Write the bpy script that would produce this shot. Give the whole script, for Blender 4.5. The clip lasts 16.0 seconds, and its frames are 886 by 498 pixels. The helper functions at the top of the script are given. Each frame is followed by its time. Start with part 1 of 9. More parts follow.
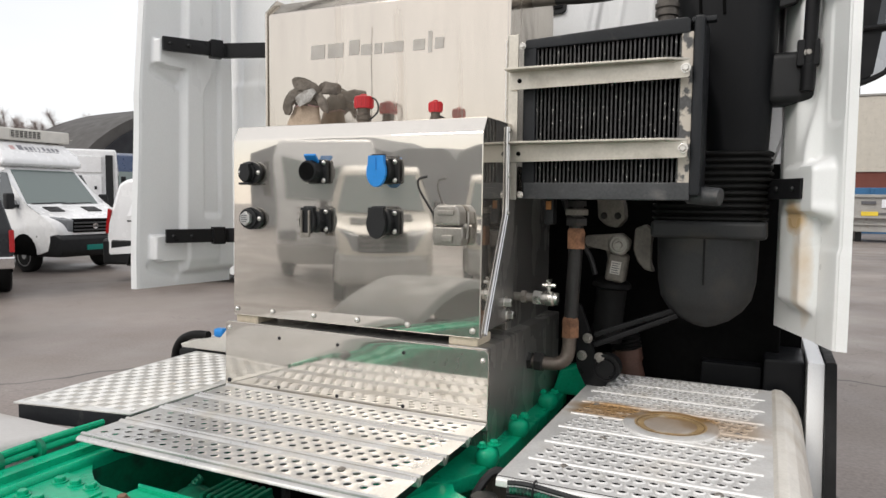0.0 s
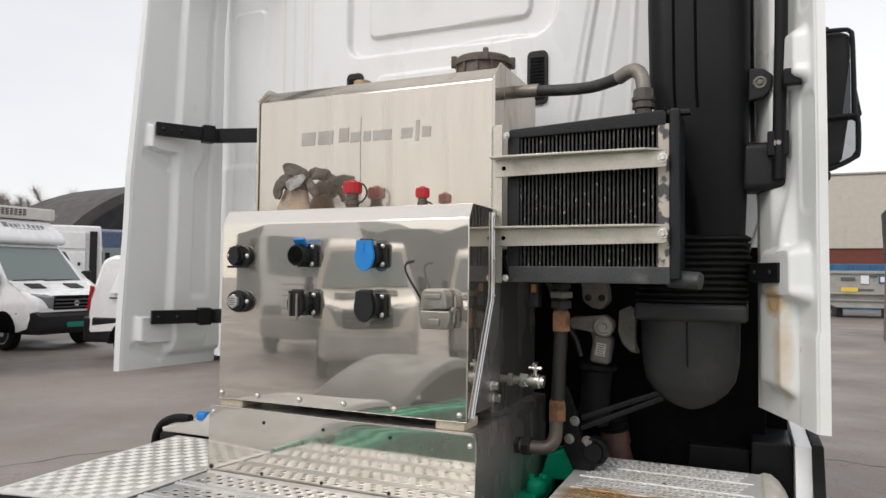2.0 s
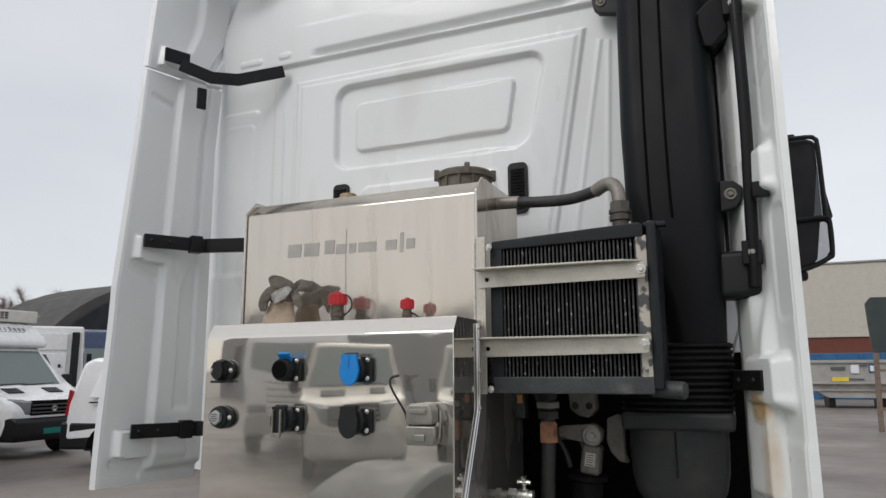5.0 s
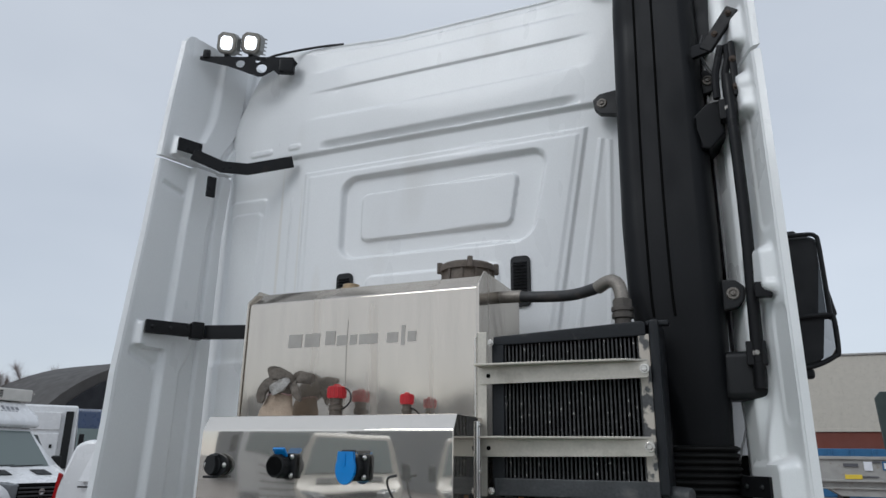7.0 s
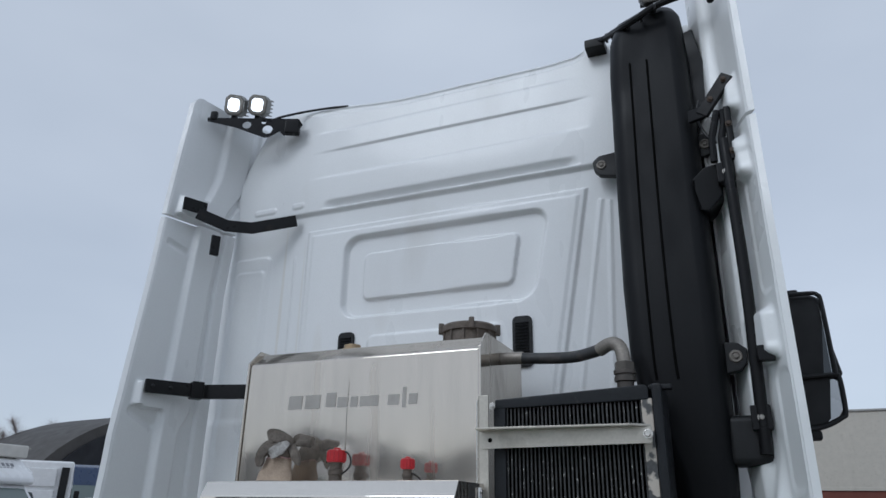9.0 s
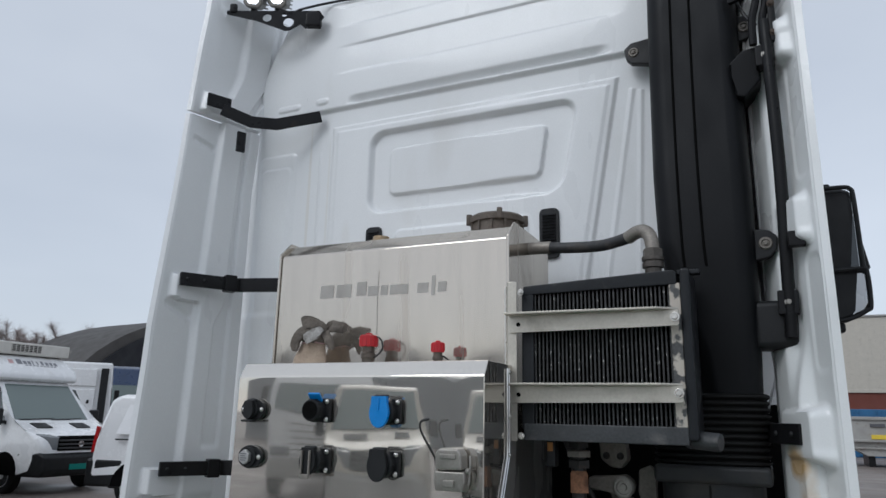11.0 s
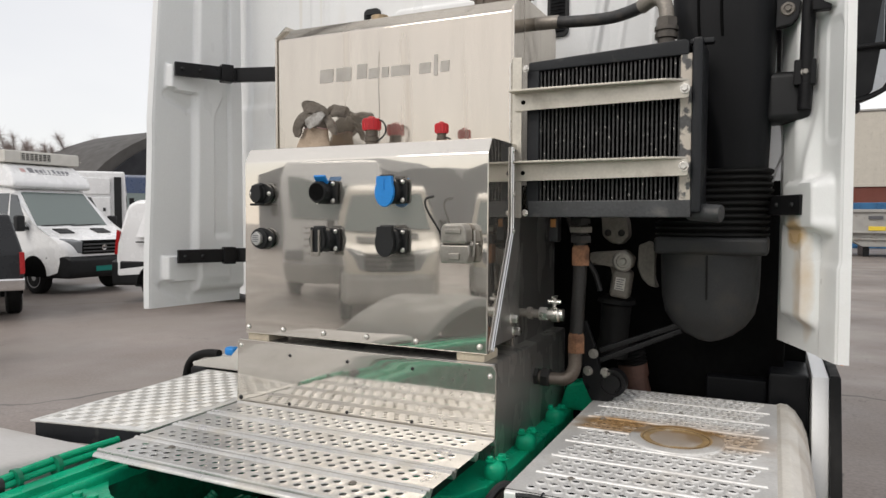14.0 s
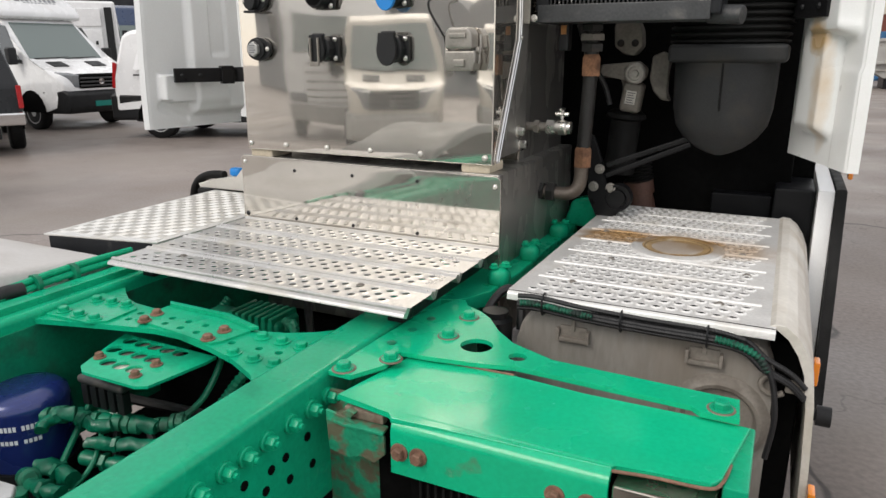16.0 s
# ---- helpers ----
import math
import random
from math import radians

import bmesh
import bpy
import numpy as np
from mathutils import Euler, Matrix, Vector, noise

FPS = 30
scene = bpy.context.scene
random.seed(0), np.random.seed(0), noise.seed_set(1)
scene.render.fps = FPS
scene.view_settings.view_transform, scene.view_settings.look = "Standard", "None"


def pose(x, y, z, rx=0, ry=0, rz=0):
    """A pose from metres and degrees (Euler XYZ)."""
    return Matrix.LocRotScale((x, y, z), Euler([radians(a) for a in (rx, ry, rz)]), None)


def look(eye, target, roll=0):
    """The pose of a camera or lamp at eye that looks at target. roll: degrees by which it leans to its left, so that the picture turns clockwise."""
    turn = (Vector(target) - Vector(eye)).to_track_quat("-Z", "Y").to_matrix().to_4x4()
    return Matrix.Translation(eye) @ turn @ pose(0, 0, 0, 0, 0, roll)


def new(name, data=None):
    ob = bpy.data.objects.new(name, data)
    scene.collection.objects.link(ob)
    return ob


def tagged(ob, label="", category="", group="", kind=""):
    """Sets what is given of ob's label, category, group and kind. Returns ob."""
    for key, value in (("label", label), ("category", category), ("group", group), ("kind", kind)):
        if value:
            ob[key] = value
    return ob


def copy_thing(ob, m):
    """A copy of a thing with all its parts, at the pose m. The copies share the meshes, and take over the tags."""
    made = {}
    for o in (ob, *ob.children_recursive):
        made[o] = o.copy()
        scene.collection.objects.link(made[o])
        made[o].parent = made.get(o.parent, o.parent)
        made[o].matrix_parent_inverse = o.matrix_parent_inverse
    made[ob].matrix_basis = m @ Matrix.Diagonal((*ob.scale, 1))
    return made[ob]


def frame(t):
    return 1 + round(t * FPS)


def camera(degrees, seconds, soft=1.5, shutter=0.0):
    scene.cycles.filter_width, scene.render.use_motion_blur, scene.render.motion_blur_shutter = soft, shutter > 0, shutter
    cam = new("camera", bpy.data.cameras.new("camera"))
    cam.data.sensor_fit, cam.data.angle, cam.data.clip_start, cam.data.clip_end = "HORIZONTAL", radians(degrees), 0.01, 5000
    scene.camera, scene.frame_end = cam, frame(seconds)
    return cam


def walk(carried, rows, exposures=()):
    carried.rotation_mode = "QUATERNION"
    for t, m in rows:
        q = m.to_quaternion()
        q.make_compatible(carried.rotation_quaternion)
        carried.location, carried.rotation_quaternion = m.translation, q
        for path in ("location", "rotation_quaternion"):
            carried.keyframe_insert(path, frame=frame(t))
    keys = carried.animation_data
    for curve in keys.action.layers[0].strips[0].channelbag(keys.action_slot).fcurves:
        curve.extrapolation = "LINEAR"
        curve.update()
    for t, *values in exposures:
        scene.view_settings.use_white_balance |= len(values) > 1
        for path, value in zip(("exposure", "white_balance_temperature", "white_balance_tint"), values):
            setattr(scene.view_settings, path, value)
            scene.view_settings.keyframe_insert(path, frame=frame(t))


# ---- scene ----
cam = camera(65.1, 16.0)
EXPOSURES = [
    (0.0, 0.55, 6600, 11), (1.5, 0.42, 6600, 11), (3.5, 0.24, 6650, 11), (5.0, 0.04, 6350, 10), (6.5, -0.14, 5950, 9), (7.2, -0.2, 5830, 8), (8.2, -0.28, 5550, 8),
    (10.3, -0.33, 5600, 8), (11.0, -0.16, 5800, 8.5), (11.5, 0.02, 6080, 9), (12.0, 0.1, 6350, 9.5), (12.5, 0.24, 6600, 10), (13.5, 0.35, 6700, 11), (14.5, 0.4, 6650, 11), (15.5, 0.52, 6650, 11), (16.0, 0.57, 6650, 11),
]
PATH = [
    (0, (1.045, -1.669, 1.598), (0.202, 0.139, 1.454), 0.6),
    (0.5, (1.043, -1.675, 1.605), (0.231, 0.151, 1.513), 0.8),
    (1, (1.044, -1.68, 1.612), (0.248, 0.155, 1.578), 0.4),
    (1.5, (1.047, -1.69, 1.615), (0.244, 0.142, 1.625), 0.4),
    (2, (1.052, -1.695, 1.62), (0.244, 0.133, 1.694), 0.6),
    (2.5, (1.054, -1.7, 1.626), (0.266, 0.135, 1.735), 0.8),
    (3, (1.059, -1.706, 1.634), (0.27, 0.124, 1.809), 0.8),
    (3.5, (1.059, -1.711, 1.638), (0.268, 0.111, 1.874), 0.7),
    (4, (1.063, -1.711, 1.648), (0.285, 0.111, 1.921), 0.2),
    (6.5, (1.077, -1.724, 1.694), (0.317, 0.056, 2.198), 0.2),
    (7, (1.078, -1.723, 1.701), (0.325, 0.038, 2.276), 0.8),
    (7.5, (1.083, -1.732, 1.713), (0.339, 0.007, 2.364), 0.6),
    (8, (1.09, -1.735, 1.727), (0.363, -0.021, 2.457), 0.7),
    (10.5, (1.077, -1.745, 1.689), (0.272, -0.005, 2.261), 1.4),
    (11, (1.063, -1.735, 1.665), (0.237, 0.025, 2.131), 1.2),
    (11.5, (1.057, -1.726, 1.651), (0.205, 0.049, 2.006), 0.8),
    (12, (1.053, -1.716, 1.641), (0.191, 0.071, 1.895), 0.6),
    (12.5, (1.058, -1.71, 1.631), (0.205, 0.093, 1.77), 0.4),
    (13, (1.061, -1.708, 1.619), (0.219, 0.105, 1.648), 0.3),
    (13.5, (1.061, -1.707, 1.605), (0.209, 0.101, 1.539), 0.3),
    (14, (1.061, -1.708, 1.599), (0.2, 0.095, 1.508), 0.1),
    (14.5, (1.067, -1.704, 1.588), (0.201, 0.092, 1.433), -0.2),
    (15, (1.068, -1.701, 1.572), (0.205, 0.084, 1.306), -0.0),
    (15.5, (1.063, -1.7, 1.547), (0.206, 0.062, 1.148), 0.1),
    (16, (1.06, -1.697, 1.525), (0.215, 0.031, 0.977), -0.2),
]
walk(cam, [(t, look(eye, target, roll)) for t, eye, target, roll in PATH], EXPOSURES)

# ---- sky and sun: an overcast winter day ----
world = bpy.data.worlds.new("overcast_sky")
scene.world = world
world.use_nodes = True
wn, wl = world.node_tree.nodes, world.node_tree.links
wn.clear()
sky = wn.new("ShaderNodeTexSky")
sky.sky_type, sky.sun_disc = "NISHITA", False
sky.sun_elevation, sky.sun_rotation = radians(32), radians(200)
sky_light = wn.new("ShaderNodeBackground")
sky_light.inputs["Strength"].default_value = 0.02
wl.new(sky.outputs["Color"], sky_light.inputs["Color"])
sky_coord, sky_map, sky_noise, sky_ramp = (wn.new("ShaderNode" + k) for k in ("TexCoord", "Mapping", "TexNoise", "ValToRGB"))
sky_map.inputs["Scale"].default_value = (1.0, 1.0, 2.6)
sky_noise.inputs["Scale"].default_value, sky_noise.inputs["Detail"].default_value = 1.3, 4
sky_ramp.color_ramp.elements[0].position, sky_ramp.color_ramp.elements[0].color = 0.3, (0.72, 0.73, 0.75, 1)
sky_ramp.color_ramp.elements[1].position, sky_ramp.color_ramp.elements[1].color = 0.75, (0.93, 0.92, 0.91, 1)
cloud_light, sky_sum, world_out = wn.new("ShaderNodeBackground"), wn.new("ShaderNodeAddShader"), wn.new("ShaderNodeOutputWorld")
cloud_light.inputs["Strength"].default_value = 0.80
wl.new(sky_coord.outputs["Generated"], sky_map.inputs["Vector"])
wl.new(sky_map.outputs["Vector"], sky_noise.inputs["Vector"])
wl.new(sky_noise.outputs["Fac"], sky_ramp.inputs["Fac"])
wl.new(sky_ramp.outputs["Color"], cloud_light.inputs["Color"])
wl.new(sky_light.outputs[0], sky_sum.inputs[0])
wl.new(cloud_light.outputs[0], sky_sum.inputs[1])
wl.new(sky_sum.outputs[0], world_out.inputs["Surface"])
sun = new("sun", bpy.data.lights.new("sun", "SUN"))
sun.data.energy, sun.data.angle, sun.data.color = 0.9, radians(25), (1.0, 0.96, 0.9)
sun.matrix_world = look((-6, -14, 14), (0, 0, 0))


# ---- materials ----
def pbr(name, col, rough=0.5, metal=0.0, var=0.12, scale=5.0, fine=90.0, bump=0.04, dirt=None, dirt_at=(0.55, 0.75), stretch=(1, 1, 1), coat=0.0, wave=0.0, rough_var=0.12, spec=0.5, haze=0.0):
    """A surface with coarse and fine variation of colour and gloss, fine relief, dirt in patches and a dull film (haze)."""
    m = bpy.data.materials.new(name)
    m.use_nodes = True
    n, l = m.node_tree.nodes, m.node_tree.links
    b = n["Principled BSDF"]
    b.inputs["Metallic"].default_value = metal
    b.inputs["Coat Weight"].default_value = coat
    b.inputs["Specular IOR Level"].default_value = spec
    b.inputs["Coat Roughness"].default_value = 0.08
    tc, mp = n.new("ShaderNodeTexCoord"), n.new("ShaderNodeMapping")
    mp.inputs["Scale"].default_value = stretch
    l.new(tc.outputs["Object"], mp.inputs["Vector"])
    info = n.new("ShaderNodeObjectInfo")

    def tex(s, detail=3.0):
        t = n.new("ShaderNodeTexNoise")
        t.inputs["Scale"].default_value, t.inputs["Detail"].default_value = s, detail
        l.new(mp.outputs["Vector"], t.inputs["Vector"])
        return t.outputs["Fac"]

    def ramp(fac, lo, hi, a=0.3, c=0.7):
        r = n.new("ShaderNodeMapRange")
        r.inputs["From Min"].default_value, r.inputs["From Max"].default_value = a, c
        r.inputs["To Min"].default_value, r.inputs["To Max"].default_value = lo, hi
        l.new(fac, r.inputs["Value"])
        return r.outputs["Result"]

    def math_node(op, a, c):
        k = n.new("ShaderNodeMath")
        k.operation = op
        for i, v in enumerate((a, c)):
            if isinstance(v, float):
                k.inputs[i].default_value = v
            else:
                l.new(v, k.inputs[i])
        return k.outputs[0]

    coarse, grain = tex(scale, 4.0), tex(fine, 2.0)
    value = math_node("MULTIPLY", ramp(coarse, 1 - var, 1 + var), ramp(grain, 1 - var * 0.6, 1 + var * 0.6))
    value = math_node("MULTIPLY", value, ramp(info.outputs["Random"], 1 - var * 0.25, 1 + var * 0.25, 0.0, 1.0))
    hsv = n.new("ShaderNodeHueSaturation")
    hsv.inputs["Color"].default_value = (*col, 1)
    l.new(value, hsv.inputs["Value"])
    colour = hsv.outputs["Color"]
    roughness = ramp(tex(scale * 2.3), max(0.02, rough - rough_var), min(1.0, rough + rough_var))
    if dirt:
        patch = n.new("ShaderNodeMapRange")
        patch.inputs["From Min"].default_value, patch.inputs["From Max"].default_value = dirt_at
        patch.inputs["To Max"].default_value = 0.85
        l.new(tex(scale * 1.7, 6.0), patch.inputs["Value"])
        mix = n.new("ShaderNodeMix")
        mix.data_type = "RGBA"
        l.new(patch.outputs["Result"], mix.inputs["Factor"])
        l.new(colour, mix.inputs["A"])
        mix.inputs["B"].default_value = (*dirt, 1)
        colour = mix.outputs["Result"]
        roughness = math_node("ADD", roughness, math_node("MULTIPLY", patch.outputs["Result"], 0.25))
        if metal:
            l.new(math_node("SUBTRACT", metal, math_node("MULTIPLY", patch.outputs["Result"], 0.7 * metal)), b.inputs["Metallic"])
    l.new(colour, b.inputs["Base Color"])
    l.new(roughness, b.inputs["Roughness"])
    normal = None
    if wave:
        wv = n.new("ShaderNodeBump")
        wv.inputs["Strength"].default_value, wv.inputs["Distance"].default_value = 1.0, wave
        l.new(tex(2.6, 2.2 if wave > 0.004 else 1.0), wv.inputs["Height"])
        normal = wv.outputs["Normal"]
    if bump:
        bp = n.new("ShaderNodeBump")
        bp.inputs["Strength"].default_value, bp.inputs["Distance"].default_value = min(1.0, bump * 5), 0.002
        l.new(grain, bp.inputs["Height"])
        if normal:
            l.new(normal, bp.inputs["Normal"])
        normal = bp.outputs["Normal"]
    if normal:
        l.new(normal, b.inputs["Normal"])
    if haze:
        dull, blend = n.new("ShaderNodeBsdfAnisotropic"), n.new("ShaderNodeMixShader")
        dull.inputs["Color"].default_value, dull.inputs["Roughness"].default_value = (*col, 1), 0.55
        blend.inputs["Fac"].default_value = haze
        l.new(b.outputs[0], blend.inputs[1])
        l.new(dull.outputs[0], blend.inputs[2])
        l.new(blend.outputs[0], n["Material Output"].inputs["Surface"])
    return m


def add_spots(m, spots, col, rough=0.7, grow=0.35):
    """Stains of one colour: each (x, y, z, radius_x, radius_y, radius_z) in the object's metres."""
    n, l = m.node_tree.nodes, m.node_tree.links
    b = n["Principled BSDF"]
    base = b.inputs["Base Color"].links[0].from_socket
    tc, nz = n.new("ShaderNodeTexCoord"), n.new("ShaderNodeTexNoise")
    nz.inputs["Scale"].default_value, nz.inputs["Detail"].default_value = 14, 5
    l.new(tc.outputs["Object"], nz.inputs["Vector"])
    for x, y, z, rx, ry, rz, weight in spots:
        mp = n.new("ShaderNodeMapping")
        mp.inputs["Location"].default_value = (-x / rx, -y / ry, -z / rz)
        mp.inputs["Scale"].default_value = (1 / rx, 1 / ry, 1 / rz)
        ln = n.new("ShaderNodeVectorMath")
        ln.operation = "LENGTH"
        ad = n.new("ShaderNodeMath")
        ad.operation, ad.inputs[2].default_value = "MULTIPLY_ADD", -grow
        ad.inputs[1].default_value = grow * 2
        sm = n.new("ShaderNodeMath")
        rg = n.new("ShaderNodeMapRange")
        rg.inputs["From Min"].default_value, rg.inputs["From Max"].default_value = 1.0, 0.55
        rg.inputs["To Max"].default_value = weight
        l.new(tc.outputs["Object"], mp.inputs["Vector"])
        l.new(mp.outputs["Vector"], ln.inputs[0])
        l.new(nz.outputs["Fac"], ad.inputs[0])
        l.new(ln.outputs["Value"], sm.inputs[0])
        l.new(ad.outputs[0], sm.inputs[1])
        l.new(sm.outputs[0], rg.inputs["Value"])
        mix = n.new("ShaderNodeMix")
        mix.data_type = "RGBA"
        l.new(rg.outputs["Result"], mix.inputs["Factor"])
        l.new(base, mix.inputs["A"])
        mix.inputs["B"].default_value = (*col, 1)
        base = mix.outputs["Result"]
    l.new(base, b.inputs["Base Color"])
    return m


def glass_mat(name, col, rough=0.04):
    m = bpy.data.materials.new(name)
    m.use_nodes = True
    b = m.node_tree.nodes["Principled BSDF"]
    b.inputs["Base Color"].default_value, b.inputs["Roughness"].default_value = (*col, 1), rough
    b.inputs["Specular IOR Level"].default_value = 0.8
    b.inputs["Coat Weight"].default_value = 0.6
    return m


def lit_mat(name, col, strength):
    m = bpy.data.materials.new(name)
    m.use_nodes = True
    b = m.node_tree.nodes["Principled BSDF"]
    b.inputs["Emission Color"].default_value, b.inputs["Emission Strength"].default_value = (*col, 1), strength
    return m


M_MIRROR = pbr("polished_stainless", (0.71, 0.675, 0.62), 0.03, 1.0, 0.03, 3, 60, 0.0, wave=0.0026, rough_var=0.012, haze=0.2)
M_STEEL = pbr("brushed_stainless", (0.575, 0.53, 0.47), 0.075, 1.0, 0.06, 6, 26, 0.0, dirt=(0.36, 0.29, 0.22), dirt_at=(0.56, 0.95), stretch=(1, 1, 0.10), wave=0.0012, rough_var=0.03, haze=0.22)
# stainless with the dark reflections on the box body put into its colour
M_STEEL_DARK = pbr("darkened_stainless", (0.22, 0.215, 0.21), 0.2, 1.0, 0.2, 4, 90, 0.02, dirt=(0.06, 0.055, 0.05), dirt_at=(0.5, 0.8), rough_var=0.1)
M_SIDE = pbr("oily_side_steel", (0.46, 0.45, 0.43), 0.26, 1.0, 0.25, 5, 90, 0.02, dirt=(0.14, 0.12, 0.10), dirt_at=(0.55, 0.9), stretch=(1, 1, 0.4), rough_var=0.06, haze=0.65)
M_BRACKET = pbr("grey_steel_bracket", (0.52, 0.49, 0.43), 0.42, 0.7, 0.1, 6, 120, 0.03, dirt=(0.2, 0.17, 0.13), dirt_at=(0.6, 0.85))
M_ALU = pbr("perforated_aluminium", (0.58, 0.57, 0.55), 0.36, 0.8, 0.1, 6, 140, 0.05, dirt=(0.42, 0.38, 0.31), dirt_at=(0.5, 0.9))
M_ALU_STAIN = pbr("stained_aluminium", (0.74, 0.73, 0.71), 0.42, 0.35, 0.1, 6, 140, 0.05, dirt=(0.46, 0.42, 0.36), dirt_at=(0.55, 0.9))
M_CHECKER = pbr("aluminium_tread_plate", (0.70, 0.69, 0.66), 0.42, 0.55, 0.1, 7, 120, 0.04, dirt=(0.5, 0.47, 0.42), dirt_at=(0.5, 0.85))
M_CAB = pbr("white_cab_paint", (0.79, 0.80, 0.80), 0.34, 0.0, 0.035, 2.2, 300, 0.006, dirt=(0.64, 0.63, 0.60), dirt_at=(0.6, 1.0), coat=0.35, rough_var=0.08, stretch=(1, 1, 0.35))
add_spots(M_CAB, [(-0.827, -1.1, 2.60, 0.010, 0.3, 0.45, 0.28), (-0.72, -1.1, 2.55, 0.007, 0.3, 0.40, 0.2), (-0.60, -1.1, 2.35, 0.03, 0.3, 0.18, 0.12)], (0.60, 0.54, 0.42), grow=0.2)
M_WHITE = pbr("white_vehicle_paint", (0.80, 0.80, 0.80), 0.25, 0.0, 0.03, 2, 200, 0.0, coat=0.6, dirt=(0.55, 0.52, 0.47), dirt_at=(0.62, 1.0))
M_GREEN = pbr("green_chassis_paint", (0.0, 0.375, 0.195), 0.3, 0.0, 0.14, 4, 110, 0.02, dirt=(0.005, 0.13, 0.075), dirt_at=(0.56, 0.85), coat=0.06, spec=0.25)
# grimy green, darkened further to carry the shade inside the chassis
M_GREEN_SHADE_DIRT = pbr("grimy_shaded_green_paint", (0.0, 0.19, 0.10), 0.42, 0.0, 0.25, 9, 90, 0.05, dirt=(0.02, 0.05, 0.035), dirt_at=(0.5, 0.75))
M_BLACK = pbr("black_plastic", (0.009, 0.0095, 0.0105), 0.5, 0.0, 0.2, 5, 220, 0.03, dirt=(0.024, 0.023, 0.021), dirt_at=(0.58, 1.0), spec=0.35)
M_DUCT = pbr("intake_duct_plastic", (0.007, 0.0076, 0.0088), 0.45, 0.0, 0.18, 4, 240, 0.02, dirt=(0.015, 0.015, 0.015), dirt_at=(0.58, 0.95), stretch=(1, 1, 0.4), spec=0.16)
M_BOWL = pbr("dusty_rubber_bowl", (0.024, 0.025, 0.026), 0.55, 0.0, 0.2, 5, 200, 0.03, dirt=(0.06, 0.052, 0.042), dirt_at=(0.55, 0.85), spec=0.3)
M_RUBBER = pbr("black_rubber", (0.008, 0.008, 0.008), 0.6, 0.0, 0.2, 9, 180, 0.05, dirt=(0.026, 0.025, 0.023), dirt_at=(0.6, 0.95), spec=0.2)
M_BLACK_STEEL = pbr("black_painted_steel", (0.010, 0.010, 0.011), 0.36, 0.0, 0.2, 7, 140, 0.03, dirt=(0.04, 0.03, 0.022), dirt_at=(0.66, 0.9), spec=0.2)
# near-black: shade of recesses and undersides put into the colour
M_DARK = pbr("shade_black", (0.005, 0.005, 0.005), 0.9, 0.0, 0.3, 4, 60, 0.06, spec=0.03)
M_GREYTANK = pbr("dusty_grey_tank", (0.30, 0.278, 0.25), 0.6, 0.15, 0.15, 5, 90, 0.03, dirt=(0.20, 0.165, 0.13), dirt_at=(0.48, 0.75), stretch=(1, 1, 0.25))
M_GREYIRON = pbr("grey_cast_iron", (0.23, 0.21, 0.185), 0.6, 0.4, 0.2, 10, 120, 0.08, dirt=(0.09, 0.06, 0.04), dirt_at=(0.55, 0.8))
M_RUST = pbr("rusty_brass_fitting", (0.24, 0.12, 0.065), 0.65, 0.3, 0.35, 18, 160, 0.1, dirt=(0.09, 0.045, 0.028), dirt_at=(0.45, 0.65))
M_RUSTBOLT = pbr("rusty_bolt", (0.23, 0.125, 0.085), 0.7, 0.2, 0.25, 30, 200, 0.1)
M_ZINC = pbr("zinc_plated_steel", (0.66, 0.64, 0.60), 0.3, 1.0, 0.1, 15, 200, 0.02)
M_PIPE = pbr("oily_pipe", (0.022, 0.021, 0.02), 0.5, 0.2, 0.25, 9, 130, 0.05, dirt=(0.07, 0.045, 0.03), dirt_at=(0.6, 0.8))
M_ELBOW = pbr("worn_grey_elbow", (0.26, 0.235, 0.205), 0.5, 0.4, 0.2, 12, 150, 0.05)
M_BRASS = pbr("worn_brass", (0.40, 0.30, 0.19), 0.4, 0.8, 0.2, 20, 150, 0.04)
M_HOSE = pbr("rubber_hose", (0.034, 0.034, 0.035), 0.55, 0.0, 0.2, 12, 200, 0.05, dirt=(0.13, 0.11, 0.09), dirt_at=(0.5, 0.85))
M_CORE = pbr("cooler_fins", (0.025, 0.025, 0.026), 0.5, 0.6, 0.3, 14, 300, 0.1, dirt=(0.22, 0.21, 0.20), dirt_at=(0.70, 0.76))
M_COOLER = pbr("dark_cooler_frame", (0.012, 0.0135, 0.016), 0.45, 0.0, 0.2, 8, 150, 0.05, dirt=(0.12, 0.115, 0.105), dirt_at=(0.64, 0.85), spec=0.3)
M_RED = pbr("red_plastic_cap", (0.50, 0.018, 0.025), 0.4, 0.0, 0.15, 14, 200, 0.02)
M_BLUE = pbr("blue_plastic", (0.01, 0.22, 0.62), 0.38, 0.0, 0.08, 14, 200, 0.02)
M_BLUE_DEEP = pbr("deep_blue_filter_paint", (0.015, 0.03, 0.16), 0.25, 0.2, 0.1, 6, 120, 0.01, coat=0.5)
M_LEATHER = pbr("dirty_leather_glove", (0.165, 0.142, 0.118), 0.85, 0.0, 0.3, 14, 160, 0.2, dirt=(0.07, 0.06, 0.052), dirt_at=(0.55, 0.75))
M_LEATHER_PALE = pbr("worn_pale_leather", (0.40, 0.385, 0.36), 0.85, 0.0, 0.25, 16, 160, 0.2, dirt=(0.16, 0.14, 0.12), dirt_at=(0.55, 0.7))
M_HEM = pbr("dark_hem", (0.05, 0.043, 0.036), 0.9, 0.0, 0.1)
M_CUFF = pbr("worn_canvas_cuff", (0.42, 0.33, 0.25), 0.9, 0.0, 0.2, 20, 300, 0.2)
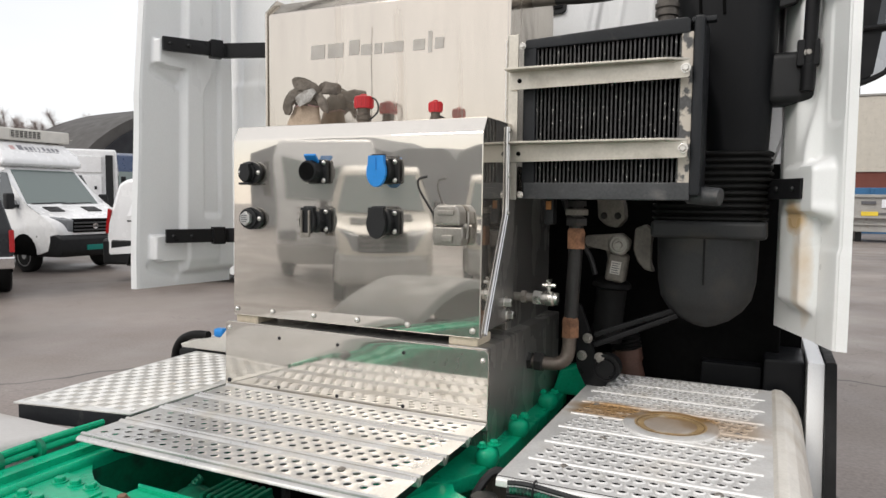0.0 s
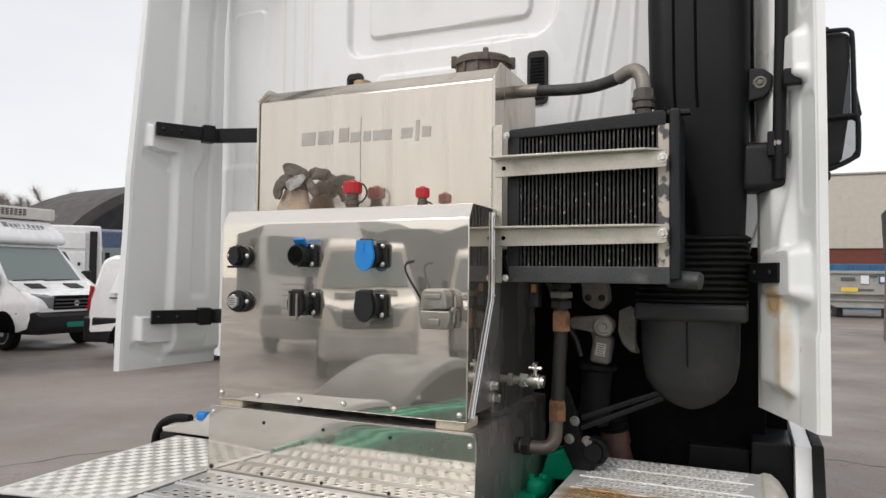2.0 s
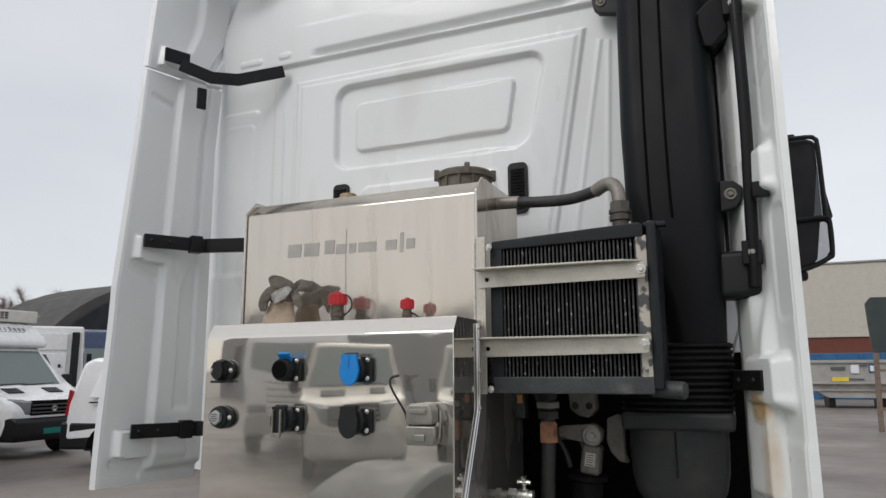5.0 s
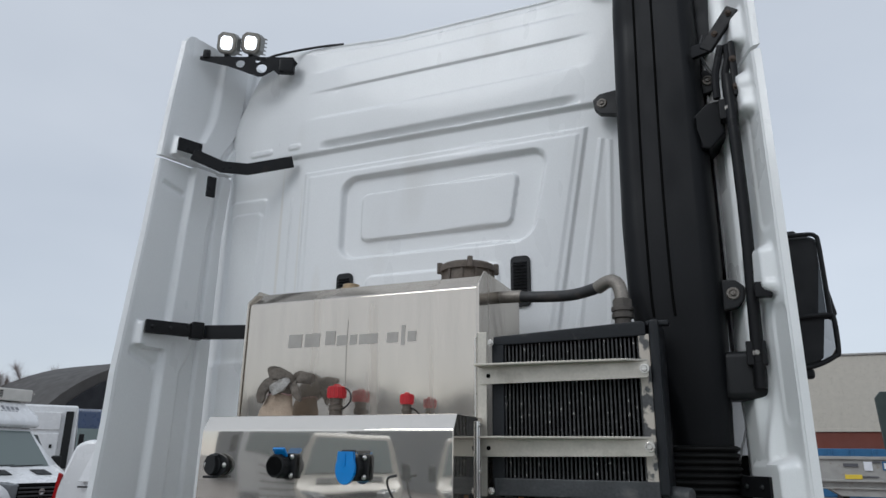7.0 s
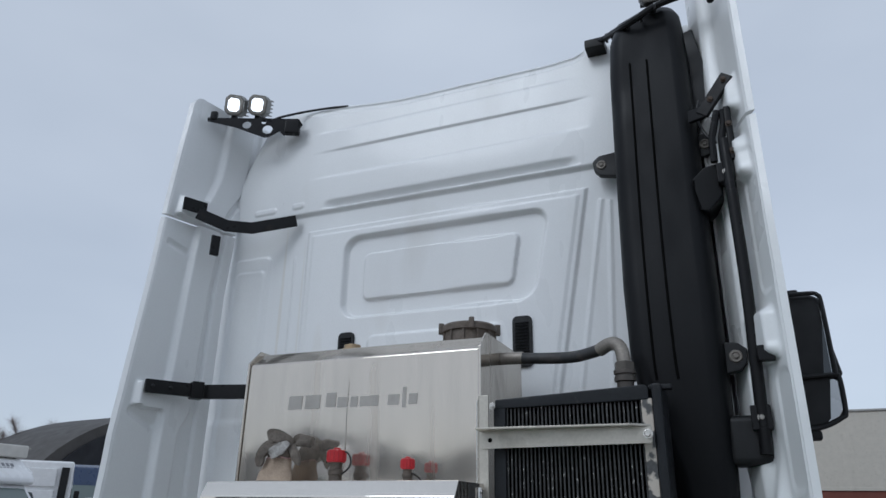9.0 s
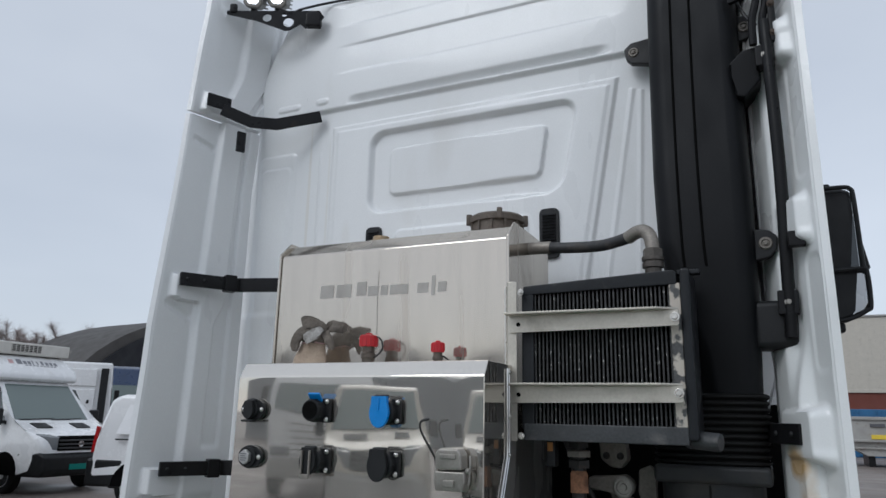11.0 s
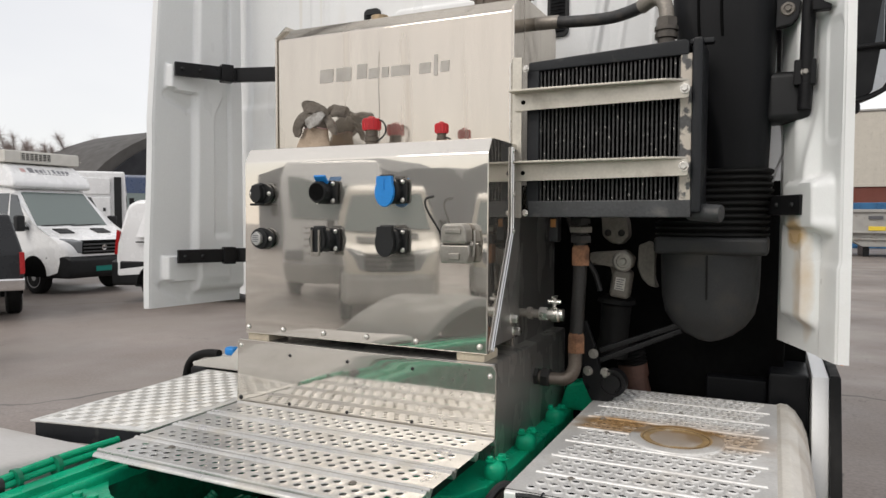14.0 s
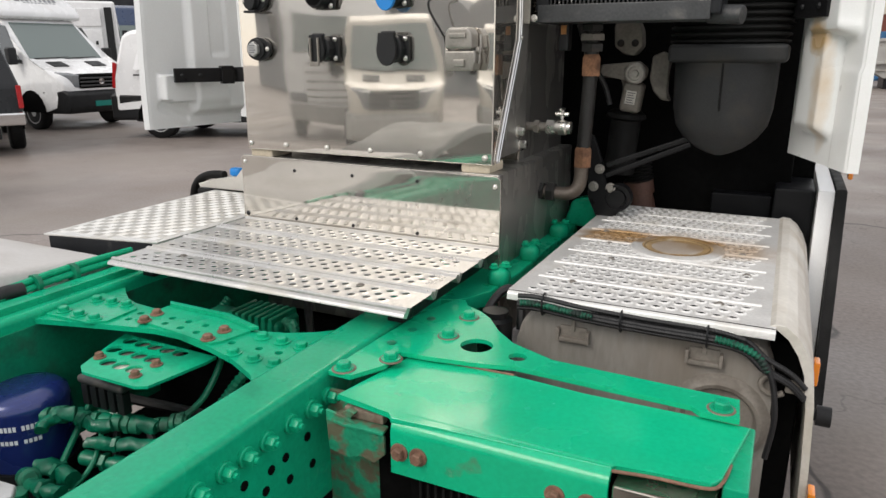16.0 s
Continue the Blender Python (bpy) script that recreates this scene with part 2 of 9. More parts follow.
M_SEAL = pbr("yellowed_sealant", (0.55, 0.48, 0.37), 0.6, 0.0, 0.15, 14, 120, 0.05)
M_ETCH = pbr("etched_steel", (0.42, 0.40, 0.37), 0.55, 0.85, 0.05, 8, 160, 0.02)
M_INK = pbr("grey_print", (0.10, 0.10, 0.11), 0.5, 0.0, 0.1)
M_WHITE_INK = pbr("white_print", (0.75, 0.76, 0.8), 0.5, 0.0, 0.05)
M_REDBAND = pbr("rust_red_cladding", (0.16, 0.045, 0.03), 0.7, 0.0, 0.1, 0.6, 20, 0.02)
M_CREAM = pbr("cream_cladding", (0.62, 0.58, 0.52), 0.7, 0.0, 0.04, 0.3, 8, 0.0)
M_HALL = pbr("dark_hall_roofing", (0.075, 0.07, 0.066), 0.75, 0.0, 0.12, 0.4, 10, 0.02)
M_HALL_END = pbr("dark_hall_gable", (0.022, 0.023, 0.028), 0.8, 0.0, 0.12, 0.4, 10, 0.02)
M_SKIP = pbr("grey_painted_steel", (0.36, 0.35, 0.33), 0.55, 0.1, 0.12, 2, 40, 0.03, dirt=(0.2, 0.15, 0.1), dirt_at=(0.6, 0.8))
M_SKIPBLUE = pbr("blue_painted_steel", (0.025, 0.12, 0.26), 0.55, 0.0, 0.12, 2, 40, 0.03)
M_NAVY = pbr("navy_truck_paint", (0.015, 0.035, 0.09), 0.35, 0.0, 0.1, 2, 40, 0.0, coat=0.4)
M_CARBLACK = pbr("black_car_paint", (0.010, 0.011, 0.013), 0.3, 0.0, 0.1, 2, 60, 0.0, coat=0.15, spec=0.3)
M_CHROME = pbr("chrome", (0.72, 0.72, 0.72), 0.12, 1.0, 0.05, 6, 60, 0.0)
M_RIM = pbr("steel_wheel", (0.50, 0.50, 0.50), 0.4, 0.35, 0.1, 8, 60, 0.02)
M_GLASS = glass_mat("vehicle_glass", (0.11, 0.145, 0.135))
M_SIDEGLASS = glass_mat("dark_side_glass", (0.02, 0.025, 0.028))
M_LENS = glass_mat("clear_lamp_lens", (0.17, 0.18, 0.19), 0.1)
M_TAIL = pbr("red_lamp_lens", (0.36, 0.012, 0.014), 0.3, 0.0, 0.1, 20, 60, 0.0, spec=0.3)
M_AMBER = glass_mat("amber_lamp_lens", (0.85, 0.25, 0.01), 0.2)
M_MIRRORGLASS = pbr("mirror_glass", (0.62, 0.64, 0.65), 0.02, 1.0, 0.0, 2, 20, 0.0, rough_var=0.0)
M_WORKLIGHT = lit_mat("lit_led_lens", (0.95, 0.98, 1.0), 3.0)
M_TEAL = pbr("teal_plate", (0.0, 0.22, 0.18), 0.5, 0.0, 0.05)
M_YELLOW = pbr("yellow_sticker", (0.75, 0.55, 0.05), 0.5, 0.0, 0.05)
M_GREYALU = pbr("grey_corner_panel", (0.62, 0.62, 0.61), 0.4, 0.2, 0.12, 3, 120, 0.02, stretch=(1, 1, 0.2))
M_TWIG = pbr("bare_twigs", (0.34, 0.29, 0.27), 0.9, 0.0, 0.15, 1, 6, 0.0)
M_CABLE = pbr("black_cable", (0.012, 0.012, 0.013), 0.5, 0.0, 0.1, 20, 200, 0.02)


def ground_mat():
    m = pbr("worn_asphalt", (0.20, 0.168, 0.150), 0.5, 0.0, 0.28, 0.35, 38, 0.25, dirt=(0.25, 0.22, 0.195), dirt_at=(0.45, 0.75), rough_var=0.2)
    n, l = m.node_tree.nodes, m.node_tree.links
    b = n["Principled BSDF"]
    base = b.inputs["Base Color"].links[0].from_socket
    tc = n.new("ShaderNodeTexCoord")
    for scale, width, dark in ((0.11, 0.0022, 0.8), (0.3, 0.003, 0.35)):
        warp, add, vor, rg, mix = (n.new("ShaderNode" + k) for k in ("TexNoise", "VectorMath", "TexVoronoi", "MapRange", "Mix"))
        warp.inputs["Scale"].default_value, warp.inputs["Detail"].default_value = scale * 5, 4
        add.operation = "MULTIPLY_ADD"
        add.inputs[1].default_value = (1.6, 1.6, 0)
        l.new(tc.outputs["Object"], warp.inputs["Vector"])
        l.new(warp.outputs["Color"], add.inputs[0])
        l.new(tc.outputs["Object"], add.inputs[2])
        vor.feature = "DISTANCE_TO_EDGE"
        vor.inputs["Scale"].default_value = scale
        l.new(add.outputs[0], vor.inputs["Vector"])
        rg.inputs["From Min"].default_value, rg.inputs["From Max"].default_value = width * 0.3, width
        rg.inputs["To Min"].default_value, rg.inputs["To Max"].default_value = dark, 0.0
        l.new(vor.outputs["Distance"], rg.inputs["Value"])
        mix.data_type = "RGBA"
        mix.inputs["B"].default_value = (0.03, 0.025, 0.022, 1)
        l.new(rg.outputs["Result"], mix.inputs["Factor"])
        l.new(base, mix.inputs["A"])
        base = mix.outputs["Result"]
    l.new(base, b.inputs["Base Color"])
    return m


M_ASPHALT = ground_mat()


# ---- mesh helpers ----
BASE = {}


def thing(name, loc, label, category, group="", kind=""):
    ob = new(name)
    ob.empty_display_size = 0.05
    ob.location = loc
    BASE[ob] = Vector(loc)
    return tagged(ob, label, category, group, kind)


def finish(name, bm, material, origin, sharp=38, turn=True):
    if turn:
        bmesh.ops.recalc_face_normals(bm, faces=bm.faces)
    me = bpy.data.meshes.new(name)
    bm.to_mesh(me)
    bm.free()
    me.transform(Matrix.Translation(-origin))
    me.materials.append(material)
    me.shade_smooth()
    me.set_sharp_from_angle(angle=radians(sharp))
    if len(me.polygons) < 2500:
        weigh_normals(me, math.cos(radians(sharp)))
    return me


def weigh_normals(me, limit):
    """Corner normals that lean to the larger faces, so that flat panels stay flat up to their rounded edges."""
    fn = [p.normal.copy() for p in me.polygons]
    fa = [p.area for p in me.polygons]
    round_vert = [[] for _ in me.vertices]
    for p in me.polygons:
        for v in p.vertices:
            round_vert[v].append(p.index)
    out = []
    for p in me.polygons:
        n0 = fn[p.index]
        for v in p.vertices:
            s = Vector((0, 0, 0))
            for q in round_vert[v]:
                if fn[q].dot(n0) > limit:
                    s += fn[q] * fa[q]
            out.append(s.normalized() if s.length > 0 else n0)
    me.normals_split_custom_set(out)


def part(name, bm, material, parent, label="", sharp=38, turn=True):
    """One mesh under a thing or a part; bm is in world metres (or in the thing's own, where it stands at the origin)."""
    ob = new(name, finish(name, bm, material, BASE[parent], sharp, turn))
    ob.parent = parent
    BASE[ob] = BASE[parent]
    if label:
        ob["label"] = label
    return ob


def solo(name, bm, material, loc, label, category, group="", kind="", sharp=38):
    """A thing that is one mesh."""
    ob = new(name, finish(name, bm, material, Vector(loc), sharp))
    ob.location = loc
    BASE[ob] = Vector(loc)
    return tagged(ob, label, category, group, kind)


def bevelled(bm, faces, width, seg=2):
    edges = list({e for f in faces for e in f.edges})
    if width > 0:
        bmesh.ops.bevel(bm, geom=edges, offset=width, segments=seg, profile=0.5, affect="EDGES")


def box(bm, x0, x1, y0, y1, z0, z1, bev=0.003, seg=2, m=None):
    v = [bm.verts.new(p if m is None else m @ Vector(p)) for p in ((x0, y0, z0), (x1, y0, z0), (x1, y1, z0), (x0, y1, z0), (x0, y0, z1), (x1, y0, z1), (x1, y1, z1), (x0, y1, z1))]
    f = [bm.faces.new([v[i] for i in q]) for q in ((3, 2, 1, 0), (4, 5, 6, 7), (0, 1, 5, 4), (1, 2, 6, 5), (2, 3, 7, 6), (3, 0, 4, 7))]
    bevelled(bm, f, bev, seg)
    return bm


def prism(bm, pts, axis, lo, hi, bev=0.0, seg=2, m=None):
    """A polygon pushed along an axis. axis x: pts are (y, z); y: (x, z); z: (x, y)."""
    def at(p, d):
        q = {"x": (d, p[0], p[1]), "y": (p[0], d, p[1]), "z": (p[0], p[1], d)}[axis]
        return Vector(q) if m is None else m @ Vector(q)
    a, b = [bm.verts.new(at(p, lo)) for p in pts], [bm.verts.new(at(p, hi)) for p in pts]
    f = [bm.faces.new(a), bm.faces.new(b[::-1])]
    f += [bm.faces.new((a[i], b[i], b[(i + 1) % len(a)], a[(i + 1) % len(a)])) for i in range(len(a))]
    bevelled(bm, f, bev, seg)
    return bm


def punched(bm, outer, holes, axis, lo, hi, m=None, n=20):
    """A flat plate along z or y with round holes (x, y, r) cut right through it."""
    put = (lambda a, b, h: Vector((a, b, h))) if axis == "z" else (lambda a, b, h: Vector((a, h, b)))
    lines = [outer] + [[(x + q * math.cos(2 * math.pi * i / n), y + q * math.sin(2 * math.pi * i / n)) for i in range(n)] for x, y, q in holes]
    sides = []
    for h in (lo, hi):
        loops = [[bm.verts.new(m @ put(a, b, h) if m else put(a, b, h)) for a, b in line] for line in lines]
        edges = [bm.edges.new((p, q)) for lp in loops for p, q in zip(lp, lp[1:] + lp[:1])]
        bmesh.ops.triangle_fill(bm, use_beauty=True, use_dissolve=False, edges=edges)
        sides.append(loops)
    for low, top in zip(*sides):
        for i in range(len(low)):
            k = (i + 1) % len(low)
            bm.faces.new((low[i], low[k], top[k], top[i]))


def frame_of(way):
    w = Vector(way).normalized()
    u = w.orthogonal().normalized()
    return u, w.cross(u), w


def rings(bm, loops, caps=True, close=True):
    """Faces between rings of the same number of points."""
    vs = [[bm.verts.new(p) for p in loop] for loop in loops]
    n = len(vs[0])
    for a, b in zip(vs, vs[1:]):
        for i in range(n if close else n - 1):
            bm.faces.new((a[i], a[(i + 1) % n], b[(i + 1) % n], b[i]))
    if caps:
        bm.faces.new(vs[0][::-1])
        bm.faces.new(vs[-1])
    return bm


def lathe(bm, p0, p1, profile, n=20, caps=True):
    """Turned round the line from p0 to p1; profile of (distance along from 0 to 1, radius)."""
    p0, p1 = Vector(p0), Vector(p1)
    u, v, _ = frame_of(p1 - p0)
    loops = []
    for t, r in profile:
        c = p0.lerp(p1, t)
        loops.append([c + r * (math.cos(a) * u + math.sin(a) * v) for a in (2 * math.pi * i / n for i in range(n))])
    return rings(bm, loops, caps)


def cyl(bm, p0, p1, r, r1=None, n=16):
    r1 = r if r1 is None else r1
    length = max((Vector(p1) - Vector(p0)).length, 1e-6)
    b = min(0.15 * min(r, r1) / length, 0.2)
    return lathe(bm, p0, p1, [(0, r * 0.9), (b, r), (1 - b, r1), (1, r1 * 0.9)], n)


def smooth_path(points, steps=8):
    pts = [Vector(p) for p in points]
    out = []
    for i in range(len(pts) - 1):
        a, b, c, d = pts[max(i - 1, 0)], pts[i], pts[i + 1], pts[min(i + 2, len(pts) - 1)]
        for k in range(steps):
            t = k / steps
            out.append(0.5 * ((2 * b) + (c - a) * t + (2 * a - 5 * b + 4 * c - d) * t * t + (3 * b - a - 3 * c + d) * t ** 3))
    return out + [pts[-1]]


def sweep(bm, points, r, n=10, steps=8, ripple=None):
    """A round tube along a smooth line through the points. ripple: (pitch, depth) of a corrugated hose."""
    path = smooth_path(points, steps)
    u, _, _ = frame_of(path[1] - path[0])
    loops, run = [], 0.0
    if ripple:
        fine = [path[0]]
        for a, b in zip(path, path[1:]):
            k = max(1, int((b - a).length / (ripple[0] / 4)))
            fine += [a.lerp(b, (i + 1) / k) for i in range(k)]
        path = fine
    for i, p in enumerate(path):
        w = (path[min(i + 1, len(path) - 1)] - path[max(i - 1, 0)]).normalized()
        u = (u - w * u.dot(w)).normalized()
        v = w.cross(u)
        rr = r + (ripple[1] * (1 if i % 4 < 2 else -1) if ripple else 0)
        loops.append([p + rr * (math.cos(a) * u + math.sin(a) * v) for a in (2 * math.pi * k / n for k in range(n))])
    return rings(bm, loops)


def hexbolt(bm, p, way, r, h, washer=True):
    p, w = Vector(p), Vector(way).normalized()
    u, v, _ = frame_of(w)
    if washer:
        lathe(bm, p, p + w * h * 0.25, [(0, r * 1.45), (0.8, r * 1.45), (1, r * 1.35)], 14)
    ring = [(math.cos(a) * u + math.sin(a) * v) for a in (math.pi / 3 * i for i in range(6))]
    rings(bm, [[p + w * h * 0.1 + r * q for q in ring], [p + w * h * 0.85 + r * q for q in ring], [p + w * h + r * 0.82 * q for q in ring]])


def roundhead(bm, p, way, r):
    p, w = Vector(p), Vector(way).normalized()
    lathe(bm, p, p + w * r * 0.75, [(0, r), (0.4, r * 0.92), (0.8, r * 0.6), (1, r * 0.25)], 10)


def smooth(a, b, x):
    t = min(max((x - a) / (b - a), 0.0), 1.0)
    return t * t * (3 - 2 * t)


def rrect(x, z, x0, x1, z0, z1, r):
    """Distance outside (plus) or inside (minus) a rounded rectangle."""
    dx, dz = abs(x - (x0 + x1) / 2) - (x1 - x0) / 2 + r, abs(z - (z0 + z1) / 2) - (z1 - z0) / 2 + r
    return math.hypot(max(dx, 0), max(dz, 0)) + min(max(dx, dz), 0) - r


def sheet(bm, fn, us, vs):
    """A sheet of faces over the values us, vs; fn gives a place."""
    g = [[bm.verts.new(fn(u, v)) for v in vs] for u in us]
    for i in range(len(us) - 1):
        for j in range(len(vs) - 1):
            bm.faces.new((g[i][j], g[i + 1][j], g[i + 1][j + 1], g[i][j + 1]))
    return g


def span(a, b, n):
    return [a + (b - a) * i / n for i in range(n + 1)]


# ---- ground ----
def build_ground():
    bm = bmesh.new()
    xs = sorted({-900, -400, -200, -100, 100, 200, 400, 900} | set(range(-60, 61, 4)))
    sheet(bm, lambda x, y: (x, y, 0.02 * noise.noise((x * 0.11, y * 0.11, 0)) if max(abs(x), abs(y)) < 60 else 0.0), xs, xs)
    ob = solo("ground", bm, M_ASPHALT, (0, 0, 0), "worn brown-grey asphalt yard with cracks and damp patches", "ground", kind="structure")
    return ob


build_ground()


# ---- truck cab ----
CAB_Y = 0.80


def cab_top(x):
    return 3.620 + 0.007 * smooth(0.45, 0.58, x) + 0.03 * smooth(0.58, 0.67, x) + 0.032 * smooth(-0.2, -0.65, x) + 0.015 * smooth(-0.65, -0.85, x)


def cab_relief(x, z):
    """How far the pressed rear wall stands out towards the chassis, in metres."""
    h = 0.018 * smooth(3.044, 3.066, z)
    inside = smooth(-0.64, -0.56, x) * (1 - smooth(0.52, 0.60, x))
    h -= 0.024 * inside * smooth(3.068, 3.078, z) * (1 - smooth(3.082, 3.116, z))
    soft = smooth(-0.74, -0.50, x) * smooth(0.66, 0.50, x)
    h += soft * (0.006 * smooth(3.375, 3.388, z) - 0.005 * smooth(3.230, 3.246, z) - 0.006 * smooth(3.484, 3.504, z))
    right = 0.61 - 0.173 * (2.953 - z)
    d = max(x - right, -0.70 - x, z - 2.965)
    h += 0.011 * smooth(0.005, -0.004, d) * smooth(1.9, 2.1, z) + 0.005 * smooth(-0.023, -0.031, d) * smooth(1.9, 2.1, z)
    taper = 0.065 * (2.88 - z) / 0.33
    d = rrect(x + taper * smooth(0, 0.4, x), z, -0.490, 0.452, 2.525, 2.902, 0.07)
    h -= 0.026 * smooth(0.008, -0.009, d)
    d = rrect(x + 0.8 * taper * smooth(0, 0.3, x), z, -0.394, 0.338, 2.60, 2.817, 0.03)
    h += 0.017 * smooth(0.004, -0.005, d)
    d = rrect(x, z, -0.345, 0.245, 1.7, 2.432, 0.03)
    h += 0.012 * smooth(0.005, -0.005, d)
    for x0, x1, top in ((-1.10, -0.93, 2.80), (-1.12, -0.91, 2.87)):
        h += 0.006 * smooth(0.007, -0.007, rrect(x, z, x0, x1, 1.0, top, 0.03))
    h -= 0.008 * smooth(0.006, -0.006, rrect(x, z, -1.3, -0.95, 2.10, 2.25, 0.01))
    for xa, za, xb, zb in ((0.668, 2.91, 0.545, 2.14), (0.70, 2.90, 0.663, 2.13)):
        if zb < z < za:
            xr = xb + (xa - xb) * (z - zb) / (za - zb)
            h += 0.0055 * smooth(0.013, 0.0, abs(x - xr))
    for x0, x1, z1 in ((-1.02, -0.90, 3.115), (-0.80, -0.74, 3.12)):
        h += 0.006 * smooth(0.006, -0.006, rrect(x, z, x0, x1, z1 - 0.028, z1, 0.013))
    h += 0.004 * smooth(0.006, 0.0, abs(x + 0.772)) * smooth(2.86, 2.84, z)
    return h


def build_cab():
    cab = thing("truck_cab", (0, 1.9, 0), "tall white truck cab with a pressed ribbed rear wall", "truck cab")
    bm = bmesh.new()
    xs, zs = span(-1.2, 1.17, 360), span(0.0, 0.42, 90)[:-1] + span(0.42, 1.0, 340)

    def left_edge(z):
        k = max(0.0, z - 3.2) / 0.39
        return 1.205 + 0.035 * smooth(3.0, 2.5, z) - 0.155 * k ** 1.3 - 0.11 * smooth(3.59, 3.68, z)

    def wall(x, v):
        top = cab_top(x)
        low = 1.24 + 0.48 * smooth(0.0, 0.3, x)
        z = low + (top - low) * v
        if x < -0.8:
            x = -0.8 + (x + 0.8) * (left_edge(z) - 0.8) / 0.4
        y = CAB_Y - cab_relief(x, z)
        edge = x - 1.11 if x > 0 else -x - left_edge(z) + 0.09
        if edge > 0:
            y += 0.09 - math.sqrt(max(0.09 ** 2 - edge * edge, 0))
        over = z - (top - 0.05)
        if over > 0:
            y += 0.05 - math.sqrt(max(0.05 ** 2 - over * over, 0))
        y += 0.012 * smooth(3.1, 3.6, z) + 0.010 * smooth(0.022, 0.032, top - z) * smooth(0.062, 0.048, top - z) * smooth(0.66, 0.62, x) * smooth(-0.72, -0.66, x)
        return (x, y, z)

    sheet(bm, wall, xs, zs)
    part("rear_wall", bm, M_CAB, cab, "pressed white rear wall with ribs", sharp=60)
    bm = bmesh.new()
    prism(bm, [(0.93, 1.28), (0.93, 3.45), (1.3, 3.62), (2.2, 3.6), (2.75, 3.1), (2.95, 2.2), (3.0, 1.3), (2.95, 0.5), (2.3, 0.5), (2.2, 1.1), (1.2, 1.1)], "x", -1.16, 1.14, 0.06, 3)
    part("cab_body", bm, M_WHITE, cab)
    bm = bmesh.new()
    box(bm, -1.0, 1.0, 3.0, 3.01, 2.3, 3.1, 0.0)
    part("windscreen", bm, M_GLASS, cab)
    for side in (-1, 1):
        bm = bmesh.new()
        xw = 1.143 if side > 0 else -1.163
        box(bm, xw - 0.004, xw + 0.004, 1.3, 2.1, 2.1, 2.8, 0.0)
        part("side_window", bm, M_SIDEGLASS, cab)
    # slotted vents
    for xc, w, z0, z1 in ((-0.45, 0.076, 2.27, 2.455), (0.335, 0.078, 2.255, 2.455)):
        bm = bmesh.new()
        prism(bm, [(xc + (w / 2 - 0.02) * sx + 0.02 * math.cos(a), (z1 - 0.02 if sz > 0 else z0 + 0.02) + 0.02 * math.sin(a))
                   for sx, sz, a0 in ((1, -1, -90), (1, 1, 0), (-1, 1, 90), (-1, -1, 180)) for a in (radians(a0 + k * 22.5) for k in range(5))], "y", CAB_Y - 0.028, CAB_Y + 0.01, 0.003)
        vent = part("vent", bm, M_BLACK, cab, "black plastic slotted vent")
        n = int((z1 - z0 - 0.03) / 0.0125)
        for i in range(n):
            z = z0 + 0.02 + i * 0.0125
            bm = bmesh.new()
            prism(bm, [(CAB_Y - 0.036, z), (CAB_Y - 0.027, z + 0.008), (CAB_Y - 0.024, z + 0.008), (CAB_Y - 0.030, z)], "x", xc - w / 2 + 0.012, xc + w / 2 - 0.012)
            part("louvre", bm, M_BLACK, vent)
    # black blocks fill underside and wheel arch, their shade put into the colour
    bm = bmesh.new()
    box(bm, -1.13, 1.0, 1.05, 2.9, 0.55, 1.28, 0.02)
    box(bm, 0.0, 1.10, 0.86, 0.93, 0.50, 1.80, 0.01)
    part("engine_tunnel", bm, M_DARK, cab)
    return cab


build_cab()


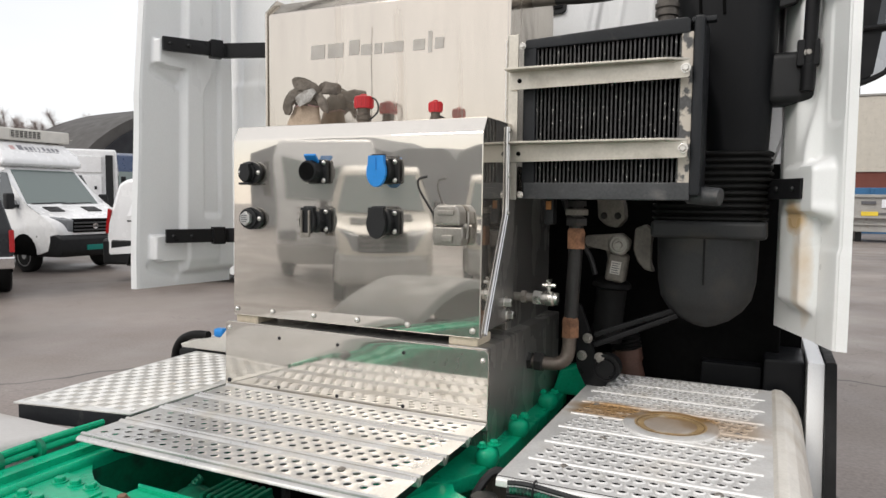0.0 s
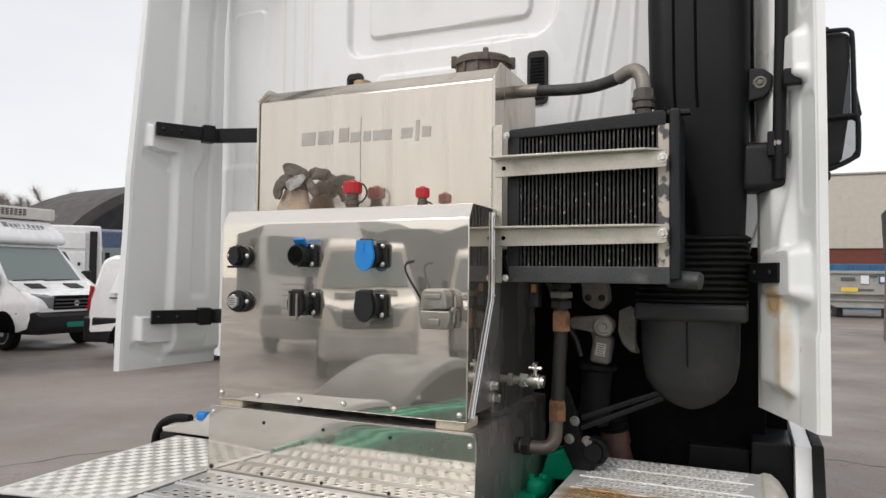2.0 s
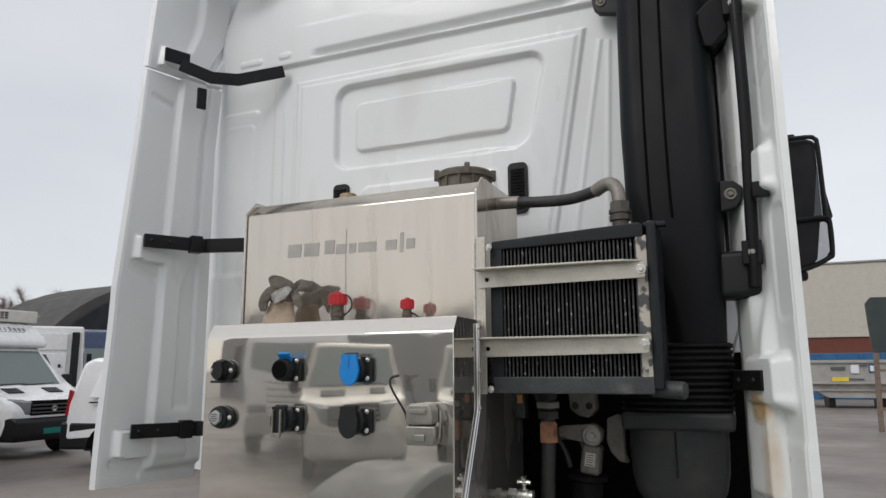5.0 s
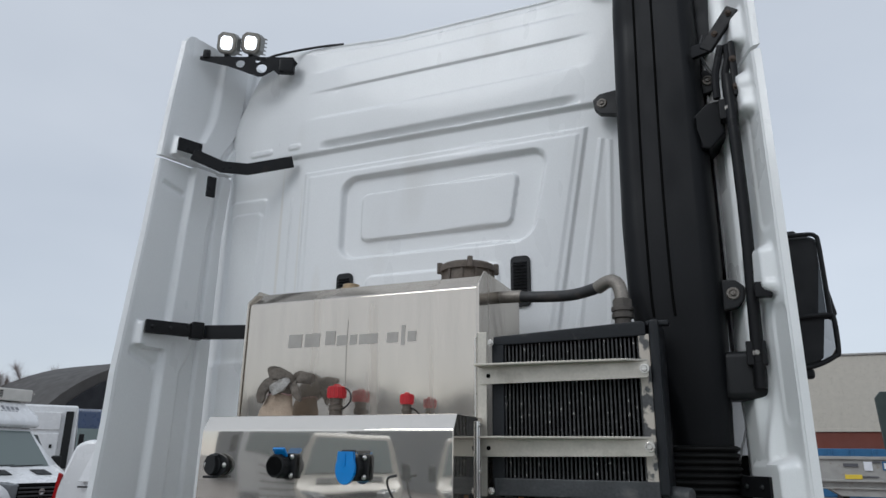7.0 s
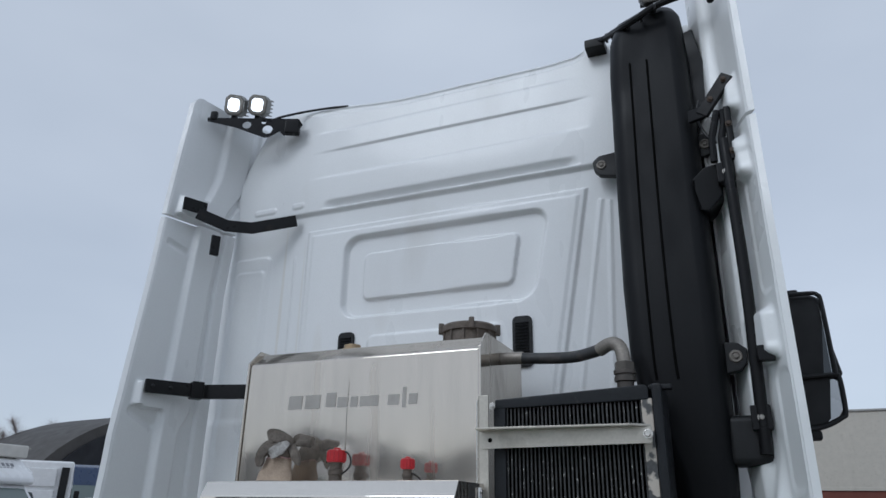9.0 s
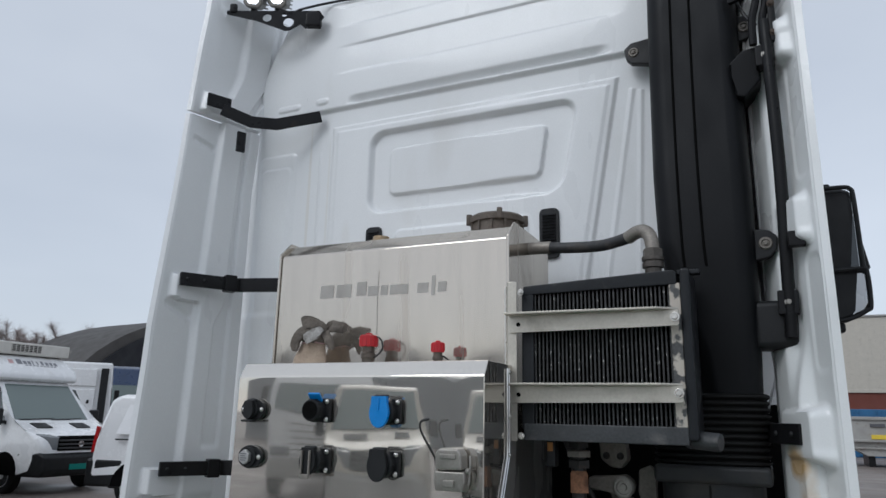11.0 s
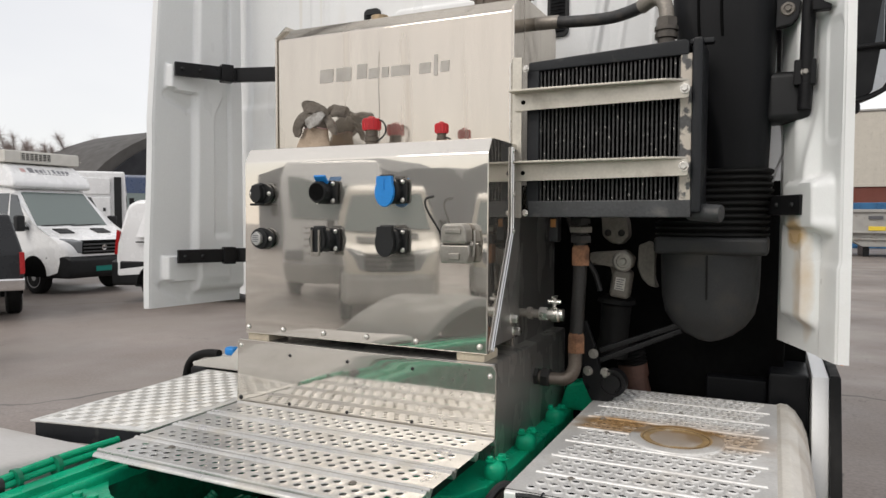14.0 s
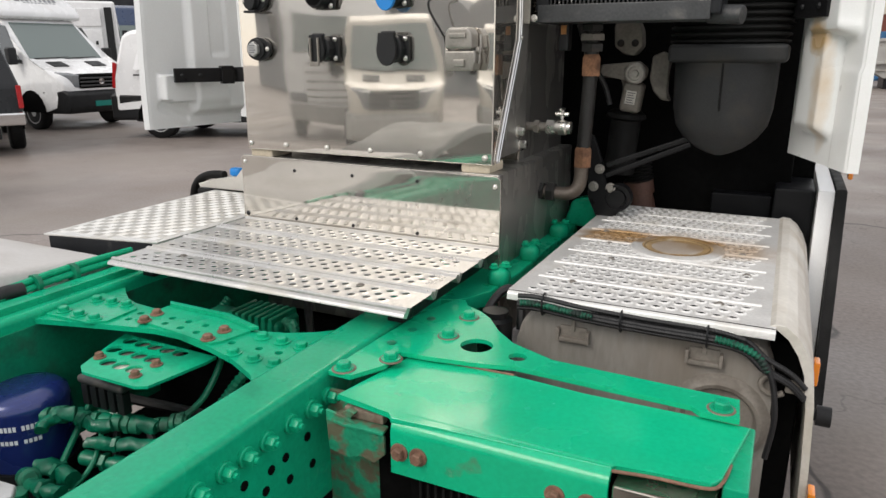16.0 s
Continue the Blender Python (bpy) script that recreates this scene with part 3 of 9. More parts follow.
def build_deflector(side):
    """Side air deflector: runs out from the cab corner; side is -1 or 1."""
    label = "white moulded side air deflector on black brackets"
    if side > 0:
        label = "white moulded side air deflector with an orange rust stain"
    df = thing("side_deflector", (side * 1.14, 0.48, 1.25), label, "air deflector", "side deflectors of the cab")
    mat = M_CAB_STAIN if side > 0 else M_CAB

    def rear(z):
        return 0.30 + 0.03 * smooth(1.25, 2.0, z) + (0.089 if side < 0 else 0.075) * max(0.0, z - 2.0)

    def relief(s, z, pockets):
        if side > 0:
            spine = smooth(0.30, 0.38, s) * smooth(0.80, 0.70, s) * smooth(1.29, 1.33, z)
            up = smooth(1.70, 1.95, z)
            spine = spine * (1 - up) + up * smooth(0.42, 0.52, s) * smooth(0.86, 0.76, s)
            h = 0.040 * spine
            for zb in pockets:
                d = rrect(s * 0.40 + 0.35 * max(0.0, zb - z - 0.02), z, 0.055, 0.26, zb - 0.055, zb + 0.085, 0.025)
                h = max(h, (0.052 if zb < 2 else 0.034) * smooth(0.014, -0.014, d))
            h += 0.005 * smooth(0.008, -0.004, rrect(s * 0.4, z, -0.1, 0.115, 1.20, 1.475, 0.02))
            h -= 0.005 * smooth(0.006, -0.004, rrect(s * 0.4, z, 0.025, 0.11, 1.80, 2.12, 0.03)) + 0.005 * smooth(0.006, -0.004, rrect(s * 0.4, z, 0.025, 0.11, 2.36, 2.84, 0.03))
            return h
        zone = max([smooth(0.062, 0.048, abs(z - zb)) for zb in pockets] + [0.0])
        start = 0.46 - 0.31 * zone
        h = 0.032 * smooth(start - 0.025, start + 0.035, s) * smooth(1.27, 1.295, z)
        c0 = 0.66 + 0.10 * smooth(2.02, 2.14, z)
        h -= 0.016 * smooth(c0, c0 + 0.03, s) * smooth(0.87, 0.84, s) * smooth(1.5, 1.53, z)
        for zb in pockets:
            d = rrect(s * 0.4, z + 0.18 * s, 0.05, 0.17, zb - 0.062, zb - 0.034, 0.012)
            h -= 0.010 * smooth(0.006, -0.006, d)
        d = rrect(s * 0.4, z, 0.20, 0.33, 1.28, 1.42, 0.02)
        h += 0.012 * smooth(0.012, -0.006, d) * smooth(1.3, 1.34, z)
        d = rrect(s * 0.4, z + 0.10 * s, 0.05, 0.17, 2.87, 2.895, 0.010)
        h -= 0.010 * smooth(0.006, -0.006, d)
        return h

    for name, z0, z1, pockets in (("lower_panel", 1.225, 2.982 if side < 0 else 2.945, (2.178, 1.385) if side < 0 else (1.62, 2.22, 2.81)), ("upper_panel", 2.998 if side < 0 else 2.960, 3.668 if side < 0 else 3.74, (3.06,))):
        bm = bmesh.new()
        us, vs = span(0, 1, 88), span(z0, z1, int((z1 - z0) / 0.009))

        def skin(s, z, out):
            r = rear(z)
            z -= 0.045 * max(0.0, 1 - s / 0.12) ** 2 * smooth(3.3, 3.64, z)
            if side < 0:
                a, b = Vector((1.228 + 0.012 * smooth(2.6, 3.1, z), r, z)), Vector((1.142, max(r + 0.355, 0.745) + 0.13 * smooth(3.02, 3.3, z), z))
            else:
                a, b = Vector((1.218, r, z)), Vector((1.075, r + 0.36 + 0.06 * smooth(3.0, 3.6, z), z))
            p = a.lerp(b, s)
            nrm = Vector((-(b.y - a.y), b.x - a.x, 0)).normalized()
            if not out:
                p += nrm * relief(s, z, pockets)
                p.y += 0.012 * smooth(0.06, 0.0, s)
            else:
                p -= nrm * 0.022
            return (p.x * side, p.y, p.z)

        inner = sheet(bm, lambda s, z: skin(s, z, False), us, vs)
        outer = sheet(bm, lambda s, z: skin(s, z, True), us[::4] if us[-1] == us[::4][-1] else us, vs)
        bmesh.ops.remove_doubles(bm, verts=bm.verts, dist=0.0001)
        n = len(outer) - 1
        k = 88 // n
        for j in range(len(vs) - 1):
            bm.faces.new((inner[0][j], inner[0][j + 1], outer[0][j + 1], outer[0][j]))
            bm.faces.new((inner[-1][j], outer[-1][j], outer[-1][j + 1], inner[-1][j + 1]))
        for i in range(n):
            for j in (0, -1):
                bm.faces.new([inner[q][j] for q in range(i * k, i * k + k + 1)] + [outer[i + 1][j], outer[i][j]])
        part(name, bm, mat, df, sharp=50)
    # brackets and hinge arms
    for zb in (2.205, 1.435) if side < 0 else (1.635,):
        bm = bmesh.new()
        a, b = Vector((side * (1.165 if side < 0 else 1.13), 0.405, zb)), Vector((side * (1.03 if side < 0 else 0.995), 0.62, zb))
        w = (b - a).normalized()
        m = Matrix.Translation((a + b) / 2) @ w.to_track_quat("X", "Z").to_matrix().to_4x4()
        half = (b - a).length / 2
        box(bm, -half, half, -0.012, 0.012, -0.028, 0.028, 0.004, m=m)
        box(bm, half - 0.07, half - 0.02, -0.03, 0.02, -0.036, 0.036, 0.004, m=m)
        arm = part("bracket", bm, M_BLACK_STEEL, df, "black painted steel bracket")
        bm = bmesh.new()
        end = Vector((side * 0.72, 0.74, zb + 0.005))
        w = (end - b).normalized()
        m = Matrix.Translation((end + b) / 2) @ w.to_track_quat("X", "Z").to_matrix().to_4x4()
        half = (end - b).length / 2 + 0.02
        if side < 0:
            box(bm, -half, half, -0.014, 0.014, -0.03, 0.03, 0.004, m=m)
        else:
            box(bm, -0.09, 0.02, -0.012, 0.012, -0.026, 0.026, 0.004, m=Matrix.Translation(b))
        part("hinge_arm", bm, M_BLACK_STEEL, arm)
        for t in (0.12, 0.4):
            bm = bmesh.new()
            roundhead(bm, a.lerp(b, t) + Vector((-side * 0.012, -0.01, 0)), (-side * 0.8, -0.5, 0), 0.008)
            part("bolt", bm, M_BLACK, arm)
    if side < 0:
        # folded plate and bent arm at the seam
        bm = bmesh.new()
        box(bm, -0.056, 0.056, -0.007, 0.007, -0.031, 0.031, 0.004, m=pose(-1.140, 0.50, 3.048, 0, 0, 66))
        bent = [Vector(p) for p in ((-1.12, 0.51, 3.01), (-1.02, 0.59, 2.966), (-0.93, 0.66, 2.968), (-0.766, 0.765, 3.022))]
        for p, q in zip(bent, bent[1:]):
            w = q - p
            m = Matrix.Translation((p + q) / 2) @ w.to_track_quat("X", "Z").to_matrix().to_4x4()
            box(bm, -w.length / 2 - 0.006, w.length / 2 + 0.006, -0.008, 0.008, -0.027, 0.027, 0.003, m=m)
        box(bm, -0.02, 0.02, -0.008, 0.008, -0.065, 0.03, 0.003, m=pose(-1.04, 0.555, 2.875, 0, 0, 62))
        part("bent_arm", bm, M_BLACK_STEEL, df, "black bent steel arm")
    return df


M_CAB_STAIN = pbr("stained_white_paint", (0.80, 0.81, 0.80), 0.36, 0.0, 0.035, 2.2, 300, 0.006, dirt=(0.62, 0.60, 0.55), dirt_at=(0.6, 1.0), coat=0.35)
add_spots(M_CAB_STAIN, [(0.0, -0.02, 0.17, 0.035, 0.06, 0.20, 0.55), (-0.03, -0.02, 0.31, 0.04, 0.07, 0.06, 0.85)], (0.55, 0.35, 0.13))
build_deflector(-1)
build_deflector(1)


# ---- hydraulic oil tank with its cap ----
def build_oil_tank():
    tk = thing("oil_tank", (-0.09, 0.47, 1.2), "tall brushed stainless hydraulic oil tank with faint etched lettering", "oil tank")
    x0, x1 = -0.535, 0.348
    bm = bmesh.new()
    prism(bm, [(0.272, 1.20), (0.272, 2.218), (0.330, 2.268), (0.66, 2.268), (0.69, 2.235), (0.69, 1.20)], "x", x0 + 0.004, x1 - 0.004, 0.006, 2)
    part("tank_body", bm, M_STEEL, tk)
    for x, label in ((x0, "welded end flange"), (x1, "welded end flange")):
        bm = bmesh.new()
        prism(bm, [(0.266, 1.20), (0.266, 2.225), (0.325, 2.28), (0.665, 2.28), (0.696, 2.245), (0.696, 1.20)], "x", x - 0.004, x + 0.004, 0.0015, 1)
        part("end_plate", bm, M_STEEL, tk, label)
    bm = bmesh.new()
    box(bm, x1 + 0.0045, x1 + 0.008, 0.272, 0.69, 1.205, 1.605, 0.001)
    part("lower_side_plate", bm, M_SIDE, tk)
    # weld seam on the front
    bm = bmesh.new()
    sweep(bm, [(-0.118 + 0.0015 * math.sin(i), 0.2705, 1.86 + i * 0.04) for i in range(8)], 0.0009, 6, 4)
    part("weld_seam", bm, M_STEEL, tk)
    # etched maker's lettering as plain bars
    for xa, xb, z0, z1 in ((-0.352, -0.298, 2.055, 2.10), (-0.285, -0.226, 2.055, 2.10), (-0.203, -0.165, 2.058, 2.105), (-0.158, -0.118, 2.055, 2.088), (-0.108, -0.082, 2.055, 2.088), (-0.073, -0.005, 2.055, 2.088), (0.03, 0.07, 2.055, 2.088), (0.082, 0.095, 2.045, 2.11), (0.105, 0.135, 2.055, 2.088)):
        bm = bmesh.new()
        prism(bm, [(xa, z0), (xb, z0), (xb + 0.002, z1), (xa + 0.002, z1)], "y", 0.2705, 0.274)
        part("etched_mark", bm, M_ETCH, tk)
    # sight plug and breather on top
    bm = bmesh.new()
    lathe(bm, (-0.19, 0.40, 2.266), (-0.19, 0.40, 2.302), [(0, 0.040), (0.35, 0.040), (0.45, 0.030), (0.8, 0.030), (0.9, 0.016)], 22)
    part("breather_plug", bm, M_BRASS, tk, "worn brass plug")
    return tk


build_oil_tank()


M_CAPIRON = pbr("brown_grey_cast_cap", (0.135, 0.112, 0.092), 0.6, 0.3, 0.2, 10, 120, 0.08, dirt=(0.08, 0.058, 0.042), dirt_at=(0.5, 0.8))


def build_filler_cap():
    cap = thing("filler_cap", (0.236, 0.47, 2.268), "grey-brown ribbed cast filler cap on top of the tank", "filler cap")
    c = Vector((0.236, 0.47, 0))
    bm = bmesh.new()
    lathe(bm, c + Vector((0, 0, 2.266)), c + Vector((0, 0, 2.347)), [(0, 0.086), (0.1, 0.090), (0.62, 0.088), (0.64, 0.097), (0.86, 0.097), (0.95, 0.091), (1, 0.05)], 40)
    part("cap_body", bm, M_CAPIRON, cap)
    for i in range(12):
        bm = bmesh.new()
        box(bm, 0.086, 0.0945, -0.004, 0.004, 2.272, 2.318, 0.0015, m=Matrix.Translation(c) @ pose(0, 0, 0, 0, 0, 30 * i + 8))
        part("rib", bm, M_CAPIRON, cap)
    for i in range(4):
        bm = bmesh.new()
        box(bm, 0.088, 0.108, -0.009, 0.009, 2.314, 2.353, 0.004, m=Matrix.Translation(c) @ pose(0, 0, 0, 0, 0, 90 * i + 25))
        part("grip_lug", bm, M_CAPIRON, cap)


build_filler_cap()


# ---- valve cover box with the sockets ----
def lean_back(bm, y, z0, z1, low, high):
    """Leans the outer face of a front sheet back, by low degrees at its foot and high degrees at its top."""
    for k in range(1, 13):
        bmesh.ops.bisect_plane(bm, geom=bm.verts[:] + bm.edges[:] + bm.faces[:], plane_co=(0, 0, z0 + (z1 - z0) * k / 13), plane_no=(0, 0, 1))
    for v in bm.verts:
        if v.co.y < y + 0.013 and v.co.z > z0:
            t = min((v.co.z - z0) / (z1 - z0), 1.0)
            v.co.y += (z1 - z0) * math.tan(radians(1.0)) * (low * t + (high - low) * t * t / 2)


def build_valve_box():
    vb = thing("control_box", (-0.04, 0.14, 1.22), "mirror-polished stainless control box with rows of electric sockets", "control box")
    x0, x1 = -0.452, 0.376
    bm = bmesh.new()
    # folded cover: front, sloping lip and flat top, side cheeks that narrow downwards
    prism(bm, [(0.0, 1.232), (0.0, 1.771), (0.033, 1.813), (0.268, 1.813), (0.268, 1.80), (0.17, 1.79), (0.17, 1.555), (0.025, 1.25), (0.02, 1.232)], "x", x0, x1, 0.004, 2)
    lean_back(bm, 0.0, 1.238, 1.765, 1.5, -0.1)
    part("front_cover", bm, M_MIRROR, vb)
    for x, s in ((x0, -1), (x1, 1)):
        bm = bmesh.new()
        sweep(bm, [(x + s * 0.004, 0.172, 1.80), (x + s * 0.004, 0.172, 1.70), (x + s * 0.004, 0.172, 1.57), (x + s * 0.004, 0.158, 1.53), (x + s * 0.004, 0.09, 1.39), (x + s * 0.004, 0.03, 1.265), (x + s * 0.004, 0.022, 1.236)], 0.0026, 6, 5)
        sweep(bm, [(x + s * 0.004, 0.186, 1.80), (x + s * 0.004, 0.186, 1.70), (x + s * 0.004, 0.186, 1.57), (x + s * 0.004, 0.170, 1.52), (x + s * 0.004, 0.102, 1.38), (x + s * 0.004, 0.042, 1.255), (x + s * 0.004, 0.036, 1.236)], 0.0026, 6, 5)
        part("edge_lip", bm, M_CHROME, vb, "bright folded edge lip")
        for p in ((0.186, 1.79), (0.186, 1.665), (0.186, 1.56)):
            bm = bmesh.new()
            roundhead(bm, (x + s * 0.006, *p), (s, 0, 0), 0.007)
            part("lip_screw", bm, M_ZINC, vb)
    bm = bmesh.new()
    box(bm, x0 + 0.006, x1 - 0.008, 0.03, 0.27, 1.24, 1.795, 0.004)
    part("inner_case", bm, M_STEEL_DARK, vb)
    for xa, xb in ((x1 - 0.008, x1 - 0.003), (x0 + 0.003, x0 + 0.006)):
        bm = bmesh.new()
        prism(bm, [(0.03, 1.245), (0.20, 1.245), (0.268, 1.25), (0.268, 1.795), (0.176, 1.795), (0.176, 1.56)], "x", xa, xb)
        part("side_plate", bm, M_SIDE, vb)
    for i, x in enumerate((-0.435, -0.30, -0.15, 0.0, 0.162, 0.355)):
        bm = bmesh.new()
        roundhead(bm, (x, -0.001, 1.252), (0, -1, 0), 0.0085)
        part("cover_screw", bm, M_ZINC, vb)
    return vb


build_valve_box()


def build_pedestal():
    pd = thing("pedestal_box", (-0.03, 0.3, 0.72), "stainless steel pedestal box bolted across the chassis rails", "pedestal")
    bm = bmesh.new()
    box(bm, -0.46, 0.398, 0.0, 0.69, 0.72, 1.21, 0.006)
    part("case", bm, M_SIDE, pd)
    bm = bmesh.new()
    prism(bm, [(-0.468, 1.012), (-0.468, 1.205), (-0.458, 1.215), (0.398, 1.208), (0.408, 1.198), (0.408, 0.84), (0.398, 0.84), (0.398, 1.012)], "y", -0.022, -0.010, 0.002)
    lean_back(bm, -0.022, 1.016, 1.2, 1.6, 1.6)
    part("front_plate", bm, M_MIRROR_SOFT, pd, "polished front plate that mirrors the deck")
    for x, z in ((-0.452, 1.195), (-0.262, 1.178), (-0.055, 1.178), (0.16, 1.178), (0.392, 1.18), (-0.262, 1.03), (-0.055, 1.03), (0.16, 1.03), (-0.452, 1.03)):
        bm = bmesh.new()
        roundhead(bm, (x, -0.022 + (z - 1.016) * 0.028, z), (0, -1, 0), 0.0055 if abs(x) < 0.3 else 0.0075)
        part("plate_screw", bm, M_BLACK if abs(z - 1.03) < 0.01 or abs(x) < 0.3 else M_ZINC, pd)
    for x, y in ((-0.40, 0.06), (0.33, 0.06), (0.27, 0.34), (0.27, 0.52), (-0.40, 0.5)):
        bm = bmesh.new()
        box(bm, x - 0.05, x + 0.036, y - 0.05, y + 0.05, 1.208, 1.236, 0.006)
        part("rubber_mount", bm, M_SEAL, pd, "yellowed rubber mount")
    return pd


M_MIRROR_SOFT = pbr("satin_polished_stainless", (0.66, 0.63, 0.58), 0.05, 1.0, 0.05, 4, 80, 0.0, wave=0.0008, rough_var=0.02, haze=0.25)
build_pedestal()


# ---- perforated decks ----
def hole_plate(bm, x0, x1, y0, y1, rows, pitch, r, z, thick, lift, edge, round_edge):
    """One pressed strip with staggered punched holes; round_edge turns its long sides down."""
    flat0, flat1 = y0 + round_edge, y1 - round_edge
    if round_edge:
        for s, a in ((-1, flat0), (1, flat1)):
            prof = [(a, z), (a + s * round_edge * 0.25, z + 0.003), (a + s * round_edge * 0.6, z + 0.0045), (a + s * round_edge * 0.9, z + 0.002), (a + s * round_edge, z - 0.004), (a + s * round_edge, z - 0.018), (a + s * (round_edge - 0.002), z - 0.018), (a, z - 0.003)]
            prism(bm, prof, "x", x0, x1)
    n = int((x1 - x0 - 2 * edge) / pitch)
    pitch = (x1 - x0 - 2 * edge) / n
    dy = (flat1 - flat0) / (rows + 0.6)
    grid = {}

    def vert(p):
        k = (round(p[0], 5), round(p[1], 5), round(p[2], 5))
        if k not in grid:
            grid[k] = bm.verts.new(k)
        return grid[k]

    def quad(*ps):
        bm.faces.new([vert(p) for p in ps])

    for a, b in ((flat0, flat0 + 0.3 * dy), (flat1 - 0.3 * dy, flat1)):
        quad((x0, a, z), (x1, a, z), (x1, b, z), (x0, b, z))
    for j in range(rows):
        ya, yb = flat0 + (j + 0.3) * dy, flat0 + (j + 1.3) * dy
        shift = (0.36 * j) * pitch
        xa = x0 + edge + shift
        cells = n - 1
        quad((x0, ya, z), (xa, ya, z), (xa, yb, z), (x0, yb, z))
        quad((xa + cells * pitch, ya, z), (x1, ya, z), (x1, yb, z), (xa + cells * pitch, yb, z))
        for i in range(cells):
            a, b = xa + i * pitch, xa + (i + 1) * pitch
            cx, cy, mx, my = (a + b) / 2, (ya + yb) / 2, (a + b) / 2, (ya + yb) / 2
            outer = [(b, my), (b, yb), (mx, yb), (a, yb), (a, my), (a, ya), (mx, ya), (b, ya)]
            rim = [(cx + 1.45 * r * math.cos(k * math.pi / 4), cy + 1.45 * r * math.sin(k * math.pi / 4), z + 0.0003) for k in range(8)]
            top = [(cx + 1.08 * r * math.cos(k * math.pi / 4), cy + 1.08 * r * math.sin(k * math.pi / 4), z + lift) for k in range(8)]
            low = [(cx + r * math.cos(k * math.pi / 4), cy + r * math.sin(k * math.pi / 4), z - thick) for k in range(8)]
            for k in range(8):
                q = (k + 1) % 8
                quad((*outer[k], z), (*outer[q], z), rim[q], rim[k])
                quad(rim[k], rim[q], top[q], top[k])
                quad(top[k], top[q], low[q], low[k])


def build_deck(name, label, x0, x1, y0, y1, planks, z, mat, rows, pitch, ridges, extra=()):
    dk = thing(name, ((x0 + x1) / 2, (y0 + y1) / 2, z - 0.05), label, "deck")
    dy = (y1 - y0) / planks
    for i in range(planks):
        bm = bmesh.new()
        gap = 0.0 if ridges else 0.0022
        hole_plate(bm, x0, x1, y0 + i * dy + gap, y0 + (i + 1) * dy - gap, rows, pitch, 0.0096 if ridges else 0.0088, z, 0.0006, 0.0032 if ridges else 0.0014, 0.035 if ridges else 0.02, 0.0 if ridges else 0.015)
        part("plank", bm, mat, dk, "", 25, False)
        if ridges and i:
            bm = bmesh.new()
            y = y0 + i * dy
            prism(bm, [(y - 0.0055, z - 0.001), (y - 0.004, z + 0.0022), (y - 0.001, z + 0.0034), (y + 0.001, z + 0.0034), (y + 0.004, z + 0.0022), (y + 0.0055, z - 0.001)], "x", x0 + 0.03, x1 - 0.03)
            part("ridge", bm, mat, dk, "", 60)
    bm = bmesh.new()
    drop = 0.020 if ridges else 0.012
    prism(bm, [(y0 + 0.001, z - 0.002), (y0 - 0.006, z - 0.004), (y0 - 0.009, z - 0.008), (y0 - 0.010, z - drop), (y0 - 0.008, z - drop), (y0 - 0.003, z - 0.008)], "x", x0, x1)
    part("front_lip", bm, mat, dk)
    for x in (x0 + 0.06, x1 - 0.06):
        bm = bmesh.new()
        box(bm, x - 0.02, x + 0.02, y0 + 0.06, y1 - 0.01, z - 0.056, z - 0.016, 0.002)
        part("bearer", bm, M_BLACK_STEEL, dk)
    for x, y in extra:
        bm = bmesh.new()
        lathe(bm, (x, y, z), (x, y, z + 0.0045), [(0, 0.010), (0.25, 0.010), (0.3, 0.007), (0.9, 0.006), (1, 0.004)], 12)
        part("deck_bolt", bm, M_GREYIRON, dk)
    return dk


build_deck("walkway_deck", "silver perforated aluminium walkway deck between the chassis rails", -0.450, 0.412, -0.545, -0.026, 4, 1.018, M_ALU, 3, 0.0385, False,
           [(-0.30, -0.445), (0.24, -0.445)])
M_RUSTFILM = pbr("rust_film", (0.40, 0.27, 0.13), 0.6, 0.1, 0.25, 16, 150, 0.05, dirt=(0.55, 0.50, 0.42), dirt_at=(0.5, 0.7))
M_GRIME = pbr("brown_grime", (0.20, 0.125, 0.05), 0.7, 0.0, 0.3, 30, 150, 0.05)
RIGHT_DECK = (0.545, 1.09, -0.31, 0.69)
add_spots(M_ALU_STAIN, [(0.02, -0.005, 0.05, 0.10, 0.11, 0.3, 0.45), (0.03, 0.085, 0.05, 0.12, 0.05, 0.3, 0.9), (-0.16, 0.09, 0.05, 0.15, 0.06, 0.3, 0.9), (-0.16, 0.025, 0.05, 0.14, 0.035, 0.3, 0.8), (0.15, 0.03, 0.05, 0.15, 0.10, 0.3, 0.5), (0.05, 0.09, 0.05, 0.30, 0.12, 0.3, 0.25)], (0.36, 0.20, 0.06))
fuel_deck = build_deck("fuel_tank_deck", "rust-stained perforated aluminium deck on top of the fuel tank", *RIGHT_DECK, 8, 1.012, M_ALU_STAIN, 3, 0.0295, True,
           [(0.66, -0.20), (0.98, -0.21), (0.62, 0.30), (0.70, 0.02), (1.02, 0.02), (0.82, 0.45), (1.0, 0.2), (0.66, 0.17)])
# added black sheet under the deck, darkens the holes like shade
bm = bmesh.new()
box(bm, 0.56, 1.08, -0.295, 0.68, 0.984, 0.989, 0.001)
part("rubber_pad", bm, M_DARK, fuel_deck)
bm = bmesh.new()
lathe(bm, (0.838, 0.185, 1.011), (0.838, 0.185, 1.0195), [(0, 0.122), (0.7, 0.119), (1, 0.112), (1, 0.090), (0.82, 0.085), (0.72, 0.078), (0.70, 0.02)], 44)
part("access_dish", bm, M_ALU_STAIN, fuel_deck, "round stained dish pressed into the deck")
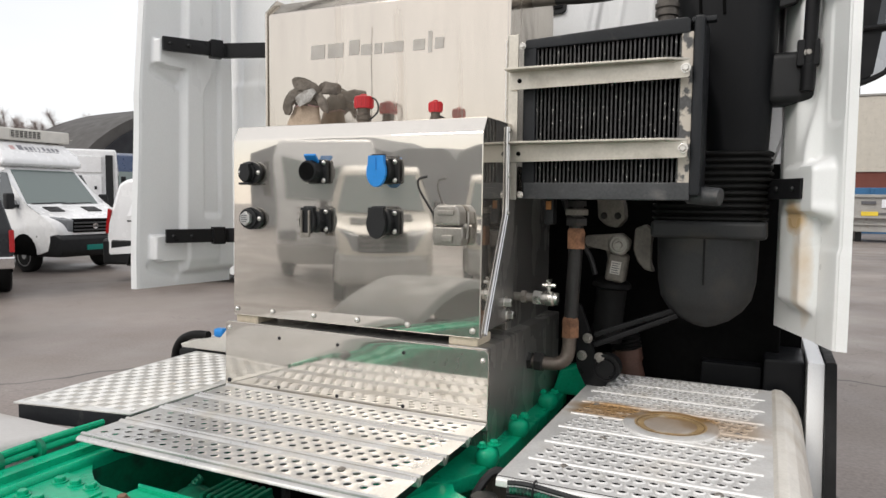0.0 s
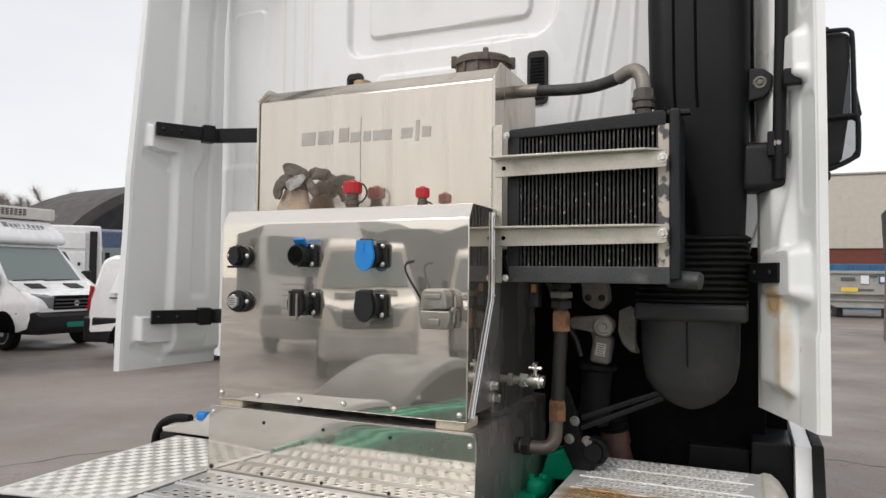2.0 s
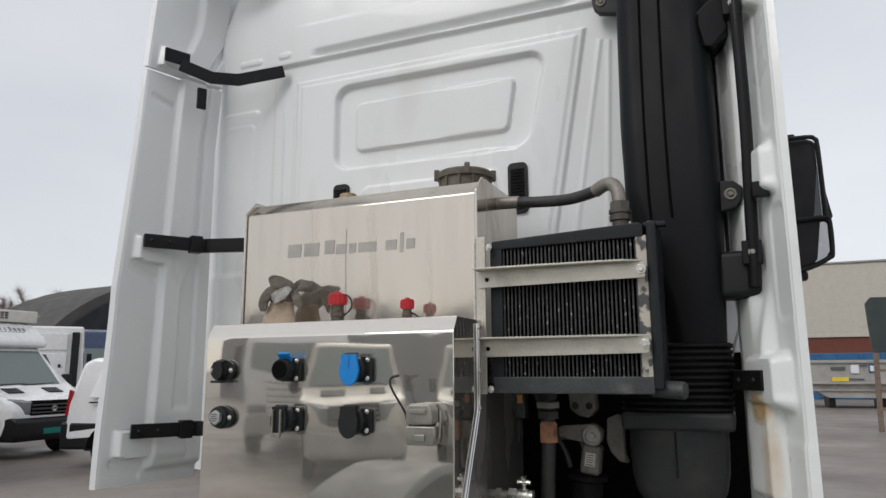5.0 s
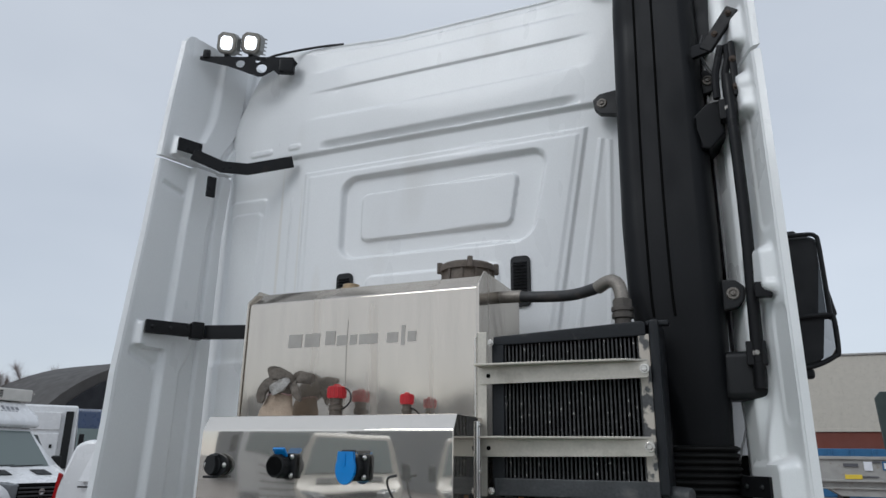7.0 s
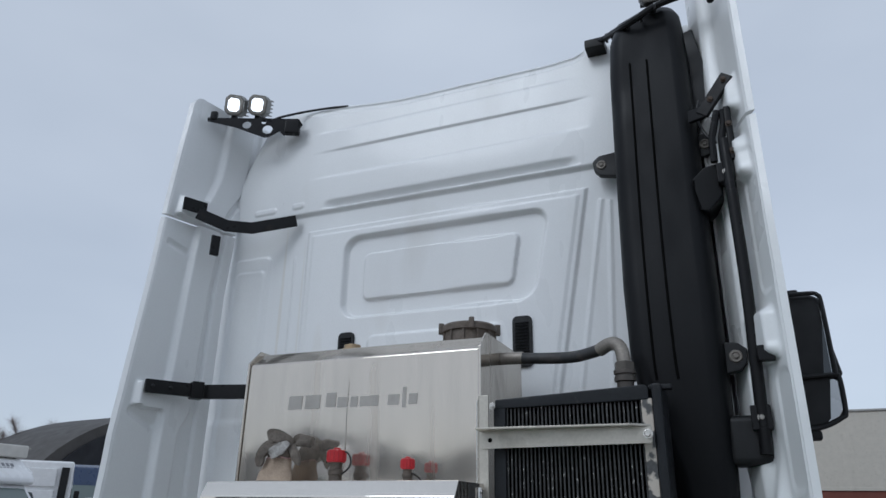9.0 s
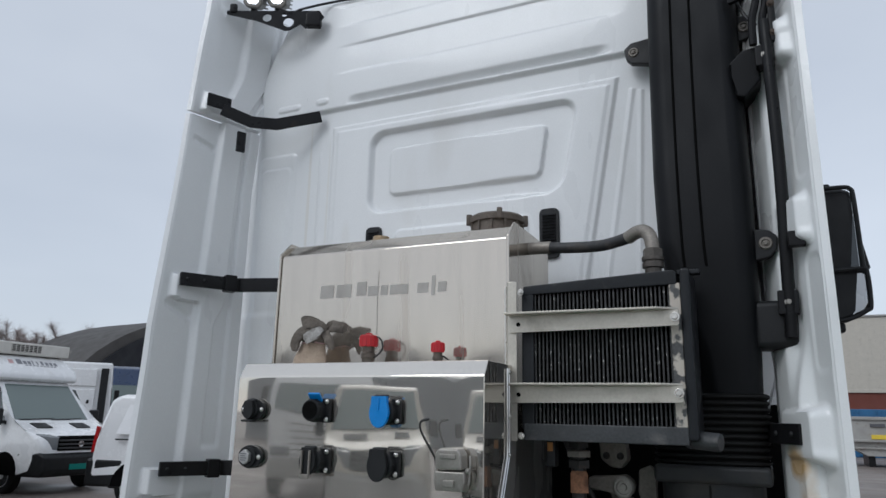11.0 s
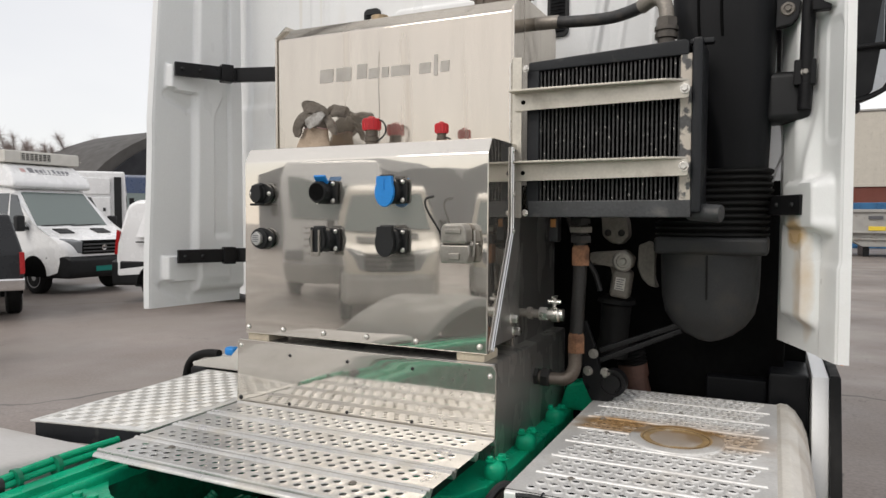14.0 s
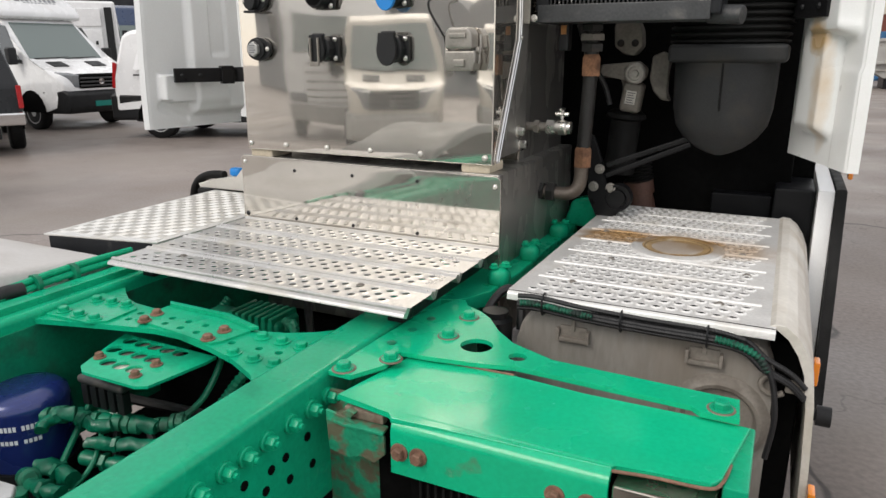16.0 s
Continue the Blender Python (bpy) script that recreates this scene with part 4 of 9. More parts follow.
bm = bmesh.new()
sweep(bm, [(0.838 + 0.084 * math.cos(a), 0.185 + 0.084 * math.sin(a), 1.0185) for a in (2 * math.pi * k / 24 for k in range(25))], 0.0018, 6, 2)
part("grime_ring", bm, M_GRIME, fuel_deck, "brown grime round the dish")
bm = bmesh.new()
lathe(bm, (0.838, 0.185, 1.0168), (0.838, 0.185, 1.0198), [(0.25, 0.066), (0.28, 0.077), (0.55, 0.0855), (0.95, 0.0905)], 44, caps=False)
part("rust_film", bm, M_RUSTFILM, fuel_deck, "rusty film inside the dish rim")


# ---- fuel tank under the deck ----
def build_fuel_tank():
    ft = thing("fuel_tank", (0.86, 0.15, 0.45), "dusty grey aluminium fuel tank with rounded corners", "fuel tank")
    bm = bmesh.new()
    r, pts = 0.09, []
    for cx, cz, a0 in ((1.10 - r, 0.98 - r, 0), (0.56 + r, 0.98 - r, 90), (0.56 + r, 0.42 + r, 180), (1.10 - r, 0.42 + r, 270)):
        pts += [(cx + r * math.cos(radians(a0 + k * 15)), cz + r * math.sin(radians(a0 + k * 15))) for k in range(7)]
    prism(bm, pts, "y", -0.285, 0.66, 0.012, 3)
    part("tank_shell", bm, M_GREYTANK, ft)
    # pressed ring and cable clips on the end
    # darker metal puts the shade of the deep dimple into its colour
    bm = bmesh.new()
    lathe(bm, (1.005, -0.283, 0.79), (1.005, -0.305, 0.79), [(0, 0.10), (0.7, 0.092), (1, 0.082), (0.9, 0.074), (0.2, 0.066), (0.15, 0.02)], 36)
    part("end_dimple", bm, M_TANK_RING, ft, "pressed ring with its shade painted darker")
    for x in (0.692, 0.966):
        bm = bmesh.new()
        box(bm, x - 0.030, x + 0.030, -0.291, -0.284, 0.905, 0.940, 0.002)
        box(bm, x - 0.035, x + 0.035, -0.300, -0.286, 0.905, 0.915, 0.002)
        for dx in (-0.033, 0.033):
            box(bm, x + dx - 0.004, x + dx + 0.004, -0.302, -0.286, 0.905, 0.935, 0.002)
        box(bm, x - 0.004, x + 0.004, -0.296, -0.288, 0.93, 0.965, 0.001)
        part("clip", bm, M_TANK_RING, ft, "welded cable clip")
    # outer cheek with its curved aluminium edge
    bm = bmesh.new()
    path = [(1.088, 1.017), (1.108, 1.015), (1.130, 0.998), (1.150, 0.968), (1.165, 0.930), (1.174, 0.86), (1.182, 0.72), (1.188, 0.50)]
    inner = [(x - 0.014, z - 0.008) for x, z in path[::-1]]
    prism(bm, path + inner, "y", -0.298, 0.70, 0.002)
    part("side_apron", bm, M_APRON, ft, "cream-grey curved side apron")
    # added black filler for the shaded gap between tank and apron
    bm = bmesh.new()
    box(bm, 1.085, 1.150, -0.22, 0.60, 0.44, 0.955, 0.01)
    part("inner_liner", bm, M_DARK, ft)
    bm = bmesh.new()
    sweep(bm, [(1.10 + 0.024 * math.cos(a), -0.292, 0.888 + 0.020 * math.sin(a)) for a in (radians(40 + 35 * k) for k in range(9))], 0.006, 8, 3)
    box(bm, 1.12, 1.165, -0.297, -0.288, 0.878, 0.905, 0.003)
    part("cable_clamp", bm, M_TANK_RING, ft)
    return ft


M_TANK_RING = pbr("darker_tank_metal", (0.24, 0.215, 0.185), 0.6, 0.15, 0.2, 9, 120, 0.04, dirt=(0.12, 0.095, 0.075), dirt_at=(0.5, 0.75))
M_CLIP = pbr("rusty_grey_clip", (0.22, 0.17, 0.13), 0.7, 0.2, 0.2, 20, 120, 0.06, dirt=(0.14, 0.07, 0.04), dirt_at=(0.5, 0.65))
M_APRON = pbr("dusty_cream_apron", (0.72, 0.685, 0.62), 0.45, 0.25, 0.1, 4, 100, 0.03, dirt=(0.45, 0.38, 0.29), dirt_at=(0.45, 0.8))
build_fuel_tank()


M_SLEEVE = pbr("oversprayed_sleeve", (0.0, 0.10, 0.055), 0.5, 0.0, 0.3, 22, 120, 0.05, dirt=(0.012, 0.014, 0.014), dirt_at=(0.46, 0.56))


def build_tank_cables():
    hs = thing("cable_loom", (0.9, -0.31, 0.95), "black corrugated cable loom strapped along the tank end", "cables")
    line = [(0.572, 0.985), (0.62, 0.988), (0.72, 0.980), (0.86, 0.976), (0.98, 0.975), (1.04, 0.966), (1.078, 0.936), (1.098, 0.89), (1.108, 0.82), (1.100, 0.735)]
    for k, (dz, dy, n) in enumerate(((0.0, -0.007, 10), (0.009, 0.002, 7), (-0.010, 0.0, 7), (0.002, 0.006, 9), (0.013, -0.006, 6), (-0.015, -0.005, 7), (-0.006, -0.010, 6))):
        bm = bmesh.new()
        pts = [(x, -0.312 + dy, z + dz + 0.005) for x, z in line[:n]]
        if n == 7:
            pts += [(1.125, -0.305, 0.915 + dz), (1.155, -0.298, 0.885 + dz)]
        sweep(bm, pts, 0.0056, 8, 6, ripple=(0.006, 0.0003))
        part("cable", bm, M_CABLE, hs)
    for x, z in ((0.63, 0.988), (0.80, 0.978), (0.97, 0.975)):
        bm = bmesh.new()
        sweep(bm, [(x, -0.314 + 0.019 * math.cos(a), z + 0.003 + 0.024 * math.sin(a)) for a in (2 * math.pi * q / 12 for q in range(13))], 0.0022, 6, 2)
        part("strap", bm, M_BLACK, hs)
    bm = bmesh.new()
    sweep(bm, [(0.580, -0.324, 0.990), (0.62, -0.326, 0.993), (0.68, -0.326, 0.987), (0.74, -0.326, 0.983)], 0.0066, 8, 6, ripple=(0.007, 0.0012))
    part("green_sleeve", bm, M_SLEEVE, hs, "length of cable oversprayed green")
    bm = bmesh.new()
    sweep(bm, [(0.985, -0.326, 0.979), (1.03, -0.325, 0.972), (1.065, -0.322, 0.954), (1.085, -0.318, 0.925)], 0.0068, 8, 6, ripple=(0.007, 0.0012))
    part("green_sleeve", bm, M_SLEEVE, hs)


build_tank_cables()


# ---- chassis ----
def build_chassis():
    ch = thing("truck_chassis", (-0.05, -1.2, 0.69), "bright green painted truck chassis frame with bolted crossmember", "chassis")
    for side, x in ((1, 0.301), (-1, -0.473)):
        bm = bmesh.new()
        w = 0.052
        prism(bm, [(x - w, 0.70), (x + w, 0.70), (x + w, 0.962), (x - w, 0.962)], "y", -3.4, 1.0, 0.014, 3)
        part("rail", bm, M_GREEN, ch)
    # flange strip along the outer side of the left rail
    bm = bmesh.new()
    box(bm, -0.50, -0.455, -3.2, -0.46, 0.955, 0.978, 0.003)
    part("edge_strip", bm, M_GREEN, ch)
    # crossmember: two swept gusset wings with a bolted centre plate
    bm = bmesh.new()
    far_edge = [(-0.456, -0.494), (-0.425, -0.53), (-0.385, -0.563), (-0.34, -0.593), (-0.297, -0.609), (-0.22, -0.615), (0.0, -0.618), (0.10, -0.615), (0.15, -0.60), (0.203, -0.57), (0.26, -0.52)]
    near_edge = [(0.26, -0.835), (0.213, -0.79), (0.134, -0.752), (0.053, -0.728), (-0.057, -0.706), (-0.13, -0.708), (-0.256, -0.738), (-0.365, -0.766), (-0.43, -0.785), (-0.456, -0.81)]
    small = [(-0.12, -0.682), (-0.07, -0.686), (-0.02, -0.690), (-0.13, -0.652), (-0.08, -0.652), (-0.03, -0.652), (0.08, -0.692), (0.15, -0.69), (0.20, -0.69), (-0.225, -0.69), (-0.23, -0.652)]
    punched(bm, far_edge + near_edge, [(x, y, 0.0085) for x, y in small], "z", 0.932, 0.944, n=12)
    part("crossmember", bm, M_GREEN, ch)
    bm = bmesh.new()
    punched(bm, [(-0.205, -0.690), (-0.12, -0.700), (0.05, -0.722), (0.063, -0.70), (0.078, -0.632), (-0.02, -0.598), (-0.20, -0.596)], [(x, y, 0.0085) for x, y in small[:6]], "z", 0.9435, 0.949, n=12)
    part("centre_plate", bm, M_GREEN, ch)
    bm = bmesh.new()
    prism(bm, [(-0.205, -0.586), (-0.02, -0.588), (0.093, -0.622), (0.083, -0.634), (-0.025, -0.603), (-0.19, -0.601)], "z", 0.9495, 0.957, 0.001)
    part("centre_lip", bm, M_GREEN, ch)
    bm = bmesh.new()
    prism(bm, [(-0.42, -0.60), (-0.30, -0.618), (-0.255, -0.64), (-0.25, -0.725), (-0.28, -0.752), (-0.42, -0.755)], "z", 0.9435, 0.949, 0.001)
    part("wing_plate", bm, M_GREEN, ch)
    bolts = [(-0.392, -0.728), (-0.338, -0.73), (-0.286, -0.731), (-0.385, -0.645), (-0.339, -0.641), (-0.292, -0.638), (0.12, -0.732), (0.176, -0.737), (0.227, -0.736), (0.121, -0.644), (0.173, -0.646), (0.226, -0.649)]
    for i, (x, y) in enumerate(bolts):
        bm = bmesh.new()
        hexbolt(bm, (x, y, 0.9445 if x > 0.1 else 0.949), (0, 0, 1), 0.012, 0.012)
        part("bolt", bm, M_GREEN, ch)
    for x, y in ((-0.172, -0.692), (-0.180, -0.650), (0.030, -0.708), (0.030, -0.660)):
        bm = bmesh.new()
        hexbolt(bm, (x, y, 0.949), (0, 0, 1), 0.0105, 0.012)
        part("rusty_bolt", bm, M_RUSTBOLT, ch)
    # bracket with round holes hanging behind the crossmember
    bm = bmesh.new()
    round_holes = [(xa + i * 0.038, y, 0.0172) for xa, y, n in ((-0.205, -0.708, 5), (-0.199, -0.756, 4), (-0.155, -0.808, 3)) for i in range(n)]
    punched(bm, [(-0.25, -0.685), (0.03, -0.69), (0.03, -0.72), (0.007, -0.851), (-0.015, -0.863), (-0.165, -0.863), (-0.191, -0.846), (-0.225, -0.76)], round_holes, "z", 0.896, 0.902, n=24)
    plate = part("perforated_bracket", bm, M_GREEN, ch)
    bm = bmesh.new()
    prism(bm, [(-0.185, -0.685), (-0.071, -0.685), (-0.064, -0.784), (-0.137, -0.786), (-0.136, -0.832), (-0.176, -0.832), (-0.180, -0.775)], "z", 0.884, 0.892, 0.001)
    part("backing_plate", bm, M_GREYIRON, plate, "dusty grey plate behind the holes")
    bm = bmesh.new()
    box(bm, -0.135, -0.058, -0.831, -0.786, 0.886, 0.8925, 0.001)
    for k in range(6):
        box(bm, -0.133 + k * 0.0125, -0.127 + k * 0.0125, -0.830, -0.787, 0.892, 0.8945, 0.0008)
    part("white_cover", bm, M_APRON, plate, "ribbed white plastic cover")
    for x, y in ((-0.191, -0.80), (-0.052, -0.775), (-0.05, -0.83)):
        bm = bmesh.new()
        hexbolt(bm, (x, y, 0.902), (0, 0, 1), 0.009, 0.012)
        part("rusty_bolt", bm, M_RUSTBOLT, plate)
    bm = bmesh.new()
    prism(bm, [(0.345, -0.27), (0.40, -0.25), (0.445, -0.16), (0.455, 0.0), (0.45, 0.62), (0.345, 0.64)], "z", 0.905, 0.945, 0.006)
    part("side_bracket", bm, M_GREEN, ch)
    # bolt heads, nuts and slots down the outer face of the near rail
    xo = 0.353
    for y in (-1.30, -1.24, -1.185, -1.128, -1.072, -1.015, -0.968, -0.917, -0.855, -0.797, -0.743):
        bm = bmesh.new()
        lathe(bm, (xo - 0.001, y, 0.910), (xo + 0.007, y, 0.910), [(0, 0.0175), (0.8, 0.0175), (1, 0.016)], 16)
        hexbolt(bm, (xo + 0.006, y, 0.910), (1, 0, 0), 0.012, 0.017, False)
        lathe(bm, (xo + 0.02, y, 0.910), (xo + 0.029, y, 0.910), [(0, 0.006), (1, 0.005)], 8)
        part("rail_bolt", bm, M_GREEN, ch)
    for y in (-1.28, -1.17):
        bm = bmesh.new()
        lathe(bm, (xo - 0.001, y, 0.83), (xo + 0.002, y, 0.83), [(0, 0.011), (1, 0.011)], 12)
        part("rail_hole", bm, M_DARK, ch)
    for y, z in ((-0.975, 0.861), (-0.91, 0.851), (-0.872, 0.853), (-0.865, 0.806), (-0.927, 0.821), (-1.0, 0.805), (-1.05, 0.86), (-1.09, 0.81), (-1.14, 0.86), (-0.90, 0.77), (-0.96, 0.765), (-0.81, 0.86), (-0.80, 0.80)):
        bm = bmesh.new()
        lathe(bm, (xo - 0.001, y, z), (xo + 0.002, y, z), [(0, 0.0085), (1, 0.0085)], 10)
        part("rail_hole", bm, M_DARK, ch)
    for y, z in ((-0.05, 0.87), (0.05, 0.86), (-0.14, 0.875), (-0.21, 0.87), (-0.27, 0.90)):
        bm = bmesh.new()
        hexbolt(bm, (xo, y, z), (1, 0, 0), 0.017, 0.032)
        part("rail_bolt", bm, M_GREEN, ch)
    return ch


build_chassis()


def build_outrigger():
    og = thing("outrigger_plate", (0.72, -0.65, 0.6), "green painted steel outrigger plate with rusted edges beside the rail", "outrigger")
    bm = bmesh.new()
    punched(bm, [(0.352, -0.735), (0.358, -0.57), (0.37, -0.40), (0.40, -0.29), (0.427, -0.28), (0.445, -0.31), (0.49, -0.335), (0.524, -0.364), (0.565, -0.42), (0.617, -0.469), (0.713, -0.512), (0.85, -0.518), (1.045, -0.527), (1.05, -0.60), (0.99, -0.60), (0.975, -0.585), (0.66, -0.570), (0.60, -0.585), (0.50, -0.60), (0.43, -0.605), (0.435, -0.67), (0.40, -0.735)], [(0.555, -0.512, 0.033), (0.648, -0.528, 0.018)], "z", 0.948, 0.957, n=24)
    part("bolt_plate", bm, M_GREEN_RUST, og)
    bm = bmesh.new()
    prism(bm, [(0.445, -0.59), (0.66, -0.582), (0.80, -0.594), (1.0, -0.592), (1.067, -0.593), (1.038, -0.76), (1.026, -0.78), (0.895, -0.79), (0.892, -0.801), (0.70, -0.805), (0.53, -0.815), (0.521, -0.80), (0.405, -0.785)], "z", 0.934, 0.944, 0.002)
    part("top_plate", bm, M_GREEN_RUST, og)
    bm = bmesh.new()
    sweep(bm, [(0.45, -0.588, 0.9445), (0.52, -0.586, 0.945), (0.60, -0.584, 0.945), (0.66, -0.581, 0.9445)], 0.0028, 6)
    part("rust_seam", bm, M_RUSTBOLT, og)
    bm = bmesh.new()
    sweep(bm, [(0.893, -0.803, 0.941), (0.95, -0.789, 0.938), (1.02, -0.784, 0.938), (1.039, -0.762, 0.938), (1.047, -0.71, 0.939)], 0.0026, 6)
    part("rust_seam", bm, M_RUSTBOLT, og)
    bm = bmesh.new()
    sweep(bm, [(0.60, -0.6, 0.925), (0.72, -0.59, 0.922), (0.85, -0.565, 0.918), (1.0, -0.56, 0.91)], 0.008, 8)
    part("bright_tube", bm, M_ZINC, og)
    bm = bmesh.new()
    flange = [(-0.79, 0.9445), (-0.80, 0.9435), (-0.810, 0.939), (-0.817, 0.931), (-0.82, 0.92), (-0.82, 0.845), (-0.812, 0.845), (-0.812, 0.918), (-0.80, 0.932), (-0.79, 0.935)]
    prism(bm, flange, "x", 0.533, 0.892)
    part("front_flange", bm, M_GREEN_RUST, og)
    bm = bmesh.new()
    box(bm, 1.04, 1.075, -0.765, -0.575, 0.45, 0.935, 0.004)
    part("end_post", bm, M_GREEN, og)
    bm = bmesh.new()
    box(bm, 0.353, 0.47, -0.745, -0.735, 0.50, 0.925, 0.002)
    part("side_gusset", bm, M_GREEN_FLAKE, og)
    # added black block: shade of the opening behind the gusset
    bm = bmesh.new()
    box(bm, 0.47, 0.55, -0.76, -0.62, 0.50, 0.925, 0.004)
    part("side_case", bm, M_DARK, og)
    bm = bmesh.new()
    prism(bm, [(0.398, 0.926), (0.436, 0.921), (0.462, 0.908), (0.488, 0.910), (0.516, 0.902), (0.516, 0.868), (0.494, 0.846), (0.468, 0.855), (0.442, 0.842), (0.402, 0.850)], "y", -0.812, -0.806, 0.0015)
    prism(bm, [(0.398, -0.812), (0.436, -0.818), (0.516, -0.816), (0.512, -0.790), (0.45, -0.782), (0.402, -0.784)], "z", 0.905, 0.911, 0.0015)
    prism(bm, [(0.398, 0.905), (0.44, 0.932), (0.455, 0.928), (0.43, 0.900)], "y", -0.806, -0.775, 0.002)
    part("bent_bracket", bm, M_GREEN_FLAKE, og, "bent bracket with flaking green paint")
    bm = bmesh.new()
    box(bm, 0.425, 0.505, -0.796, -0.778, 0.912, 0.931, 0.004)
    part("bare_edge", bm, M_CLIP, og, "bare rusty folded edge")
    # black backing gives the depth under the plate as painted shade
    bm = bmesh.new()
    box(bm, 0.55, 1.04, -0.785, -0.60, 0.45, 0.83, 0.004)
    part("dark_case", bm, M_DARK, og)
    # dark grille over the black backing, with bars
    for i in range(22):
        bm = bmesh.new()
        box(bm, 0.57 + i * 0.0145, 0.575 + i * 0.0145, -0.792, -0.784, 0.47, 0.82, 0.001)
        part("grille_bar", bm, M_RUBBER, og)
    bm = bmesh.new()
    box(bm, 0.896, 1.035, -0.812, -0.62, 0.50, 0.922, 0.004)
    part("steel_case", bm, M_STEEL, og)
    for x in (0.55, 0.585, 0.815, 0.865):
        bm = bmesh.new()
        hexbolt(bm, (x, -0.82, 0.888), (0, -1, 0), 0.011, 0.014)
        part("rusty_bolt", bm, M_RUSTBOLT, og)
    for x, y in ((0.374, -0.716), (0.432, -0.642), (0.483, -0.493), (0.48, -0.38), (1.02, -0.575)):
        bm = bmesh.new()
        hexbolt(bm, (x, y, 0.957), (0, 0, 1), 0.0135, 0.015)
        part("bolt", bm, M_GREEN, og)
        bm = bmesh.new()
        lathe(bm, (x, y, 0.9565), (x, y, 0.9585), [(0, 0.0235), (1, 0.0225)], 18)
        part("rusty_washer", bm, M_CLIP, og)
    for x, y in ((0.395, -0.575), (0.40, -0.497), (0.408, -0.424)):
        bm = bmesh.new()
        lathe(bm, (x, y, 0.9565), (x, y, 0.9585), [(0, 0.010), (1, 0.010)], 12)
        part("small_hole", bm, M_GREEN_SHADE_DIRT, og)


M_GREEN_RUST = pbr("chipped_green_paint", (0.0, 0.465, 0.235), 0.22, 0.0, 0.1, 4, 110, 0.02, dirt=(0.13, 0.075, 0.04), dirt_at=(0.66, 0.72), coat=0.15, spec=0.4)
M_GREEN_FLAKE = pbr("flaking_green_paint", (0.01, 0.28, 0.15), 0.5, 0.0, 0.25, 15, 110, 0.08, dirt=(0.13, 0.078, 0.05), dirt_at=(0.46, 0.58))
build_outrigger()


# ---- oil cooler ----
M_WORNHEADER = pbr("worn_header_paint", (0.05, 0.052, 0.055), 0.5, 0.1, 0.3, 10, 140, 0.06, dirt=(0.20, 0.19, 0.175), dirt_at=(0.55, 0.8))


